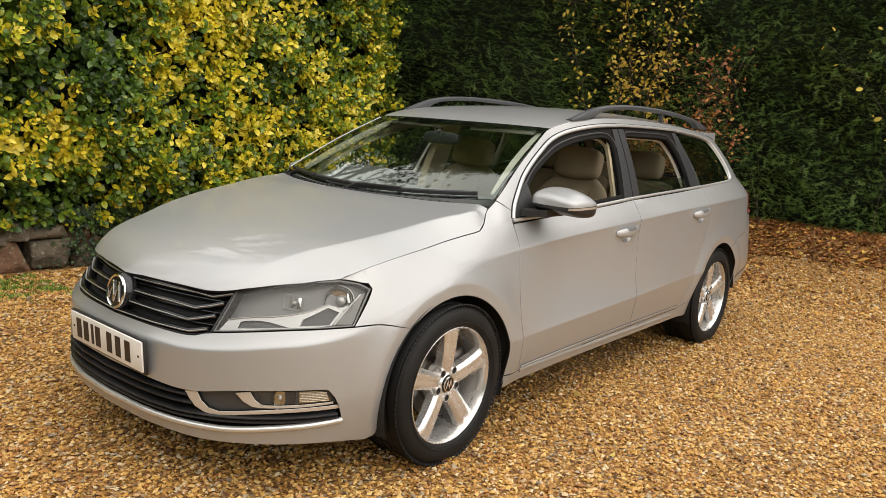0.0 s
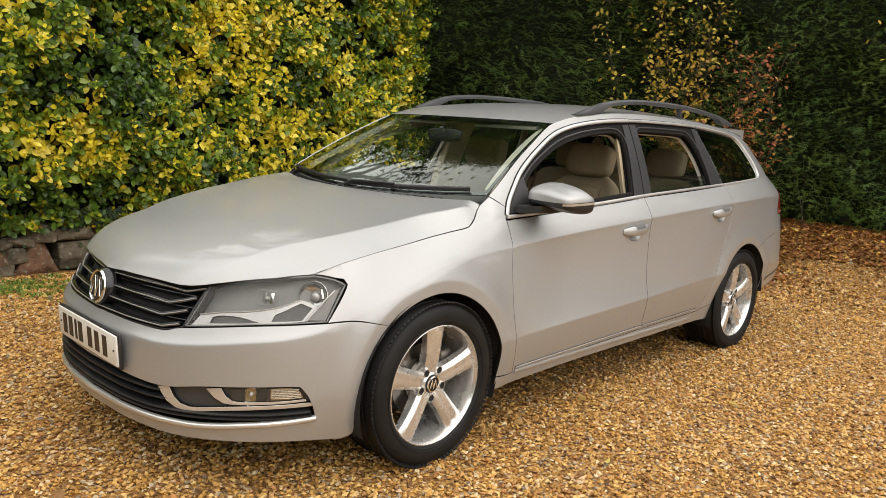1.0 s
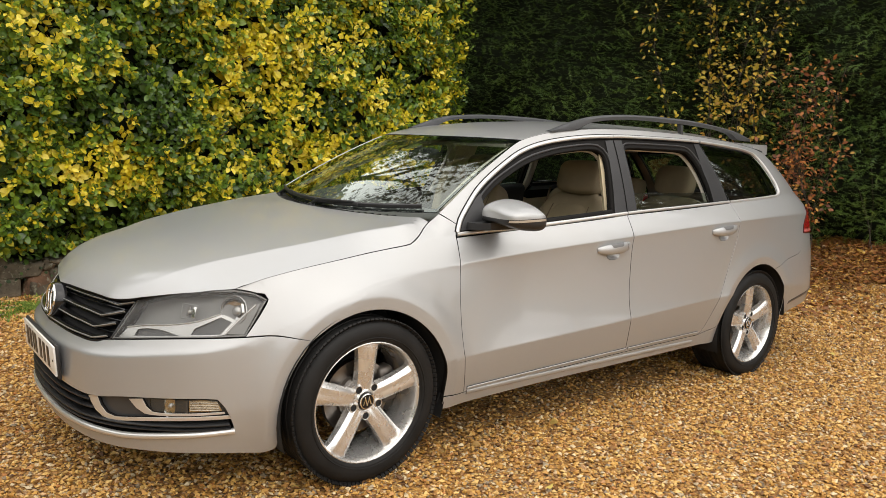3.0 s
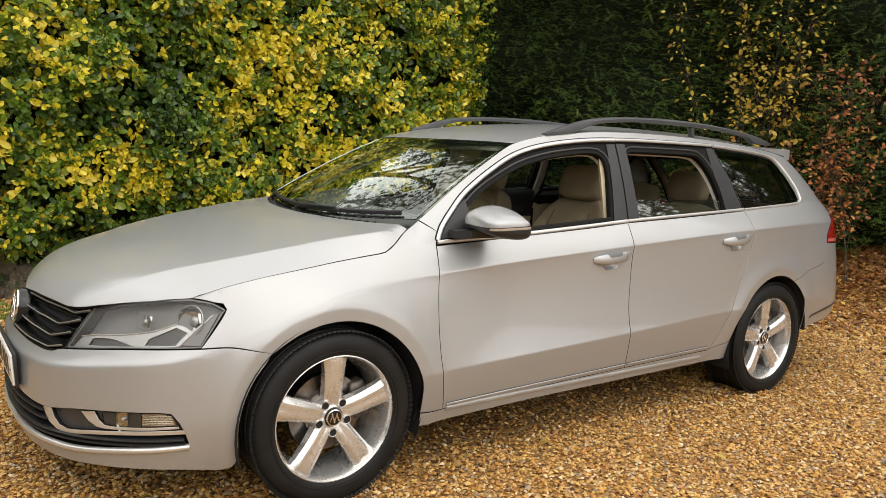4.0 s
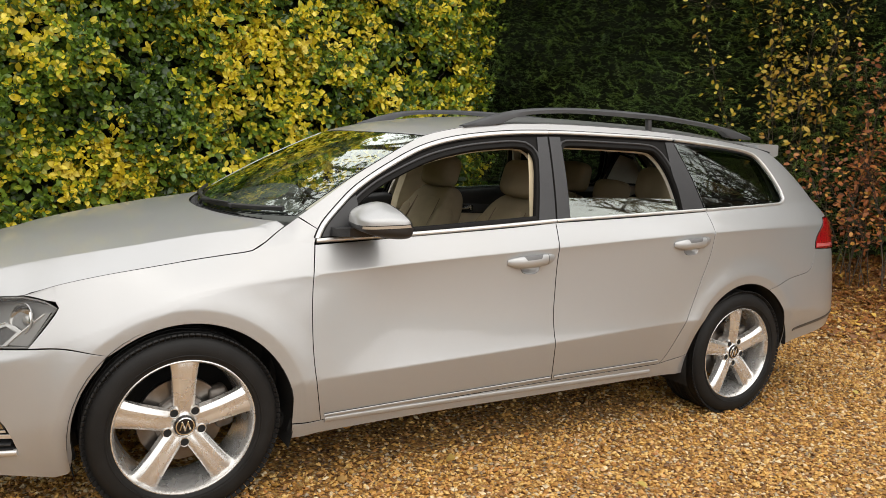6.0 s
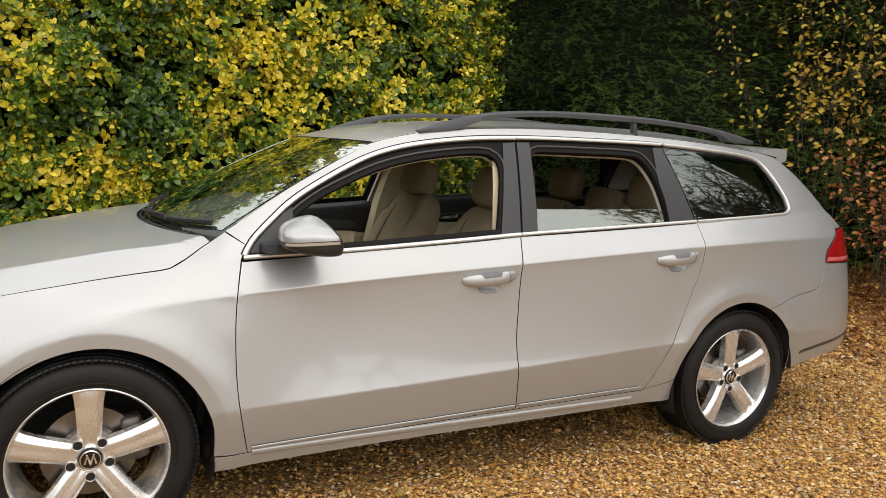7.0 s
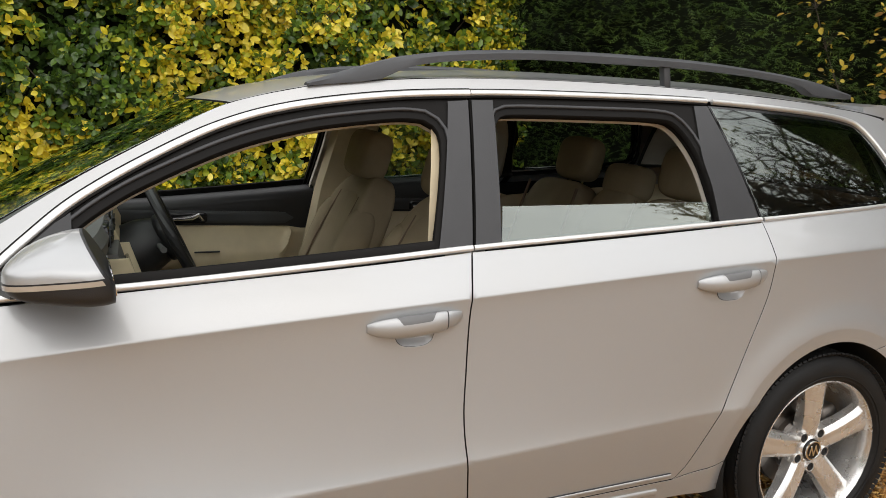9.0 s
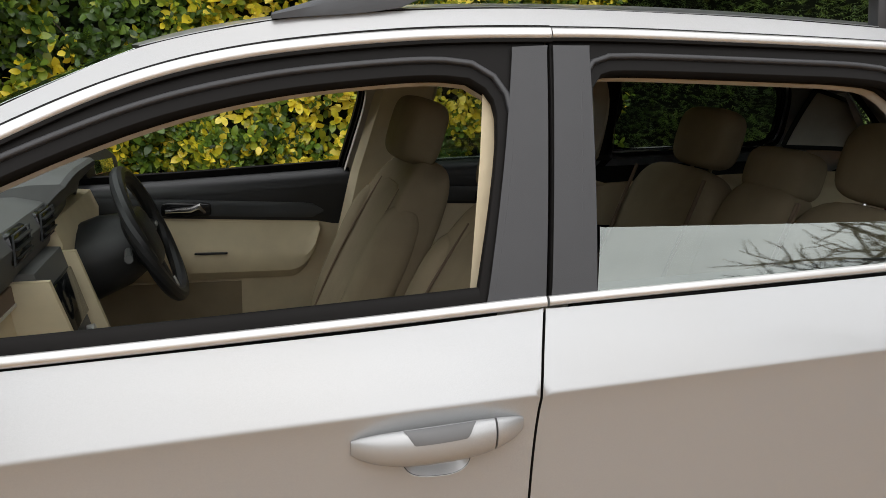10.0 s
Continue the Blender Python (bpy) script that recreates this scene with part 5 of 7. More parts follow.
# ---- door mirror ----
def door_mirror():
    ob = new("door_mirror")
    ob.parent = car
    ob["label"] = "silver door mirror with black underside"
    def shape(p):
        fx = max(0.0, -p.x - .0) / .125             # towards the nose
        fy = max(0.0, p.y) / .14                    # towards the door
        z = p.z * ((1 - .44 * fx ** 1.4) if p.z > 0 else (1 - .15 * fx ** 2)) * (1 - .12 * fy ** 3)
        if p.z < 0:
            z = max(z * .80, -.047 + .02 * fx)
        if p.z > 0:
            z = max(0.0, z + .010 * (1 - fx) * min(1, z / .03) - .030 * max(0, -p.y / .136) ** 1.3 * min(1, z / .05))
        x = p.x * (.80 if p.x < 0 else 1)
        return Vector((min(x, .076 - (.75 * max(z, 0) + .1 * min(z, 0)) - .26 * p.y), p.y, z))
    mp = pose(.675, -.893, 1.001, 0, 5, -10)
    full = Geo().pillow(.245, .262, .126, mp, .56, 48, 36, shape)
    def piece(cuts):
        bm = bmesh.new()
        bm.from_mesh(raw("shell", full.v, full.f))
        bmesh.ops.recalc_face_normals(bm, faces=bm.faces)
        for co, no in cuts:
            bmesh.ops.bisect_plane(bm, geom=bm.verts[:] + bm.edges[:] + bm.faces[:], plane_co=co, plane_no=no, clear_outer=True)
        me = bpy.data.meshes.new("shell")
        bm.to_mesh(me)
        bm.free()
        me.polygons.foreach_set("use_smooth", [True] * len(me.polygons))
        return me
    low, rear = (.675, -.893, 1.0035), mp @ Vector((.068, 0, 0))
    back = (mp.to_3x3() @ Vector((1, .26, .72))).normalized()
    back2 = (mp.to_3x3() @ Vector((1, .26, .1))).normalized()
    up_, dn_ = (low, (.05, -.02, -1)), (low, (-.05, .02, 1))
    link("cap", piece([up_, (rear, back)]), M["paint"], ob, "silver mirror cap")
    link("underside", piece([dn_, (rear, back2)]), M["black"], ob, "black mirror underside")
    link("rear_rim", piece([up_, (rear, -back)]), M["black"], ob)
    link("rear_rim", piece([dn_, (rear, -back2)]), M["black"], ob)
    arm = Geo().loft([[(x0 + a * .5, y, z0 + b * h) for a, b in ((-w, -1), (w, -1), (w, 1), (-w, 1))] for x0, y, z0, w, h in ((.585, -.765, .953, .09, .016), (.60, -.82, .955, .11, .014), (.64, -.88, .962, .14, .016))])
    part("arm", arm, M["black"], ob)
    band = piece([((.675, -.893, .9915), (.05, -.02, -1)), ((.675, -.893, 1.0010), (-.05, .02, 1)), (rear - back * .006, back), ((.675, -.840, .99), (0, 1, 0)), ((.575, -.866, .99), (-1, 0, 0))])
    band.transform(Matrix.Translation((.675, -.893, 1.0)) @ Matrix.Diagonal((1.022, 1.022, 1, 1)) @ Matrix.Translation((-.675, .893, -1.0)))
    bm = bmesh.new()
    bm.from_mesh(band)
    left_, best = set(bm.verts), []
    while left_:
        isle, todo = [], [left_.pop()]
        while todo:
            q = todo.pop()
            isle.append(q)
            for e in q.link_edges:
                o = e.other_vert(q)
                if o in left_:
                    left_.discard(o)
                    todo.append(o)
        best = isle if len(isle) > len(best) else best
    keep_ = set(best)
    bmesh.ops.delete(bm, geom=[q for q in bm.verts if q not in keep_], context="VERTS")
    bm.to_mesh(band)
    bm.free()
    link("indicator", band, M["clear_lens"], ob, "pale indicator strip")
    part("mirror_glass", Geo().box(.004, .14, .05, mp @ pose(.0755, .0, -.004, 0, 0, 14.6) @ pose(0, 0, 0, 0, -14, 0), .002), M["mirror"], ob)
    return ob


LEFT.append(door_mirror())

# ---- wheels ----
def wheel_thing():
    """One wheel about the origin: its face looks to -y."""
    w = new("wheel")
    w["label"] = "five-spoke alloy wheel with black tyre"
    ax = pose(0, 0, 0, 90, 0, 0)      # local z becomes -y
    prof = [(.223, .088), (.231, .100), (.244, .1125), (.263, .1165), (.288, .1145), (.303, .105), (.313, .090)]
    groove = []
    for c in (.05, .016, -.016, -.05):
        groove += [(.3215 - .009 * (c / .09) ** 2, c + .006), (.3145, c + .004), (.3145, c - .004), (.3215 - .009 * (c / .09) ** 2, c - .006)]
    back = [(r, -h) for r, h in prof[::-1]]
    t = part("tyre", Geo().lathe(prof + [(.3185, .076)] + groove + [(.3185, -.076)] + back, ax, 96), M["rubber"], w, "black road tyre", angle=28)
    tr = Geo()
    for k in range(104):
        for s in (-1, 1):
            tr.box(.036, .007, .0158, pose(0, 0, 0, 0, 360 * k / 104, 0) @ pose(.3112, -s * .0900, 0, 0, 0, -s * 50), .001, 1)
    tagged(part("tread", tr, M["rubber"], t), kind="stuff")
    part("sidewall_ring", Geo().lathe([(.2500, .1140), (.2510, .1170), (.2535, .1178), (.2550, .1160)], ax, 72), M["rubber"], t)
    rim = part("rim", Geo().lathe([(.218, .060), (.222, .088), (.227, .099), (.231, .105), (.2345, .104), (.2355, .098), (.2335, .094), (.229, .09), (.223, .06), (.214, .03), (.205, -.05), (.220, -.09)], ax, 96), M["alloy"], w, "silver alloy rim", angle=40)
    for k in range(5):
        g, rings = Geo(), []
        for r, wd, y, th in ((.028, .030, .070, .033), (.055, .0345, .078, .034), (.08, .0355, .083, .034), (.11, .0365, .087, .032), (.14, .038, .0895, .029), (.17, .0405, .091, .027), (.195, .043, .092, .025), (.212, .046, .0915, .025), (.224, .052, .0895, .025)):
            fl_ = .60 - .10 * min(1, r / .2)
            rings.append([(r, -y + c * .004 + d * th, b * wd) for b, c, d in ((-1, 3.4, 1), (-1, 2.9, 0), (-.94, 2.3, 0), (-fl_ - .05, .25, 0), (-fl_ + .03, 0, 0), (-.16, .55, 0), (0, .7, 0), (.16, .55, 0), (fl_ - .03, 0, 0), (fl_ + .05, .25, 0), (.94, 2.3, 0), (1, 2.9, 0), (1, 3.4, 1))])
        g.loft(rings)
        g.v = [tuple(pose(0, 0, 0, 0, -90 + 72 * k, 0) @ Vector(p)) for p in g.v]
        part("spoke", g, M["alloy"], rim, angle=32)
    part("hub", Geo().lathe([(.078, .03), (.078, .058), (.072, .068), (.045, .072), (.038, .080), (.034, .078)], ax, 40), M["alloy"], rim)
    for k in range(5):
        a = radians(36 + 90 + 72 * k)
        m = pose(.0585 * math.cos(a), -.0775, .0585 * math.sin(a)) @ ax
        seat = part("bolt_seat", Geo().lathe([(.0165, -.012), (.0165, .002), (.0155, .0045), (.0138, .004), (.0130, -.004)], m, 20), M["alloy"], rim)
        # recess filled in black, its shade put into the colour
        part("bolt", Geo().lathe([(.0132, -.006), (.0132, .0025), (.009, .003), (.008, .0005), (0, .0005)], m, 16), M["liner"], rim)
    cap = part("centre_cap", Geo().lathe([(.0335, .074), (.0335, .084), (.030, .087), (0, .088)], ax, 32), M["gloss_black"], w, "dark centre cap with bright ring")
    part("ring", Geo().lathe([(.0315, .085), (.031, .0885), (.0275, .0895), (.0265, .087)], ax, 32), M["chrome"], cap)
    for x, r in ((-.013, 18), (-.0045, -18), (.0045, 18), (.013, -18)):
        part("bar", Geo().box(.005, .003, .036 if abs(x) < .01 else .03, pose(x, -.0885, 0, 0, r, 0), .001, 1), M["chrome"], cap)
    part("brake_disc", Geo().lathe([(.05, .03), (.09, .03), (.092, .012), (.145, .012), (.145, -.012), (.05, -.012)], ax, 48), M["steel"], w, "steel brake disc")
    part("caliper", Geo().pillow(.07, .07, .15, pose(.135, .0, .03, 0, -12, 0), .4, 16, 10), M["dark_metal"], w)
    return w


w0 = wheel_thing()
w0.parent = car
w0.location = (.002, -.778, .311)
for x, y, rz, spin in ((2.736, -.770, 0, -4), (.002, .778, 180, 0), (2.736, .770, 180, 10)):
    c = copy_thing(w0, pose(x, y, .306 if x > 1 else .311, 0, 0, rz) @ pose(0, 0, 0, 0, spin, 0))
    c.parent = car

# wheel housings, floor, and a black shell added to block light behind the gaps
def arch_liner(cx, s):
    g, rings = Geo(), []
    for y in (.862 if cx < 1 else .882, .80, .70, .58):
        rings.append([(cx + .372 * math.cos(a), s * y, .302 + .372 * math.sin(a)) for a in np.linspace(-.35 if cx < 1 else .05, math.pi + .35, 30)])
    g.loft(rings, False, False)
    k = len(g.v)
    g.v.append((cx, s * .58, .302))
    n = 30
    g.f += [(k - n + i, k - n + i + 1, k) for i in range(n - 1)]
    return part("wheel_housing", g, M["liner"], car, "black wheel housing")


for cx in (.015, 2.73):
    for s in (-1, 1):
        arch_liner(cx, s)
inner = [(-.48, .55, 1), (-.40, .70), (0, .80), (.44, .88, 1), (.50, .90, 1), (1.6, .96), (2.48, 1.0, 1), (3.3, 1.03, 1), (3.3, .40, 1), (3.11, .25, 1)] + arc(*RARCH, -8, 188, 14) + [(2.30, .23, 1), (.40, .21, 1)] + arc(*FARCH, -14, 194, 14) + [(-.40, .22, 1)]
shell = side("inner_shell", inner, M["liner"], car, "dark shell added behind the panel gaps", step=.06, off=-.03, rim=0, gap=0)
fl = Geo().box(2.0, 1.5, .05, pose(1.36, 0, .235), .01)
fl.box(.9, 1.05, .05, pose(0, 0, .25), .01).box(1.2, 1.05, .05, pose(2.9, 0, .27), .01).box(.35, 1.2, .05, pose(-.45, 0, .235), .01)
part("underbody", fl, M["liner"], car, "dark underbody")
part("bulkhead", Geo().box(.03, 1.36, .62, pose(.36, 0, .62), .01), M["liner"], car)

# ---- cabin ----
def front_seat(y, back):
    """A front seat in its rails, slid back by so much."""
    ob = new("front_seat")
    ob.parent = car
    ob["label"] = "beige cloth front seat"
    def belly(p):
        k = p.z / .64 + .5
        w = 1 - .20 * max(0, k - .60) ** 1.5 / .25
        d = .03 * (abs(p.y) / .25) ** 2.5 if p.x < 0 else 0
        return Vector((p.x - d * 1.6, p.y * min(1, w), p.z))
    bk = pose(1.535 + back, y, .75, 0, 26, 0)
    part("backrest", Geo().pillow(.14, .48, .68, bk, .5, 32, 22, belly), M["beige"], ob, "beige cloth backrest")
    part("centre_panel", Geo().pillow(.05, .27, .52, bk @ pose(-.058, 0, -.02), .4, 24, 14), M["beige"], ob)
    for q in (-1, 1):
        part("side_bolster", Geo().pillow(.13, .10, .48, bk @ pose(-.036, q * .195, -.04, 0, -3, q * 14), .62, 20, 16), M["beige"], ob, "raised cloth side bolster")
        part("bolster_seam", Geo().tube([tuple(bk @ Vector((-.074 - .012 * math.sin(math.pi * k / 10), q * (.148 - .02 * (k / 10) ** 2), -.27 + .50 * k / 10))) for k in range(11)], .0035, 5), M["brown"], ob)
    part("cushion", Geo().pillow(.56, .52, .17, pose(1.22 + back, y, .435, 0, -7, 0), .5, 32, 14), M["beige"], ob, "beige cloth seat cushion")
    hm = pose(1.640 + back, y, 1.138, 0, 16, 0)
    part("headrest", Geo().pillow(.125, .285, .185, hm, .5, 28, 18), M["beige"], ob, "beige headrest")
    for q in (-.06, .06):
        part("headrest_post", Geo().tube([(1.630 + back, y + q, .99), (1.640 + back, y + q, 1.07)], .006, 8), M["chrome"], ob)
    part("seat_base", Geo().box(.42, .46, .12, pose(1.22 + back, y, .31), .02), M["carpet"], ob)
    return ob


front_seat(-.37, .05)
front_seat(.37, 0)

bench = new("rear_bench")
bench.parent = car
bench["label"] = "beige rear bench with three headrests"
for y, w in ((-.40, .50), (.40, .50), (0, .30)):
    part("backrest", Geo().pillow(.15, w, .60, pose(2.46 if y else 2.475, y, .745, 0, 20, 0), .5, 28, 18), M["beige"], bench)
    part("headrest", Geo().pillow(.11, .27 if y else .25, .19 if y else .14, pose(2.585, y * .9, 1.125 if y else 1.06, 0, 12, 0), .55, 24, 16), M["beige"], bench)
    for q in (-.05, .05):
        part("headrest_post", Geo().tube([(2.56, y * .9 + q, .98), (2.578, y * .9 + q, 1.06)], .006, 8), M["chrome"], bench)
for y in (-.2, .2, -.6, .6):
    part("piping", Geo().tube([tuple(pose(2.46, y, .745, 0, 20, 0) @ Vector((-.074, 0, z))) for z in np.linspace(-.25, .26, 8)], .007, 6), M["brown"], bench)
part("cushion", Geo().pillow(.54, 1.30, .18, pose(2.14, 0, .45, 0, -6, 0), .35, 36, 12), M["beige"], bench)

# dashboard: a profile carried across the cabin
dash = new("dashboard")
dash.parent = car
dash["label"] = "charcoal dashboard with beige lower half"
up = [(.36, .955), (.52, .985), (.65, .990), (.71, .978), (.728, .945), (.72, .89), (.705, .865), (.40, .86)]
part("upper_dash", Geo().loft([[(x - .10 * abs(y / .70) ** 3, y, z - .015 * (y / .7) ** 2) for x, z in up] for y in np.linspace(-.69, .69, 15)]), M["dash"], dash, "charcoal soft upper dashboard")
mid = [(.45, .86), (.708, .862), (.712, .825), (.45, .82)]
part("dash_inlay", Geo().loft([[(x - .08 * abs(y / .70) ** 3, y, z) for x, z in mid] for y in np.linspace(-.68, .68, 13)]), M["brown"], dash, "dark wood inlay")
part("inlay_edge", Geo().loft([[(x - .08 * abs(y / .70) ** 3, y, z) for x, z in ((.70, .826), (.714, .827), (.714, .820), (.70, .819))] for y in np.linspace(-.67, .67, 13)]), M["satin"], dash, "bright inlay edge")
lo = [(.45, .82), (.70, .823), (.715, .72), (.68, .56), (.45, .50)]
part("column_surround", Geo().loft([[(x, y, z) for x, z in ((.66, .935), (.725, .93), (.745, .88), (.74, .76), (.66, .76))] for y in np.linspace(.15, .66, 6)]), M["beige_leather"], dash, "beige panel round the column")
part("lower_dash", Geo().loft([[(x - .07 * abs(y / .70) ** 3, y, z) for x, z in lo] for y in np.linspace(-.68, .68, 13)]), M["beige_leather"], dash, "beige lower dashboard")
part("binnacle", Geo().loft([[(x - .02 * abs((y - .37) / .2) ** 3, y, z - .03 * abs((y - .37) / .2) ** 4) for x, z in ((.46, .985), (.58, 1.022), (.70, 1.046), (.765, 1.048), (.775, 1.04), (.765, 1.032), (.735, 1.0), (.722, .955), (.46, .95))] for y in np.linspace(.17, .57, 17)]), M["dash"], dash, "charcoal hood over the dials")
for y in (-.60, -.12, .10, .60):
    v = part("vent", Geo().box(.03, .13, .065, pose(.715 - .09 * abs(y / .7) ** 3, y, .942, 0, -10, 0), .012), M["gloss_black"], dash, "dashboard air vent")
    for k in range(3):
        part("vane", Geo().box(.012, .11, .004, pose(.731 - .09 * abs(y / .7) ** 3, y, .925 + .017 * k, 0, -10, 0), .001, 1), M["black"], v)
    part("vent_frame", Geo().tube([(.729 - .09 * abs(y / .7) ** 3, y + a, .942 + b) for a, b in ((-.062, -.03), (.062, -.03), (.062, .03), (-.062, .03), (-.062, -.03))], .0022, 6), M["rail"], v)
con = new("centre_console")
con.parent = car
con["label"] = "black and beige centre console"
part("tower", Geo().loft([[(x, y, z) for x, z in ((.60, .885), (.745, .88), (.812, .64), (.60, .60))] for y in (-.125, -.115, .115, .125)]), M["dash"], con)
for y in (-.135, .135):
    part("side_trim", Geo().loft([[(x, y + d, z) for x, z in ((.62, .865), (.775, .868), (.855, .62), (1.0, .53), (.62, .45))] for d in (-.008, .008)]), M["beige_leather"], con, "beige console side")
part("screen", Geo().box(.012, .19, .115, pose(.781, 0, .785, 0, -16, 0), .004), M["screen"], con, "dark display")
for k in range(5):
    part("knob", Geo().lathe([(.014, 0), (.013, .016), (0, .018)], pose(.802, -.07 + .035 * k, .69, 0, 74, 0), 16), M["satin"], con)
part("tunnel", Geo().box(.85, .22, .2, pose(1.24, 0, .47), .03), M["dash"], con)
part("gear_lever", Geo().tube([(1.0, 0, .56), (1.01, 0, .64), (1.02, 0, .68)], [.012, .014, .026], 12), M["gloss_black"], con)
part("armrest", Geo().pillow(.34, .15, .10, pose(1.45, 0, .63), .4, 20, 10), M["beige_leather"], con)

# steering wheel
sw = new("steering_wheel")
sw.parent = car
sw["label"] = "black three-spoke steering wheel"
sm = pose(.918, .37, .853, 0, 66, 0)
ring = [(.178 * math.cos(a), .178 * math.sin(a), 0) for a in np.linspace(0, 2 * math.pi, 49)]
part("rim", Geo().tube([tuple(sm @ Vector(p)) for p in ring], .019, 10), M["black"], sw)
part("hub", Geo().pillow(.17, .19, .06, sm @ pose(0, 0, -.022), .6, 24, 12), M["black"], sw)
for a in (90, 270, 0):
    part("spoke", Geo().box(.11, .035, .016, sm @ pose(0, 0, 0, 0, 0, a) @ pose(.115, 0, -.012), .006), M["black"], sw)
    part("spoke_trim", Geo().box(.04, .012, .005, sm @ pose(0, 0, 0, 0, 0, a) @ pose(.15, 0, 0), .002), M["satin"], sw)
part("column", Geo().tube([tuple(sm @ Vector((0, 0, z))) for z in (-.02, -.10, -.24)], [.075, .10, .105], 16), M["black"], sw)
for q in (-1, 1):
    part("stalk", Geo().tube([tuple(sm @ Vector((0, q * .04, -.06))), tuple(sm @ Vector((.01, q * .17, -.045)))], [.008, .011], 8), M["dash"], sw)

# door cards: black upper roll, beige panel, armrest, bright lever
def door_card(u0, u1, parent, z_in, sag):
    """z_in: middle of the dark inlay at u0; it falls by sag to the rear end."""
    inner = lambda u, z: float(skin(u, float(ZB(u)) - .02)[1]) + .106 - (float(ZB(u)) - z) * .10
    def band(name, ua, ub, zlo, zhi, proud, material, label="", n=18, bulge=0.0, end=0.0):
        rings = []
        for u in np.linspace(ua, ub, n):
            lo, hi = float(zlo(u)), float(zhi(u))
            if end and u > ub - end:
                e = math.sqrt(max(.01, 1 - ((u - ub + end) / end) ** 2))
                lo = hi - (hi - lo) * e if bulge else (hi + lo) / 2 - (hi - lo) / 2 * e
                hi = hi if bulge else lo + (float(zhi(u)) - float(zlo(u))) * e
            front = [(lo + (hi - lo) * k / 6, proud + bulge * math.sin(math.pi * (1 - k / 6) ** 2 * .98) ** .7 if bulge else proud - (.003 if k in (0, 6) else 0)) for k in range(7)]
            rings.append([(u, inner(u, lo) - .02, lo)] + [(u, inner(u, z) + d, z) for z, d in front] + [(u, inner(u, hi) - .02, hi)])
        return part(name, Geo().loft(rings), material, parent, label)
    mid = lambda u: z_in - sag * (u - u0) / (u1 - u0)
    band("door_card", u0, u1, lambda u: .34, lambda u: mid(u) - .02, 0, M["beige_leather"], "beige door lining", 10)
    us = np.linspace(u0, u1, 16)
    rings = []
    for u in us:
        p = skin(u, float(ZB(u)) - .02)
        y, z = float(p[1]), float(ZB(u))
        rings.append([(float(p[0]), y + a, z + b) for a, b in ((.035, -.01), (.045, .004), (.075, .005), (.10, -.008), (.110, -.026), (.109, -.044), (.05, -.044))])
    part("upper_roll", Geo().loft(rings), M["black"], parent, "black padded door top")
    band("inlay_surround", u0, u1, lambda u: mid(u) - .036 - .008 * (u > u1 - .09), lambda u: ZB(u) - .04, .003, M["black"], "black surround of the inlay")
    band("inlay", u0 + .02, u1 - .085, lambda u: mid(u) - .025, lambda u: mid(u) + .025, .010, M["rail"], "dark grey inlay", 24, end=.06)
    band("armrest", u0 + .02, u1 - .10, lambda u: .625, lambda u: mid(u) - .042, .004, M["beige_leather"], "beige armrest", 60, bulge=.045, end=.10)
    band("door_pocket", u0, u0 + .55, lambda u: .42, lambda u: .615, .006, M["beige"], "brown door pocket", 8)
    um = u0 + .40
    y = inner(um, mid(um))
    part("lever_recess", Geo().pillow(.15, .016, .046, pose(um - .01, y + .008, mid(um) - .004), .35, 20, 10), M["gloss_black"], parent)
    part("door_lever", Geo().tube([(um + .045, y + .018, mid(um) - .012), (um + .03, y + .03, mid(um) + .010), (um + .005, y + .030, mid(um) - .002), (um - .07, y + .022, mid(um) - .008)], [.006, .010, .008, .005], 8), M["chrome"], parent, "bright door lever")
    part("switch_panel", Geo().box(.10, .012, .006, pose(u0 + .46, inner(u0 + .46, .715) + .045, .722), .002), M["black"], parent)


door_card(.60, 1.50, fdoor, .880, .036)
door_card(1.62, 2.34, rdoor, .905, .02)
# side linings of the load bay, loop of the belt, interior mirror, bay floor
side("bay_lining", [(2.42, .98, 1), (3.2, 1.03), (3.66, 1.04, 1), (3.72, .76, 1), (2.42, .76, 1)], M["beige_leather"], car, "beige load bay lining", step=.1, off=-.09, rim=0, gap=0)
side("rear_pillar_lining", [(3.13, 1.325, 1), (3.28, 1.29, 1), (3.45, 1.15, 1), (3.45, 1.10, 1), (3.145, 1.10, 1)], M["headliner"], car, "pale rear pillar lining", step=.1, off=-.05, rim=.03, gap=0)
part("bay_floor", Geo().box(1.1, 1.2, .03, pose(3.1, 0, .58), .005), M["carpet"], car)
part("cabin_floor", Geo().box(1.9, 1.4, .03, pose(1.35, 0, .275), .005), M["carpet"], car)
part("rear_view_mirror", Geo().pillow(.04, .24, .065, pose(.875, 0, 1.232, 0, 12, 0), .5, 24, 12), M["black"], car, "black interior mirror")
part("mirror_stalk", Geo().tube([(.862, 0, 1.245), (.845, 0, 1.272)], .012, 8), M["dash"], car)
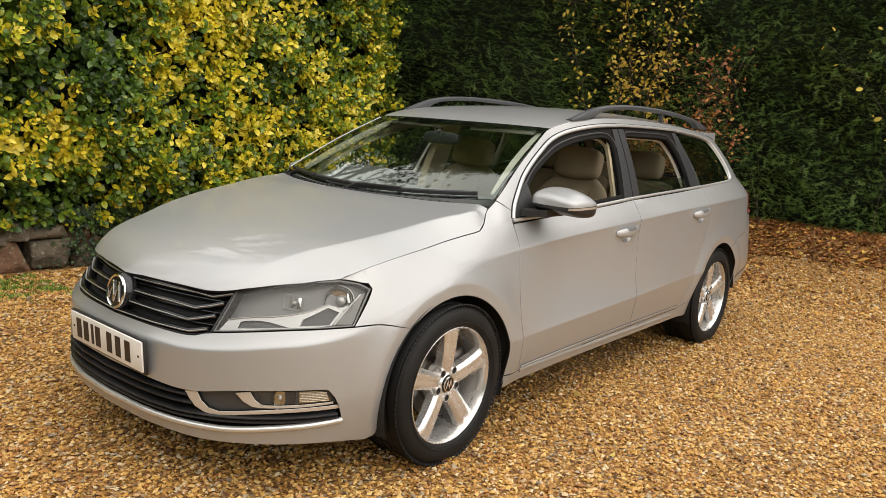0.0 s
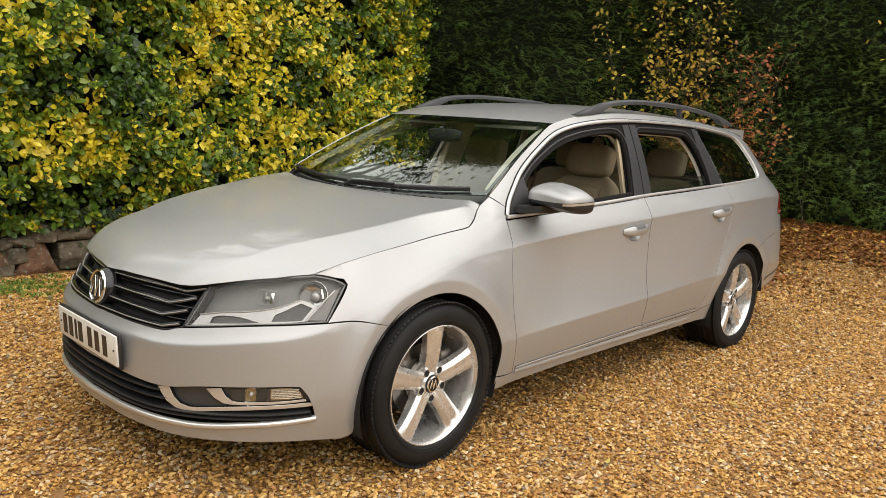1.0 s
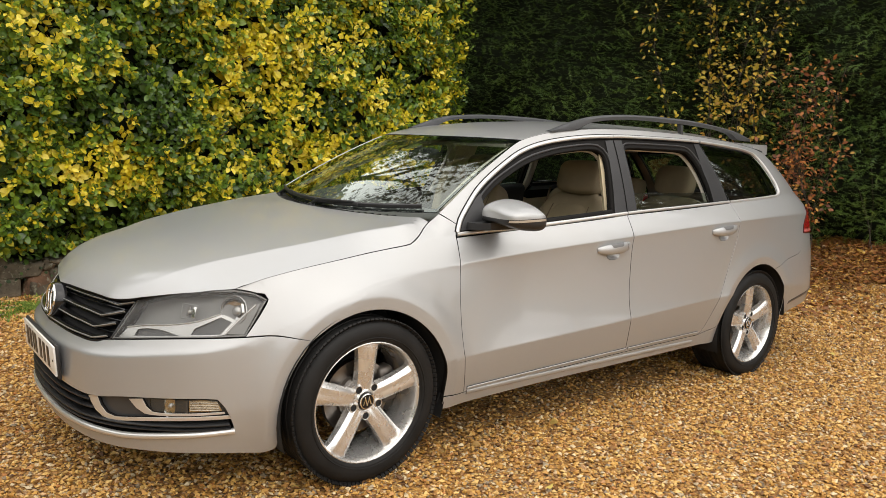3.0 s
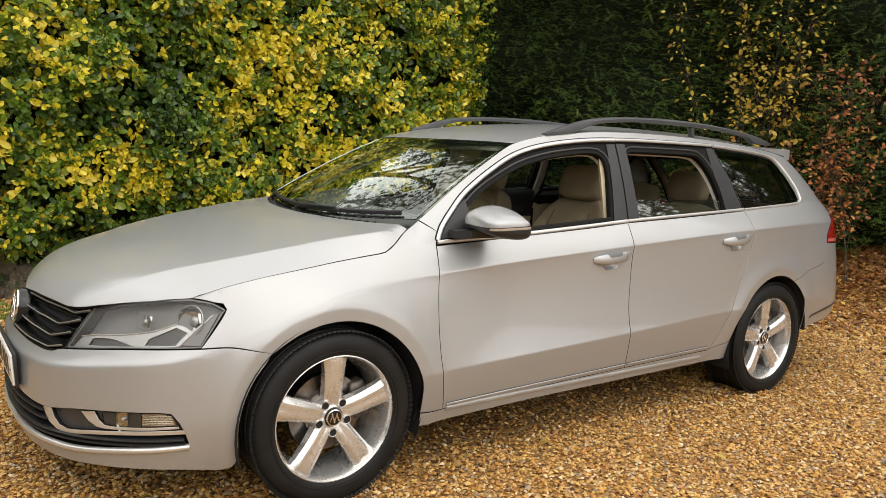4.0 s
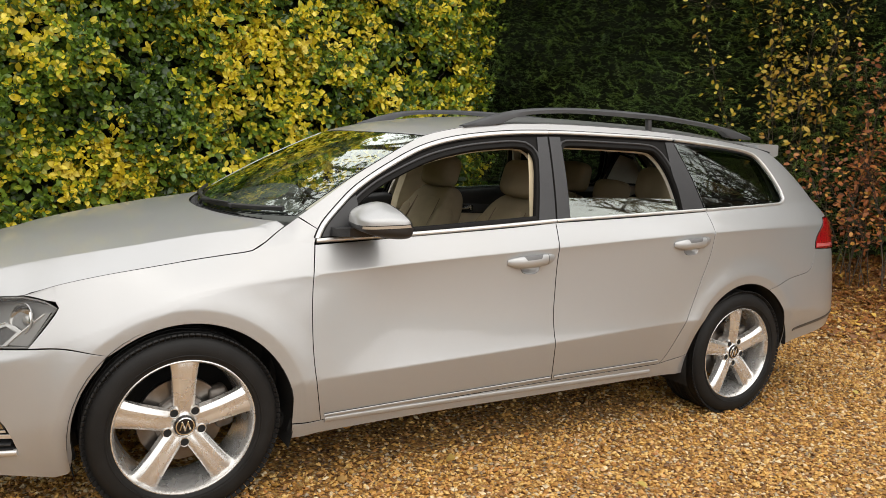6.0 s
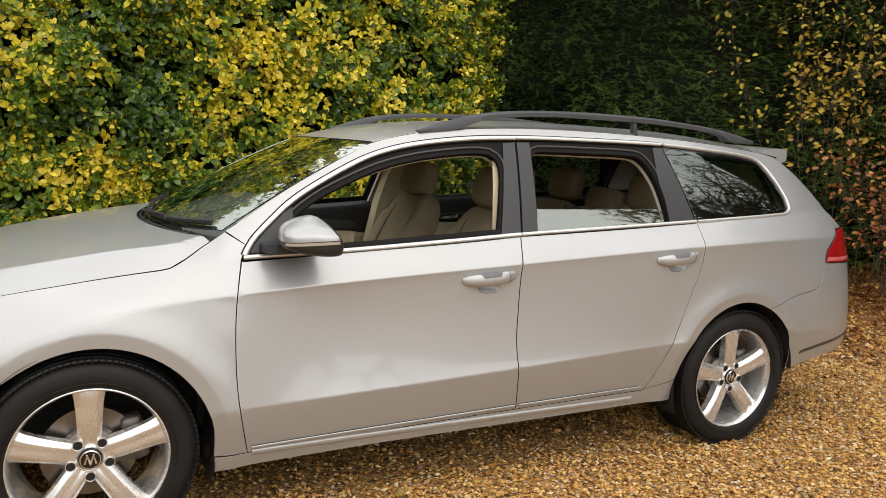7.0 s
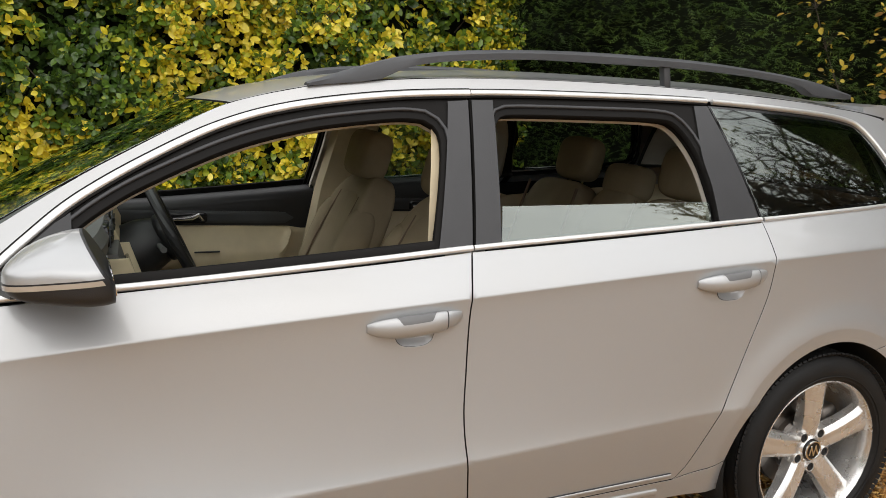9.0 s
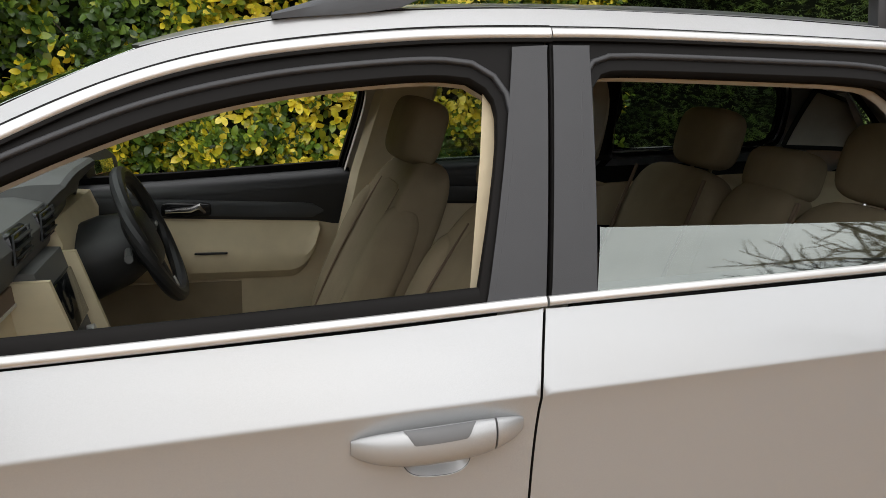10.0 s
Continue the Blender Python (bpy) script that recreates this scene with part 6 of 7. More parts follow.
for s in (-1, 1):
    part("sun_visor", Geo().box(.16, .40, .018, pose(1.06, s * .30, 1.31, 0, -12, 0), .006), M["headliner"], car)
    part("seat_belt", Geo().loft([[(1.60 + d, s * y, z), (1.64 + d, s * y, z), (1.64 + d, s * (y - .003), z), (1.60 + d, s * (y - .003), z)] for y, z, d in ((.60, 1.26, 0), (.665, 1.0, -.02), (.70, .60, -.05), (.71, .35, -.06))]), M["brown"], car, "brown seat belt")
    part("pillar_lining", Geo().loft([[(x + d, s * y, z) for x, y in ((1.50, yy), (1.68, yy), (1.66, yy - .03), (1.52, yy - .03))] for z, yy, d in ((1.36, .60, .02), (1.18, .665, .0), (.98, .735, -.03), (.6, .80, -.07), (.32, .79, -.05))]) if s < 0 else Geo().loft([[(x + d, yy - a, z) for x, a in ((1.50, 0), (1.70, 0), (1.68, .04), (1.52, .04))] for z, yy, d in ((1.36, .60, .09), (1.18, .655, .055), (.98, .685, .0), (.6, .70, -.08), (.32, .70, -.12))]), M["beige_leather"], car, "pale centre pillar lining")
    part("grab_handle", Geo().tube([(1.25, s * .545, 1.33), (1.28, s * .52, 1.315), (1.42, s * .52, 1.325), (1.45, s * .545, 1.345)], .008, 8), M["headliner"], car)

# the far side repeats the near side
def far_copy(ob, parent):
    c = new(ob.name.split(".")[0], ob.data)
    if "label" in ob:
        c["label"] = ob["label"]
    c.parent = parent
    c.matrix_basis = ob.matrix_basis.copy()
    return c


for ob in LEFT:
    fc = far_copy(ob, car)
    fc.matrix_basis = Matrix.Diagonal((1, -1, 1, 1)) @ ob.matrix_basis
    if ob.name.startswith("door_mirror"):
        fc.matrix_basis = Matrix.Translation((.62, .80, .965)) @ pose(0, 0, 0, 0, 0, -14) @ Matrix.Scale(.86, 4) @ Matrix.Translation((-.62, -.84, -.975)) @ fc.matrix_basis
    for ch in ob.children:
        c1 = far_copy(ch, fc)
        for gc in ch.children:
            far_copy(gc, c1)
# the far rear window is wound up
far_rear = link("rear_side_window", sheet("rear_side_window", [outline(R_OPEN)], skin, step=.08, gap=-.004, off=-.012, rim=.003), M["dark_glass"], car, "dark closed rear side window")
far_rear.matrix_basis = Matrix.Diagonal((1, -1, 1, 1))

# ---- ground: gravel drive, leaf-strewn bank under the hedge ----
def ground_z(x, y):
    """Height of the ground: flat drive, a bank that rises below the yew hedge and the stone wall."""
    x, y = np.asarray(x, float), np.asarray(y, float)
    edge = 5.75 + 0.35 * np.sin(y * 0.8) + np.clip(-y - 1, 0, 9) * .25
    d = np.maximum(x - edge, (y - 2.9) * np.clip((x - 3.2), 0, 1))
    b = np.clip(d / 1.4, 0, 1)
    return 0.42 * b * b * (3 - 2 * b) + 0.012 * np.sin(x * 1.7 + 1) * np.sin(y * 1.3) * np.clip(np.hypot(x - 1.4, y) - 2.2, 0, 1)


gx = np.unique(np.concatenate([np.linspace(-600, -12, 10), np.linspace(-12, 14, 131), np.linspace(14, 600, 10)]))
gy = np.unique(np.concatenate([np.linspace(-600, -12, 10), np.linspace(-12, 8, 101), np.linspace(8, 600, 10)]))
X, Y = np.meshgrid(gx, gy, indexing="ij")
Z = ground_z(X, Y)
nx_, ny_ = len(gx), len(gy)
idx = np.arange(nx_ * ny_).reshape(nx_, ny_)
quads = np.stack([idx[:-1, :-1], idx[1:, :-1], idx[1:, 1:], idx[:-1, 1:]], -1).reshape(-1, 4)
tris = np.concatenate([quads[:, :3], quads[:, [0, 2, 3]]])
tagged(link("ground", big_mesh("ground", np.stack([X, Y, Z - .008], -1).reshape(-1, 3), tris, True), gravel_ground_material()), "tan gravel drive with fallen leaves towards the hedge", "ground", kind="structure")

rng = np.random.default_rng(7)


def scatter_shapes(base, tri, pos, scale, rot):
    """Copies of one small shape: base (k,3), at pos (n,3), scaled (n,3), turned by matrices rot (n,3,3)."""
    v = np.einsum("nij,nkj->nki", rot, base[None] * scale[:, None, :]) + pos[:, None, :]
    t = tri[None] + (np.arange(len(pos)) * len(base))[:, None, None]
    return v.reshape(-1, 3), t.reshape(-1, 3)


def turns(n, tilt, r=rng):
    """Random turns about z with a random lean of up to tilt radians."""
    a = r.uniform(0, 2 * math.pi, n)
    return lean(a, r.uniform(0, tilt, n), r.uniform(0, 2 * math.pi, n))


def lean(a, th, ph):
    ca, sa = np.cos(a), np.sin(a)
    o, e = np.zeros_like(a), np.ones_like(a)
    rz = np.stack([np.stack([ca, -sa, o], -1), np.stack([sa, ca, o], -1), np.stack([o, o, e], -1)], 1)
    kx, ky = np.cos(ph), np.sin(ph)
    c, s = np.cos(th), np.sin(th)
    k = np.stack([np.stack([o, o, ky], -1), np.stack([o, o, -kx], -1), np.stack([-ky, kx, o], -1)], 1)
    eye = np.eye(3)[None]
    return (eye + s[:, None, None] * k + (1 - c)[:, None, None] * (k @ k)) @ rz


# loose stones: three pebble shapes, flattened and chipped
def pebble(seed):
    r = np.random.default_rng(seed)
    p = np.array([(1, 0, 0), (-1, 0, 0), (0, 1, 0), (0, -1, 0), (0, 0, 1), (0, 0, -1)], float)
    p *= r.uniform(.8, 1.15, (len(p), 1))
    p += r.normal(0, .16, p.shape)
    bm = bmesh.new()
    for q in p:
        bm.verts.new(q)
    bmesh.ops.convex_hull(bm, input=bm.verts)
    bmesh.ops.triangulate(bm, faces=bm.faces)
    bm.verts.index_update()
    v = np.array([tuple(q.co) for q in bm.verts])
    f = np.array([[q.index for q in t.verts] for t in bm.faces])
    bm.free()
    return v, f


def gravel(name, n, xr, yr, size, material, seed, keep=None, label=""):
    r = np.random.default_rng(seed)
    x, y = r.uniform(*xr, n), r.uniform(*yr, n)
    if keep is not None:
        k = keep(x, y)
        x, y = x[k], y[k]
    n = len(x)
    s = size * np.minimum(r.lognormal(0, .30, n), 1.7)
    V, T, base = [], [], 0
    for i in range(3):
        v, f = pebble(seed * 10 + i)
        m = np.arange(n) % 3 == i
        sc = np.stack([s[m], s[m] * r.uniform(.7, 1.0, m.sum()), s[m] * r.uniform(.5, .8, m.sum())], 1)
        pos = np.stack([x[m], y[m], ground_z(x[m], y[m]) - .006 + s[m] * r.uniform(-.1, .75, m.sum())], 1)
        vv, tt = scatter_shapes(v, f, pos, sc, turns(m.sum(), .6, r))
        V.append(vv)
        T.append(tt + base)
        base += len(vv)
    return tagged(link(name, big_mesh(name, np.concatenate(V), np.concatenate(T)), material), label, "gravel", kind="stuff")


stone_mat = stone_material("gravel_stone", STONE_STOPS, .55)
near_keep = lambda x, y: (y > np.maximum(-1.45 - .885 * x, -2.52 + .17 * x)) & (y < 2.6 - .05 * x) & ~((np.abs(y) < .72) & (x > .25) & (x < 2.4) & (np.random.default_rng(3).uniform(0, 1, len(x)) < .75))
gravel("gravel", 122000, (-1.9, 4.6), (-2.4, 2.4), .0096, stone_mat, 1, near_keep, "loose tan, ochre and cream gravel stones")
gravel("side_gravel", 8000, (-2.6, 2.0), (2.3, 3.15), .0122, stone_mat, 4, None, "loose gravel before the stone wall")
gravel("far_gravel", 34000, (3.0, 8.2), (-3.6, 2.0), .015, stone_mat, 2, lambda x, y: (x > 4.4) | (y < -1.9), "loose gravel by the hedge")

# fallen leaves
def leaf_shape(w=.32, fold=.12, curl=.1, k=4, full=.8, skew=.85):
    """A pointed oval leaf of unit length along x, folded along its midrib."""
    t = np.linspace(0, 1, k + 1)
    h = w * np.sin(np.pi * t ** skew) ** full
    z = -curl * (t - .35) ** 2
    mid = np.stack([t, 0 * t, z], 1)
    lf = np.stack([t, h, z + fold * h], 1)[1:-1]
    rt = np.stack([t, -h, z + fold * h], 1)[1:-1]
    v = np.concatenate([mid, lf, rt])
    m, a, b = k + 1, k - 1, 0
    f = []
    L, R = m, m + k - 1
    f += [(0, 1, L), (0, R, 1)]
    for i in range(1, k - 1):
        f += [(i, i + 1, L + i), (i, L + i, L + i - 1), (i, R + i - 1, R + i), (i, R + i, i + 1)]
    f += [(k - 1, k, L + k - 2), (k - 1, R + k - 2, k)]
    return v, np.array(f)


LV, LF = leaf_shape(.36, .25, .5)


def litter(name, x, y, size, stops, seed, label):
    r = np.random.default_rng(seed)
    n = len(x)
    s = size * r.uniform(.6, 1.3, n)
    pos = np.stack([x, y, ground_z(x, y) + .012 + r.uniform(0, .018, n)], 1)
    sc = np.stack([s, s * r.uniform(.7, 1.1, n), s * r.choice([-1, 1], n)], 1)
    v, t = scatter_shapes(LV - (.5, 0, 0), LF, pos, sc, turns(n, .6, r))
    tagged(link(name, big_mesh(name, v, t, True), leaf_material(name, stops, 0, rough=.6, trans=.1)), label, "leaves", kind="stuff")


BROWN = [(0, (0.117, 0.044, 0.014)), (0.3, (0.260, 0.094, 0.024)), (0.55, (0.390, 0.150, 0.036)), (0.75, (0.208, 0.088, 0.036)), (0.92, (0.585, 0.300, 0.060)), (1, (0.715, 0.475, 0.096))]
r_ = np.random.default_rng(21)
lx, ly = r_.uniform(4.6, 8.2, 30000), r_.uniform(-3.6, 3.0, 30000)
k_ = r_.uniform(0, 1, 30000) < np.clip(.03 + .32 * np.clip((ly + .5) / .7, 0, 1) * np.clip((lx - 4.4) / .8, 0, 1) + np.clip((lx - 6.10 + .08 * np.sin(ly * 5)) / .22, 0, 1), 0, 1)
litter("leaf_litter", lx[k_], ly[k_], .055, BROWN, 22, "brown and orange fallen leaves on the bank")
lx, ly = r_.uniform(-1.9, 5.5, 420), r_.uniform(-3.2, 2.8, 420)
k_ = r_.uniform(0, 1, 420) < np.where(ly > 1.2, 1, .45)
litter("fallen_leaves", lx[k_], ly[k_], .045, [(0, (.14, .06, .02)), (.5, (.30, .15, .04)), (1, (.52, .40, .09))], 23, "few yellow and brown leaves lying on the gravel")

# grass at the foot of the wall
n_ = 30000
gxs, gys = r_.uniform(-2.6, .05, n_), r_.normal(2.74, .20, n_)
k_ = r_.uniform(0, 1, n_) < np.clip(.45 + .9 * np.sin(gxs * 13 + 2 * np.sin(gys * 9)) * np.sin(gys * 19 + gxs * 4) - 4 * (gys - 2.74) ** 2, .03, 1)
gxs, gys = gxs[k_], gys[k_]
n_ = len(gxs)
bl = np.array([(0, -.5, 0), (0, .5, 0), (.25, -.35, .55), (.25, .35, .55), (.7, 0, 1)], float)
bf = np.array([(0, 1, 3), (0, 3, 2), (2, 3, 4)])
hs = r_.uniform(.010, .028, n_)
v, t = scatter_shapes(bl, bf, np.stack([gxs, gys, ground_z(gxs, gys) - .002], 1), np.stack([hs * .8, np.full(n_, .011), hs], 1), turns(n_, .3))
tagged(link("grass", big_mesh("grass", v, t, True), leaf_material("grass", [(0, (.08, .15, .02)), (.6, (.20, .31, .04)), (1, (.36, .40, .07))], 0, rough=.7)), "short green grass by the stone wall", "grass", kind="stuff")

# ---- variegated hedge behind the car ----
def hedge_front(x, z):
    """How far the leaf face of the clipped hedge lies at (x, z): bulging, with dents."""
    b = 2.98 + .10 * np.sin(x * 2.1 + 1.3 * z) * np.sin(z * 2.7 + .6 * x) + .06 * np.sin(x * 5.3 + 2) * np.sin(z * 6.1) + .06 * np.sin(x * 11.3 + 4 * z) * np.sin(z * 12.7 + 2 * x)
    return b + np.clip(.75 - z, 0, 1) * .35 + np.clip(x - 3.3, 0, 1) ** 2 * 6


def facing(nrm, roll, r):
    """Turns that lay local x along the leaf, local z along nrm."""
    n = nrm / np.linalg.norm(nrm, axis=1, keepdims=True)
    a = np.cross(n, np.array([0, 0, 1.0]))
    a /= np.linalg.norm(a, axis=1, keepdims=True) + 1e-6
    b = np.cross(n, a)
    x = a * np.cos(roll)[:, None] + b * np.sin(roll)[:, None]
    y = np.cross(n, x)
    return np.stack([x, y, n], 2)


def shoots(x, y, z, out, per, size, r, spread=.9):
    """Rosettes of leaves: each shoot tip at (x, y, z) points along out and carries per leaves."""
    n = len(x)
    k = np.repeat(np.arange(n), per)
    m = n * per
    ang = np.tile(np.arange(per) * 2.4, n) + np.repeat(r.uniform(0, 6.28, n), per) + r.normal(0, .45, m)
    lev = np.tile(np.linspace(0, 1, per), n)
    o = out[k]
    o = o / np.linalg.norm(o, axis=1, keepdims=True)
    a = np.cross(o, np.array([0.31, .2, .93]))
    a /= np.linalg.norm(a, axis=1, keepdims=True)
    b = np.cross(o, a)
    sidev = a * np.cos(ang)[:, None] + b * np.sin(ang)[:, None]
    dirv = sidev * (spread * (1.1 - .55 * lev))[:, None] + o * (.35 + .6 * lev)[:, None] + np.array([0, 0, -.12])
    dirv /= np.linalg.norm(dirv, axis=1, keepdims=True)
    nrm = o - dirv * np.sum(o * dirv, 1, keepdims=True) + r.normal(0, .32, (m, 3))
    nrm -= dirv * np.sum(nrm * dirv, 1, keepdims=True)
    nrm /= np.linalg.norm(nrm, axis=1, keepdims=True) + 1e-6
    rot = np.stack([dirv, np.cross(nrm, dirv), nrm], 2)
    s = size * r.uniform(.65, 1.2, m) * (1.05 - .45 * lev)
    pos = np.stack([x, y, z], 1)[k] + o * (.085 * lev - .03)[:, None] + r.normal(0, .014, (m, 3))
    return pos, np.stack([s, s * r.uniform(.85, 1.15, m), s], 1), rot


# golden patches of the hedge, and green ones between them: (x, z)
GOLD = [(-.05, .96), (.14, 1.05), (.06, .84), (.37, .87), (.42, 1.05), (1.02, 1.70), (1.15, 1.95), (1.33, 1.5), (1.45, 1.86), (1.80, 1.86), (1.62, 1.62), (1.3, 2.15), (1.6, 2.06), (1.2, 1.16), (1.78, 1.32), (2.04, 1.98), (2.37, 1.75), (2.5, 1.54), (2.21, 1.2),
        (1.91, .99), (2.69, 1.06), (3.39, 1.82), (.9, 1.01), (3.42, 1.3), (2.9, 1.4), (2.3, 2.5), (-.9, 1.5), (-1.1, 2.2)]
GREEN = [(-.15, .52), (.30, .48), (.12, .62), (.6, .6), (.3, 1.34), (.62, 1.3), (.5, 1.55), (2.2, 1.5), (.84, 1.17), (3.0, 1.98), (1.25, .72), (-.03, 1.32), (.74, 1.83), (.14, 1.97), (2.58, 2.06)]


def hedge_tone(x, z):
    t = .455 + .07 * np.sin(x * 3.1 + z) * np.sin(z * 3.7 - x)
    for a, b in GOLD:
        t = t + .20 * np.exp(-((x - a) ** 2 + (z - b) ** 2) / .04)
    for a, b in GREEN:
        t = t - .21 * np.exp(-((x - a) ** 2 + (z - b) ** 2) / .06)
    return t


def hedge_leaves(name, n, xr, zr, size, shape, keep=None):
    hx, hz = rh.uniform(*xr, n), rh.uniform(*zr, n)
    if keep is not None:
        k = keep(hx, hz)
        hx, hz = hx[k], hz[k]
    hd = hedge_front(hx, hz) + rh.uniform(0, 1, len(hx)) ** 2 * .28
    clump = .58 + .68 * np.sin(hx * 9.1 + 3 * hz + 2 * np.sin(hz * 4.3)) * np.sin(hz * 10.7 - 2 * hx + 1.5 * np.sin(hx * 5.1))
    k = (hd < 4.2) & (rh.uniform(0, 1, len(hx)) < np.clip(clump + .2, .25, 1))
    hx, hz, hd = hx[k], hz[k], hd[k]
    out = np.stack([rh.normal(0, .35, len(hx)) + np.clip(hx - 3.2, 0, 1) * 2.5, -np.ones(len(hx)), rh.normal(.35, .3, len(hx))], 1)
    return leaf_mass(name, hx, hd, hz, out, size, shape)


def leaf_mass(name, x, y, z, out, size, shape):
    pos, sc, rot = shoots(x, y, z, out, 7, size, rh, .95)
    v, t = scatter_shapes(*shape, pos, sc, rot)
    me = big_mesh(name, v, t, True)
    n = len(pos)
    tone = .76 * np.repeat(hedge_tone(x, z) + rh.normal(0, .28, len(x)), 7) + .24 * rh.uniform(0, 1, n) + .07 * (np.tile(np.linspace(0, 1, 7), len(x)) - .5)
    at = me.attributes.new("tone", "FLOAT", "POINT")
    at.data.foreach_set("value", np.repeat(tone, len(shape[0])).astype(np.float32))
    link(name, me, hedge_mat, hedge)["kind"] = "stuff"


rh = np.random.default_rng(40)
HV, HF = leaf_shape(.30, .16, .22, 4, .6, 1.1)
HV5, HF5 = leaf_shape(.275, .18, .30, 5, .62, 1.12)
VARIEG = [(0, (.032, .066, .012)), (.22, (.066, .128, .020)), (.36, (.115, .205, .026)), (.48, (.19, .285, .028)), (.57, (.42, .44, .032)), (.66, (.82, .67, .036)), (1, (.93, .78, .13))]
hedge_mat = leaf_material("hedge_leaf", VARIEG, 0, .42, .34, .25, "tone")
hedge = tagged(new("variegated_hedge"), "tall clipped hedge with glossy green and golden yellow leaves", "hedge")
hedge_leaves("leaves", 8700, (-1.15, 3.62), (.32, 2.82), .082, (HV5, HF5))
hedge_leaves("outer_leaves", 1000, (-6.5, 3.62), (.32, 2.95), .11, (HV, HF), lambda x, z: (x < -1.15) | (z > 2.78))
# the corner end of the hedge
M_ = 1000
ex, ez = rh.normal(3.52, .07, M_), rh.uniform(.3, 2.9, M_)
leaf_mass("end_leaves", ex, rh.uniform(2.95, 3.8, M_), ez, np.stack([np.ones(M_), rh.normal(-.4, .3, M_), rh.normal(.3, .3, M_)], 1), .066, (HV, HF))
# near-black backing behind the leaves: the hedge's inner shade put into colour
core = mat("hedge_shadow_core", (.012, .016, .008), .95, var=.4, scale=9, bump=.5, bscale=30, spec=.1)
bark = mat("twig_bark", (.07, .055, .04), .85, var=.3, scale=30, bump=.4, bscale=120)


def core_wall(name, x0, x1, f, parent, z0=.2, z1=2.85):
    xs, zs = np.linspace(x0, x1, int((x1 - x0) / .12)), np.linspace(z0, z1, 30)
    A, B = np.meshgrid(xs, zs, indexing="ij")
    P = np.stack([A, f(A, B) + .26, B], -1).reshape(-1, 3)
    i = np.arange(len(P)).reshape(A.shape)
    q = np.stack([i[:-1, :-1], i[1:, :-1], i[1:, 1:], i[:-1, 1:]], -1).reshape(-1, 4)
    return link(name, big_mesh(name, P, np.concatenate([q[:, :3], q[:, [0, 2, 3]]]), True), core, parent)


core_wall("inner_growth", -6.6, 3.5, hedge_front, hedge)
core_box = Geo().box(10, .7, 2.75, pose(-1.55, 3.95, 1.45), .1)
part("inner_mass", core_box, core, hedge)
tw = Geo()
for i in range(90):
    x, z = rh.uniform(-3, 3.4), rh.uniform(.2, 2.6)
    y = float(hedge_front(x, z)) + .2
    p = [(x, y, z), (x + rh.normal(0, .05), y - .08, z + .12), (x + rh.normal(0, .1), y - .17, z + .25)]
    tw.tube(p, [.008, .006, .003], 5)
part("twig", tw, bark, hedge)["kind"] = "stuff"

# ---- yew hedge round the corner ----
YX = pch([(0, 3.3), (1.2, 4.45), (2.0, 5.2), (3.3, 6.45), (4.3, 6.85), (6, 7.25), (9, 7.9), (13, 8.6)])
YY = pch([(0, 3.45), (1.2, 2.9), (2.0, 2.55), (3.3, 1.75), (4.3, .75), (6, -.9), (9, -3.8), (13, -7.6)])


def yew_at(s, z):
    e = .05
    x, y = YX(s), YY(s)
    tx, ty = YX(s + e) - YX(s - e), YY(s + e) - YY(s - e)
    l = np.hypot(tx, ty)
    nx, ny = ty / l, -tx / l            # towards the drive
    b = .14 * np.sin(s * 2.3 + z * 1.7) * np.sin(z * 2.1 - s) + .08 * np.sin(s * 5.7 + 1) * np.sin(z * 5.1 + s * 2) + .22 * np.clip(z - 2.2, 0, 3) * np.sin(s * 1.9 + 2) + .07 * np.sin(z * 13 + 3 * np.sin(s * 2.7) + 1.5 * np.sin(s * 7.1)) - 1.7 * np.clip(1 - s / 2.5, 0, 1)
    return x + nx * b, y + ny * b, nx, ny


def sprig(k=5):
    """A flat yew sprig of unit length: paired thin needles along a twig."""
    v, f = [], []
    for i in range(k):
        t = .08 + .86 * i / (k - 1)
        L = .30 * (1 - .55 * abs(t - .35))
        for s in (-1, 1):
            n = len(v)
            v += [(t - .05, 0, 0), (t + .05, 0, 0), (t + .16, s * L, -.05 + .03 * (i % 2))]
            f.append((n, n + 1, n + 2))
    n = len(v)
    v += [(0, -.018, 0), (0, .018, 0), (1.06, 0, -.02)]
    f.append((n, n + 1, n + 2))
    return np.array(v, float), np.array(f)


ry = np.random.default_rng(60)
yew = tagged(new("yew_hedge"), "dark green yew hedge behind the drive", "hedge")
NS = 56000
s_ = ry.uniform(0, 11, NS) ** 1.0
z_ = ry.uniform(.25, 4.6, NS) 
far_ = ry.uniform(0, 1, NS) < np.where(s_ > 7, .35, 1)
s_, z_ = s_[far_], z_[far_]
x_, y_, nx2, ny2 = yew_at(s_, z_)
dp = ry.uniform(0, 1, len(s_)) ** 1.6 * .34
x_, y_ = x_ - nx2 * dp, y_ - ny2 * dp
droop = np.stack([nx2 + ry.normal(0, .55, len(s_)), ny2 + ry.normal(0, .55, len(s_)), ry.normal(-.12, .28, len(s_))], 1)
droop /= np.linalg.norm(droop, axis=1, keepdims=True)
upv = np.stack([ry.normal(0, .25, len(s_)) - .25, ry.normal(0, .25, len(s_)) - .35, np.ones(len(s_))], 1)
upv -= droop * np.sum(upv * droop, 1, keepdims=True)
upv /= np.linalg.norm(upv, axis=1, keepdims=True)
rot = np.stack([droop, np.cross(upv, droop), upv], 2)
SV, SF = sprig()
ss = .110 * ry.uniform(.6, 1.35, len(s_))
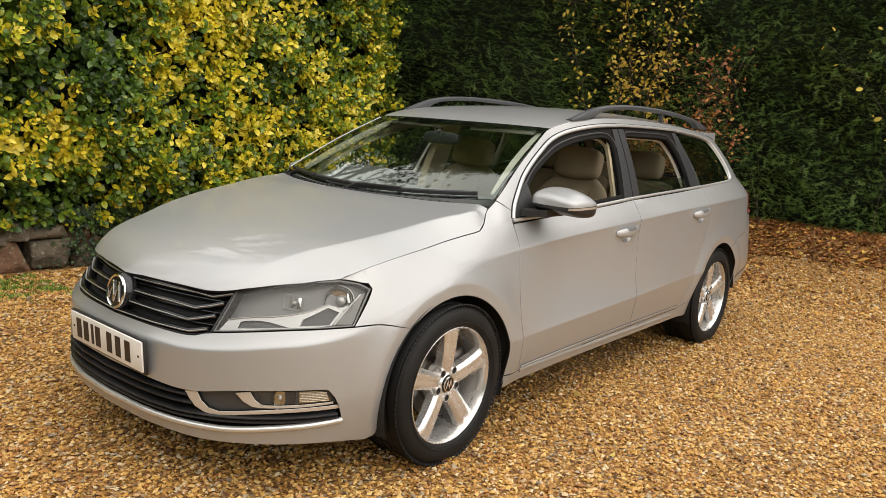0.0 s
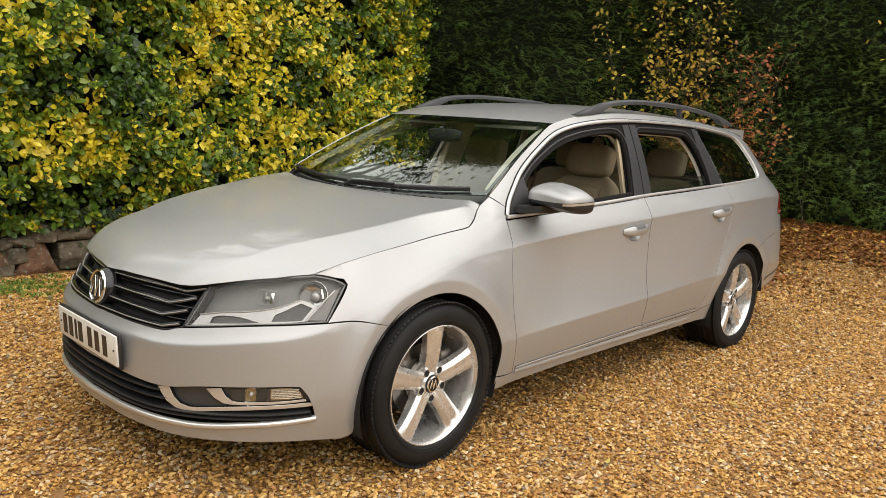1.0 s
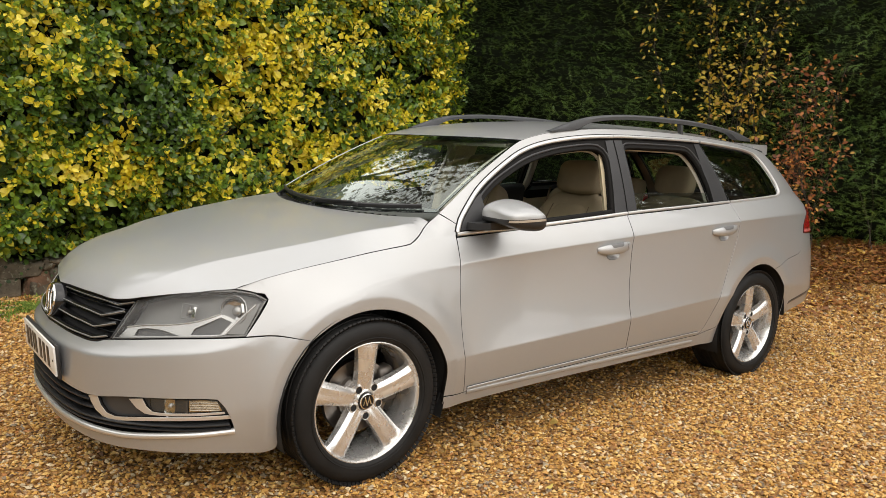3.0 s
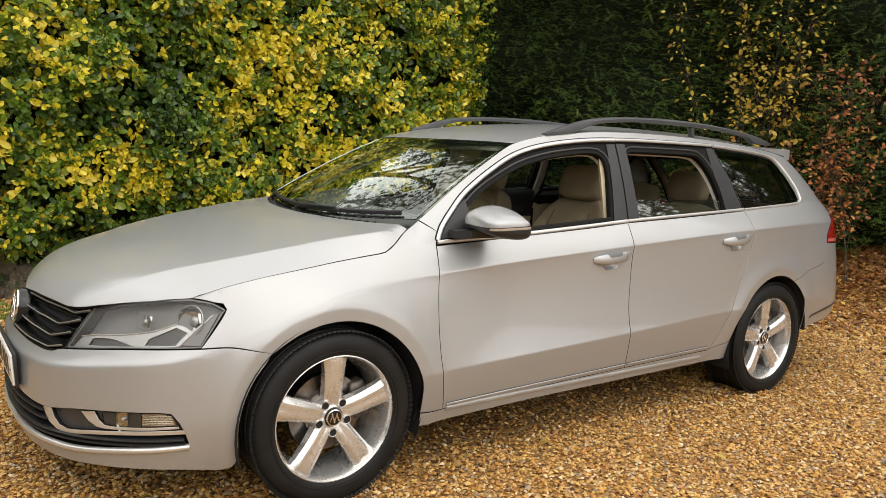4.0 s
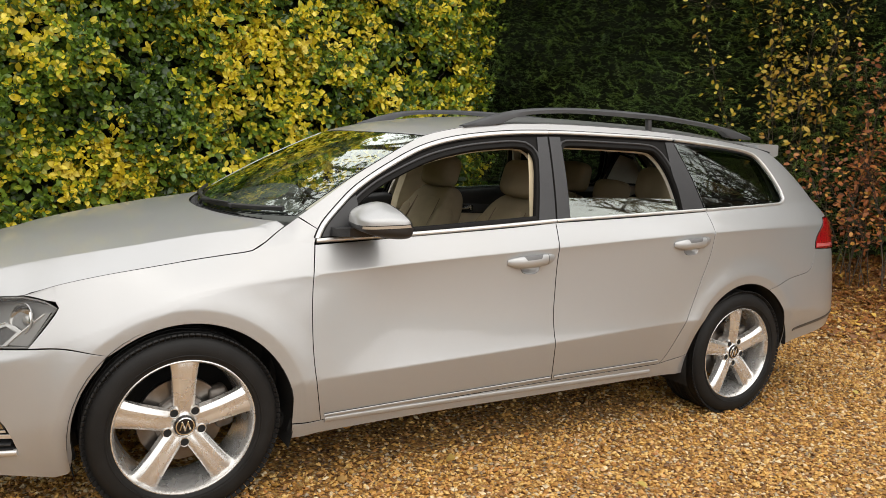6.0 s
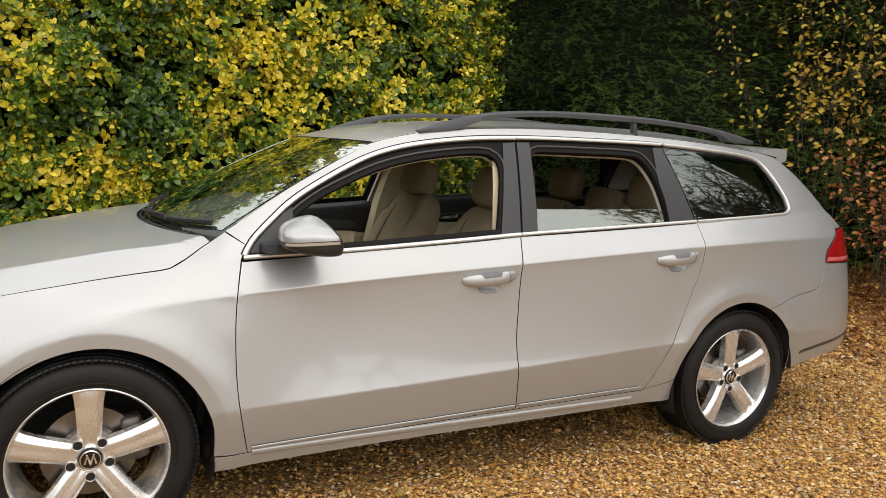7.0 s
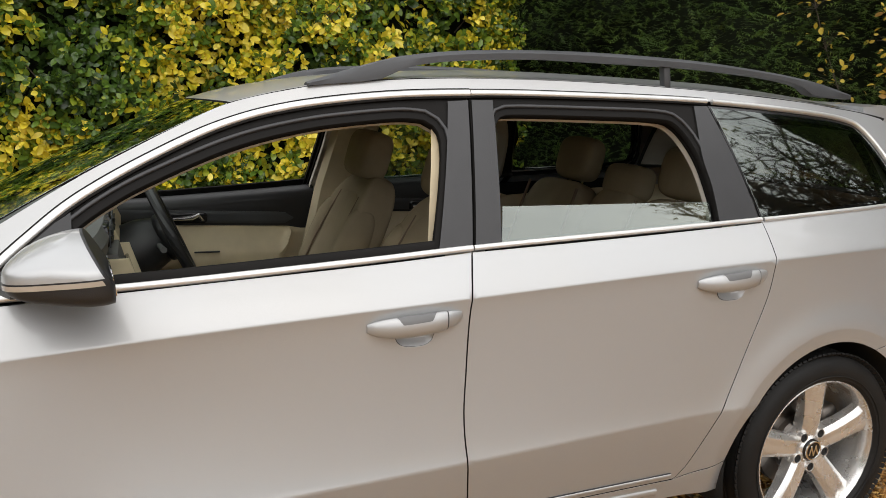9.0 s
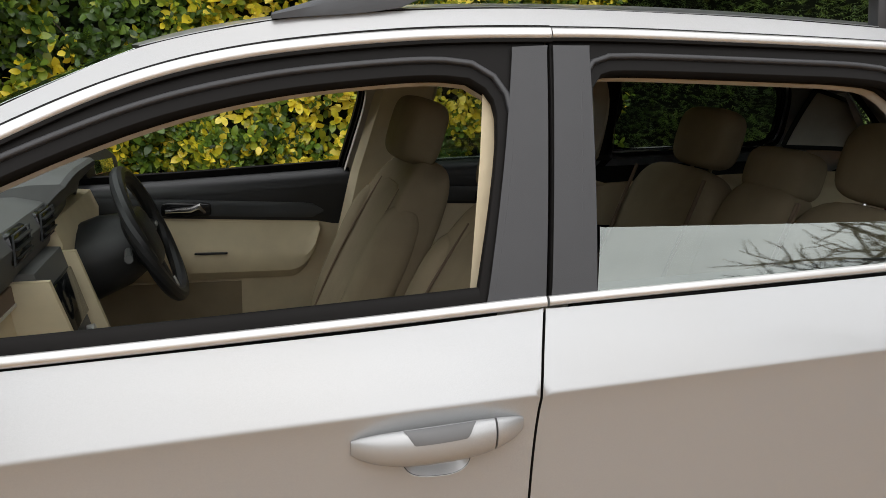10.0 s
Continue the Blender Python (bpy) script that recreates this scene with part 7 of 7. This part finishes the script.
v, t = scatter_shapes(SV, SF, np.stack([x_, y_, z_ * (1 - .40 * np.clip((s_ - 6.5) / 1.5, 0, 1)) + ground_z(x_, y_) * .5], 1), np.stack([ss, ss * .8, ss], 1), rot)
YEW = [(0, (.018, .040, .010)), (.35, (.055, .105, .019)), (.65, (.122, .205, .032)), (.88, (.20, .28, .048)), (1, (.36, .36, .075))]
link("needles", big_mesh("needles", v, t, False), leaf_material("yew_needle", YEW, 1.6, .55, .5, .12), yew)["kind"] = "stuff"
# near-black sheet behind the needles stands in for the depth's shade
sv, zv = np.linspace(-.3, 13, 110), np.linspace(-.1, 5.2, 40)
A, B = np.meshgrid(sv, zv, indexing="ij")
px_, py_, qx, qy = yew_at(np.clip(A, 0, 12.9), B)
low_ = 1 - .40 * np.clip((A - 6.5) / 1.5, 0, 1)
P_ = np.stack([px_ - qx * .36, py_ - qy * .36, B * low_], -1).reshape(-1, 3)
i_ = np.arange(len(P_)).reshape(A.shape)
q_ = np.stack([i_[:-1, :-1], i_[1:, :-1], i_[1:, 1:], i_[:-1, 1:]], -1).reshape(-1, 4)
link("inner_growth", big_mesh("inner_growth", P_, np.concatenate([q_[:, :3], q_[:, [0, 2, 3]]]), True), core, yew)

# ---- autumn shrub in front of the yew ----
def shrub(name, label, sx, sy, n_stems, height, stops, size, leaves, seed, z0=.3, spread=.7, low=.35):
    r = np.random.default_rng(seed)
    ob = tagged(new(name), label, "shrub")
    tips, dirs = [], []
    for i in range(n_stems):
        st = Geo()
        a = r.uniform(0, 6.28)
        p = np.array([sx + r.normal(0, .12), sy + r.normal(0, .12), z0 - .1])
        d = np.array([math.cos(a) * spread, math.sin(a) * spread, 1.6])
        pts = [tuple(p)]
        m = 9
        for k in range(m):
            d = d + r.normal(0, .16, 3) + np.array([0, 0, -.10 if k > 4 else 0])
            p = p + d / np.linalg.norm(d) * height / m * r.uniform(.8, 1.1)
            pts.append(tuple(p))
            if k >= m * low:
                for _ in range(leaves):
                    e = r.normal(0, .5, 3) + d * .4
                    e /= np.linalg.norm(e)
                    L = r.uniform(.04, .23)
                    tips.append(p + e * L)
                    dirs.append(e)
                    if r.uniform() < .5:
                        st.tube([tuple(p), tuple(p + e * L * .5 + (0, 0, .01)), tuple(p + e * L)], [.0018, .0014, .001], 4)
        st.tube(pts, [.0035 * (1 - .8 * k / m) + .001 for k in range(m + 1)], 5)
        part("stem", st, bark, ob)
    tips, dirs = np.array(tips), np.array(dirs)
    n = len(tips)
    nrm = r.normal(0, .5, (n, 3)) + np.array([-.4, -.6, .8])
    hang = dirs + np.array([0, 0, -.6]) + r.normal(0, .3, (n, 3))
    hang /= np.linalg.norm(hang, axis=1, keepdims=True)
    nrm -= hang * np.sum(nrm * hang, 1, keepdims=True)
    nrm /= np.linalg.norm(nrm, axis=1, keepdims=True)
    rot = np.stack([hang, np.cross(nrm, hang), nrm], 2)
    s = size * r.uniform(.6, 1.2, n)
    v, t = scatter_shapes(HV, HF, tips, np.stack([s, s * .95, s], 1), rot)
    link("leaves", big_mesh("leaves", v, t, True), leaf_material(name + "_leaf", stops, 0, rough=.45, trans=.3), ob)["kind"] = "stuff"
    return ob


YEL = [(0, (.42, .30, .028)), (.5, (.68, .49, .045)), (.85, (.80, .64, .12)), (1, (.42, .21, .04))]
RED = [(0, (.14, .042, .016)), (.4, (.33, .105, .030)), (.8, (.50, .19, .045)), (1, (.66, .38, .08))]
shrub("yellow_shrub", "thin shrub with yellow autumn leaves before the yew", 6.40, 1.66, 9, 2.95, YEL, .056, 16, 71, .30, .16, .42)
shrub("yellow_shrub", "thin shrub with golden-orange autumn leaves before the yew", 6.50, 1.42, 6, 2.2, [(0, (.34, .17, .025)), (.5, (.55, .33, .04)), (1, (.68, .50, .08))], .066, 9, 76, .30, .16, .35)
shrub("copper_shrub", "young beech with copper-brown autumn leaves", 6.50, .86, 7, 2.0, RED, .054, 10, 72, .35, .14, .25)
shrub("copper_shrub", "low copper-brown autumn growth beside the yew", 6.40, .75, 8, 1.3, RED, .054, 13, 73, .25, .45, .2)
shrub("yellow_shrub", "thin shrub with yellow autumn leaves on long twigs", 7.15, -1.2, 5, 2.6, YEL, .07, 2, 74, .35, .6)
shrub("yellow_shrub", "sparse shrub with yellow autumn leaves", 6.9, .1, 2, 3.4, YEL, .06, 3, 75, .4, .4, .5)

# ---- trees behind the camera, mirrored in the glass and paint ----
def bare_tree(x, y, h, seed, leafy, label="tall bare-branched tree across the drive"):
    r = np.random.default_rng(seed)
    ob = tagged(new("tree"), label, "tree", "trees round the drive")
    g = Geo()
    tips = []
    def grow(p, d, L, rad, lev):
        pts = [p]
        for k in range(4):
            d = (d + Vector(r.normal(0, .13, 3)) + Vector((0, 0, .04))).normalized()
            p = p + d * L / 4
            pts.append(p)
        g.tube(pts, [rad * (1 - .14 * k) for k in range(5)], 6 if lev < 2 else 4)
        if lev >= 3:
            tips.append((p, d))
        if lev < 5:
            for k in range(3 if lev < 4 else 2):
                q = pts[2 + k % 3]
                e = (d + Vector(r.normal(0, .62, 3))).normalized()
                grow(q, e, L * r.uniform(.55, .78), rad * .6, lev + 1)
    grow(Vector((x, y, 0)), Vector((0, 0, 1)), h * .36, h * .022, 0)
    part("trunk", g, bark, ob)
    if leafy:
        tp = np.array([tuple(p) for p, _ in tips])
        k = np.repeat(np.arange(len(tp)), leafy)
        n = len(k)
        pos = tp[k] + r.normal(0, .28, (n, 3))
        s = r.uniform(.10, .2, n)
        v, t = scatter_shapes(HV, HF, pos, np.stack([s, s * 1.2, s], 1), turns(n, 2.5, r))
        link("crown", big_mesh("crown", v, t, True), leaf_material("tree_leaf", [(0, (.02, .04, .01)), (.7, (.06, .09, .02)), (1, (.25, .2, .04))], 0), ob)["kind"] = "stuff"
    return ob


for x, y, h, sd, lf in ((-12, -22, 11, 81, 6), (-2.0, -26, 11, 82, 0), (8.0, -21, 12, 83, 0), (11.0, -2.6, 10, 84, 0), (12.0, -6.0, 11, 86, 0), (13.5, -7.8, 15, 88, 1), (15.5, -8.6, 10, 89, 2), (15, -15, 11, 87, 3), (10.4, -3.9, 7.5, 90, 0), (11.2, -4.9, 8.5, 91, 0), (10.8, -6.8, 8.0, 92, 0), (12.6, -7.6, 10, 95, 0), (13.6, -4.4, 11, 96, 0), (14.2, -8.8, 11, 97, 0), (9.6, -2.9, 9.0, 101, 0), (10.0, -4.0, 10, 102, 0), (9.5, -5.0, 9.0, 103, 0), (10.3, -5.9, 10, 104, 0), (10.8, -6.2, 8.5, 105, 0), (11.0, -5.2, 11, 106, 0), (12.2, -5.2, 13, 98, 5), (10.6, -3.3, 10, 107, 0), (-20, -8, 11, 85, 8)):
    bare_tree(x, y, h, sd, lf)
for x, y, h, sd in ((2.4, 7.4, 12, 111), (-1.2, 8.4, 12, 112), (4.6, 8.2, 13, 113)):
    bare_tree(x, y, h, sd, 7, "tall leafy tree behind the clipped hedge")


# unseen hedges added beyond the camera to close the drive and block low sky
def closing_hedge(pts, h, seed):
    r = np.random.default_rng(seed)
    rings = []
    for a, b in zip(pts[:-1], pts[1:]):
        m = max(2, int(math.hypot(b[0] - a[0], b[1] - a[1]) / .6))
        for k in range(m):
            t = k / m
            x, y = a[0] + (b[0] - a[0]) * t, a[1] + (b[1] - a[1]) * t
            dx, dy = b[1] - a[1], a[0] - b[0]
            l = math.hypot(dx, dy)
            top = h + r.normal(0, .22)
            rings.append([(x + dx / l * w + r.normal(0, .1), y + dy / l * w + r.normal(0, .1), z) for w, z in ((-.8, 0), (-.75, top * .5), (-.5, top * .9), (0, top), (.5, top * .9), (.75, top * .5), (.8, 0))])
    ob = tagged(new("boundary_hedge"), "dark green hedge added out of view to block the low sky", "hedge")
    part("hedge_mass", Geo().loft(rings), mat("boundary_foliage", (.035, .055, .018), .9, var=.6, scale=3, bump=1.0, bscale=14, spec=.1), ob)


# the first stands tall and near, to darken the front bumper
closing_hedge([(-7.5, 7), (-8.5, -3), (-11, -12)], 4.6, 93)
closing_hedge([(-12.5, -13), (-6, -24), (8, -26), (20, -22), (24, -8)], 1.8, 94)

# tall evergreens that close the place behind both hedges
def evergreen(x, y, h, w, seed, t0=.08):
    r = np.random.default_rng(seed)
    ob = tagged(new("evergreen_tree"), "tall dark evergreen tree out of direct view behind the hedge", "tree", "evergreens behind the hedge")
    part("trunk", Geo().tube([(x, y, 0), (x + .1, y, h * .5), (x, y, h * .95)], [.2, .14, .03], 8), bark, ob)
    n = 3000 if t0 > .2 else 1500
    t = r.uniform(t0, 1, n)
    a = r.uniform(0, 6.28, n)
    rad = w * (1 - t) ** .65 * r.uniform(.75, 1.08, n) * (1 + .18 * np.sin(a * 3 + seed) + .12 * np.sin(a * 7 + t * 9))
    pos = np.stack([x + rad * np.cos(a), y + rad * np.sin(a), t * h], 1)
    d = np.stack([np.cos(a), np.sin(a), np.full(n, -.25)], 1) + r.normal(0, .3, (n, 3))
    d /= np.linalg.norm(d, axis=1, keepdims=True)
    up = np.tile([0, 0, 1.0], (n, 1)) + r.normal(0, .3, (n, 3))
    up -= d * np.sum(up * d, 1, keepdims=True)
    up /= np.linalg.norm(up, axis=1, keepdims=True)
    s = r.uniform(.3, .62, n)
    v, t2 = scatter_shapes(SV, SF * 1, pos - d * .25, np.stack([s, s * 1.1, s], 1), np.stack([d, np.cross(up, d), up], 2))
    link("crown", big_mesh("crown", v, t2, False), bpy.data.materials["yew_needle"], ob)["kind"] = "stuff"
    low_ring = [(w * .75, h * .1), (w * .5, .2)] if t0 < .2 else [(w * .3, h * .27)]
    # near-black cone inside the crown, coloured as its inner shade
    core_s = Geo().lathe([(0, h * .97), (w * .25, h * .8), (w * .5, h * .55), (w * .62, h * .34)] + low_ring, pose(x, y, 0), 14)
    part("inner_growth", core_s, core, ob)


# three get high, wide crowns, an unseen canopy added to shade the yew
for i, (x, y, h, w) in enumerate(((-5.5, 6.4, 4.2, 2.0), (-2.2, 6.8, 3.6, 2.1), (1.4, 6.8, 3.4, 2.3), (5.3, 5.1, 12.5, 3.4), (6.8, 4.3, 13.5, 4.2), (8.3, 3.4, 14.0, 4.2), (9.6, 2.0, 6.6, 2.2))):
    evergreen(x, y, h, w, 300 + i, .27 if i in (3, 4, 5) else .08)

# ---- low stone wall under the hedge ----
wall = tagged(new("wall_low"), "low rubble stone wall under the hedge", "wall", kind="structure")


def rubble_material(name, lo, hi):
    """Rough field stone: two tones of rock, pale lichen blots and a little moss, deep grain."""
    m, n, l, b = nodes(name)
    co = n.new("ShaderNodeTexCoord")
    def cloud(scale, stops, detail=6):
        a, r = n.new("ShaderNodeTexNoise"), ramp(n, stops)
        a.inputs["Scale"].default_value, a.inputs["Detail"].default_value = scale, detail
        l.new(co.outputs["Object"], a.inputs["Vector"])
        l.new(a.outputs["Fac"], r.inputs[0])
        return a, r
    col = cloud(9, [(.32, lo), (.68, hi)])[1].outputs[0]
    for scale, k0, k1, tint in ((26, .58, .66, (.30, .29, .22)), (15, .60, .72, (.075, .085, .03)), (60, .62, .74, (.03, .026, .02))):
        fac = cloud(scale, [(k0, (0, 0, 0)), (k1, (.75, .75, .75))])[1]
        mx = n.new("ShaderNodeMix")
        mx.data_type = "RGBA"
        mx.inputs[7].default_value = (*tint, 1)
        l.new(fac.outputs[0], mx.inputs[0])
        l.new(col, mx.inputs[6])
        col = mx.outputs[2]
    l.new(col, b.inputs["Base Color"])
    b.inputs["Roughness"].default_value = .92
    b.inputs["Specular IOR Level"].default_value = .2
    bp_ = n.new("ShaderNodeBump")
    bp_.inputs["Strength"].default_value, bp_.inputs["Distance"].default_value = .9, .012
    l.new(cloud(32, [(0, (0, 0, 0)), (1, (1, 1, 1))], 8)[0].outputs["Fac"], bp_.inputs["Height"])
    l.new(bp_.outputs[0], b.inputs["Normal"])
    return m


wall_mat = rubble_material("rubble_stone", (.085, .07, .052), (.20, .165, .12))
wall_mat2 = rubble_material("red_rubble_stone", (.13, .08, .052), (.27, .15, .095))
part("wall_earth", Geo().box(6.2, .5, .36, pose(-1.4, 3.68, .18), .05), mat("dark_earth", (.05, .036, .025), .95, var=.4, scale=10, bump=.8, bscale=40), wall)
rs = np.random.default_rng(90)


def rubble(x0, z0, x1, z1, material, taper=0.0, y=3.36, depth=.30):
    """An angular field stone that fills x0..x1 and z0..z1; taper narrows its top."""
    L, H = x1 - x0, z1 - z0
    bm = bmesh.new()
    for sx in (-1, 1):
        for sy in (-1, 1):
            for sz in (-1, 1):
                k = 1 - taper * (sz > 0)
                for d in (.72, .98):
                    q = (sx * d * k, sy * (1.7 - d) * .95, sz) if rs.uniform() < .5 else (sx * k, sy * (1.7 - d), sz * d)
                    bm.verts.new((L / 2 * q[0] + rs.normal(0, .08) * L, depth / 2 * q[1] + rs.normal(0, .02), H / 2 * q[2] + rs.normal(0, .07) * H))
    bm.verts.new((rs.normal(0, .15) * L, -depth * .56, rs.normal(0, .15) * H))
    bmesh.ops.convex_hull(bm, input=bm.verts)
    bmesh.ops.delete(bm, geom=[v for v in bm.verts if not v.link_faces], context="VERTS")
    bmesh.ops.bevel(bm, geom=bm.edges[:], offset=.007, segments=1, affect="EDGES")
    bm.transform(Matrix.Translation(((x0 + x1) / 2, y, (z0 + z1) / 2)))
    me = bpy.data.meshes.new("stone")
    bm.to_mesh(me)
    bm.free()
    link("stone", me, material, wall)


# stones that stand out by the grassy patch, then plain courses to both sides
for x0, z0, x1, z1, red, taper in ((-.14, .22, .10, .345, 0, .1), (-.19, -.02, .105, .225, 1, .55), (-.275, .07, -.13, .20, 0, .2), (-.25, .19, -.065, .265, 0, .1), (.115, .0, .385, .215, 0, .15), (.10, .22, .36, .31, 0, .1),
                               (-.46, -.02, -.19, .155, 1, .35), (-.62, -.02, -.44, .13, 0, .2), (-.30, .155, -.225, .25, 0, 0), (-.60, .13, -.30, .25, 0, .2), (-.40, -.02, -.20, .10, 0, 0)):
    rubble(x0, z0, x1, z1, wall_mat2 if red else wall_mat, taper)
for z0, xs in ((0, (-4.3, -.62)), (.17, (-4.3, -.55)), (.33, (-4.3, -.7)), (0, (.39, 1.6)), (.17, (.39, 1.6))):
    x = xs[0]
    while x < xs[1]:
        L, H = rs.uniform(.12, .30), rs.uniform(.14, .20)
        rubble(x, z0 - .01, x + L, z0 + H, wall_mat2 if rs.uniform() < .25 else wall_mat, rs.uniform(0, .3), 3.38 + rs.normal(0, .025))
        x += L * 1.02
# ivy that creeps over the wall, weeds at its foot
IV, IF = leaf_shape(.46, .10, .2, 3, .5)
n_ = 5000
ix = np.concatenate([rs.uniform(.12, 1.6, n_), rs.normal(.25, .05, 90), rs.normal(-.62, .16, 160), rs.uniform(-4, -.8, 900)])
iz = np.concatenate([rs.uniform(.02, .46, n_), rs.uniform(0, .09, 90), rs.uniform(.10, .24, 160), rs.uniform(.02, .42, 900)])
cov = np.clip(.05 + 2.2 * (ix - .22), .06, 1) + .75 * (iz > .30) + (ix < .12) * .8
k_ = rs.uniform(0, 1, len(ix)) < cov * (.55 + .45 * np.sin(ix * 17 + iz * 9) * np.sin(iz * 21 - ix * 6))
ix, iz = ix[k_], iz[k_]
m_ = len(ix)
isz = rs.uniform(.018, .036, m_)
v, t = scatter_shapes(IV, IF, np.stack([ix, 3.235 - rs.uniform(0, .06, m_) + .02 * np.sin(ix * 9), iz], 1), np.stack([isz] * 3, 1), facing(np.stack([rs.normal(0, .4, m_), -np.ones(m_), rs.normal(.5, .4, m_)], 1), rs.uniform(0, 6.28, m_), rs))
tagged(link("ivy", big_mesh("ivy", v, t, True), leaf_material("ivy_leaf", [(0, (.018, .032, .014)), (.5, (.035, .06, .024)), (.85, (.06, .10, .035)), (1, (.10, .20, .03))], 0, rough=.75, trans=.15)), "small dark green ivy leaves creeping over the stone wall", "ivy", kind="stuff")
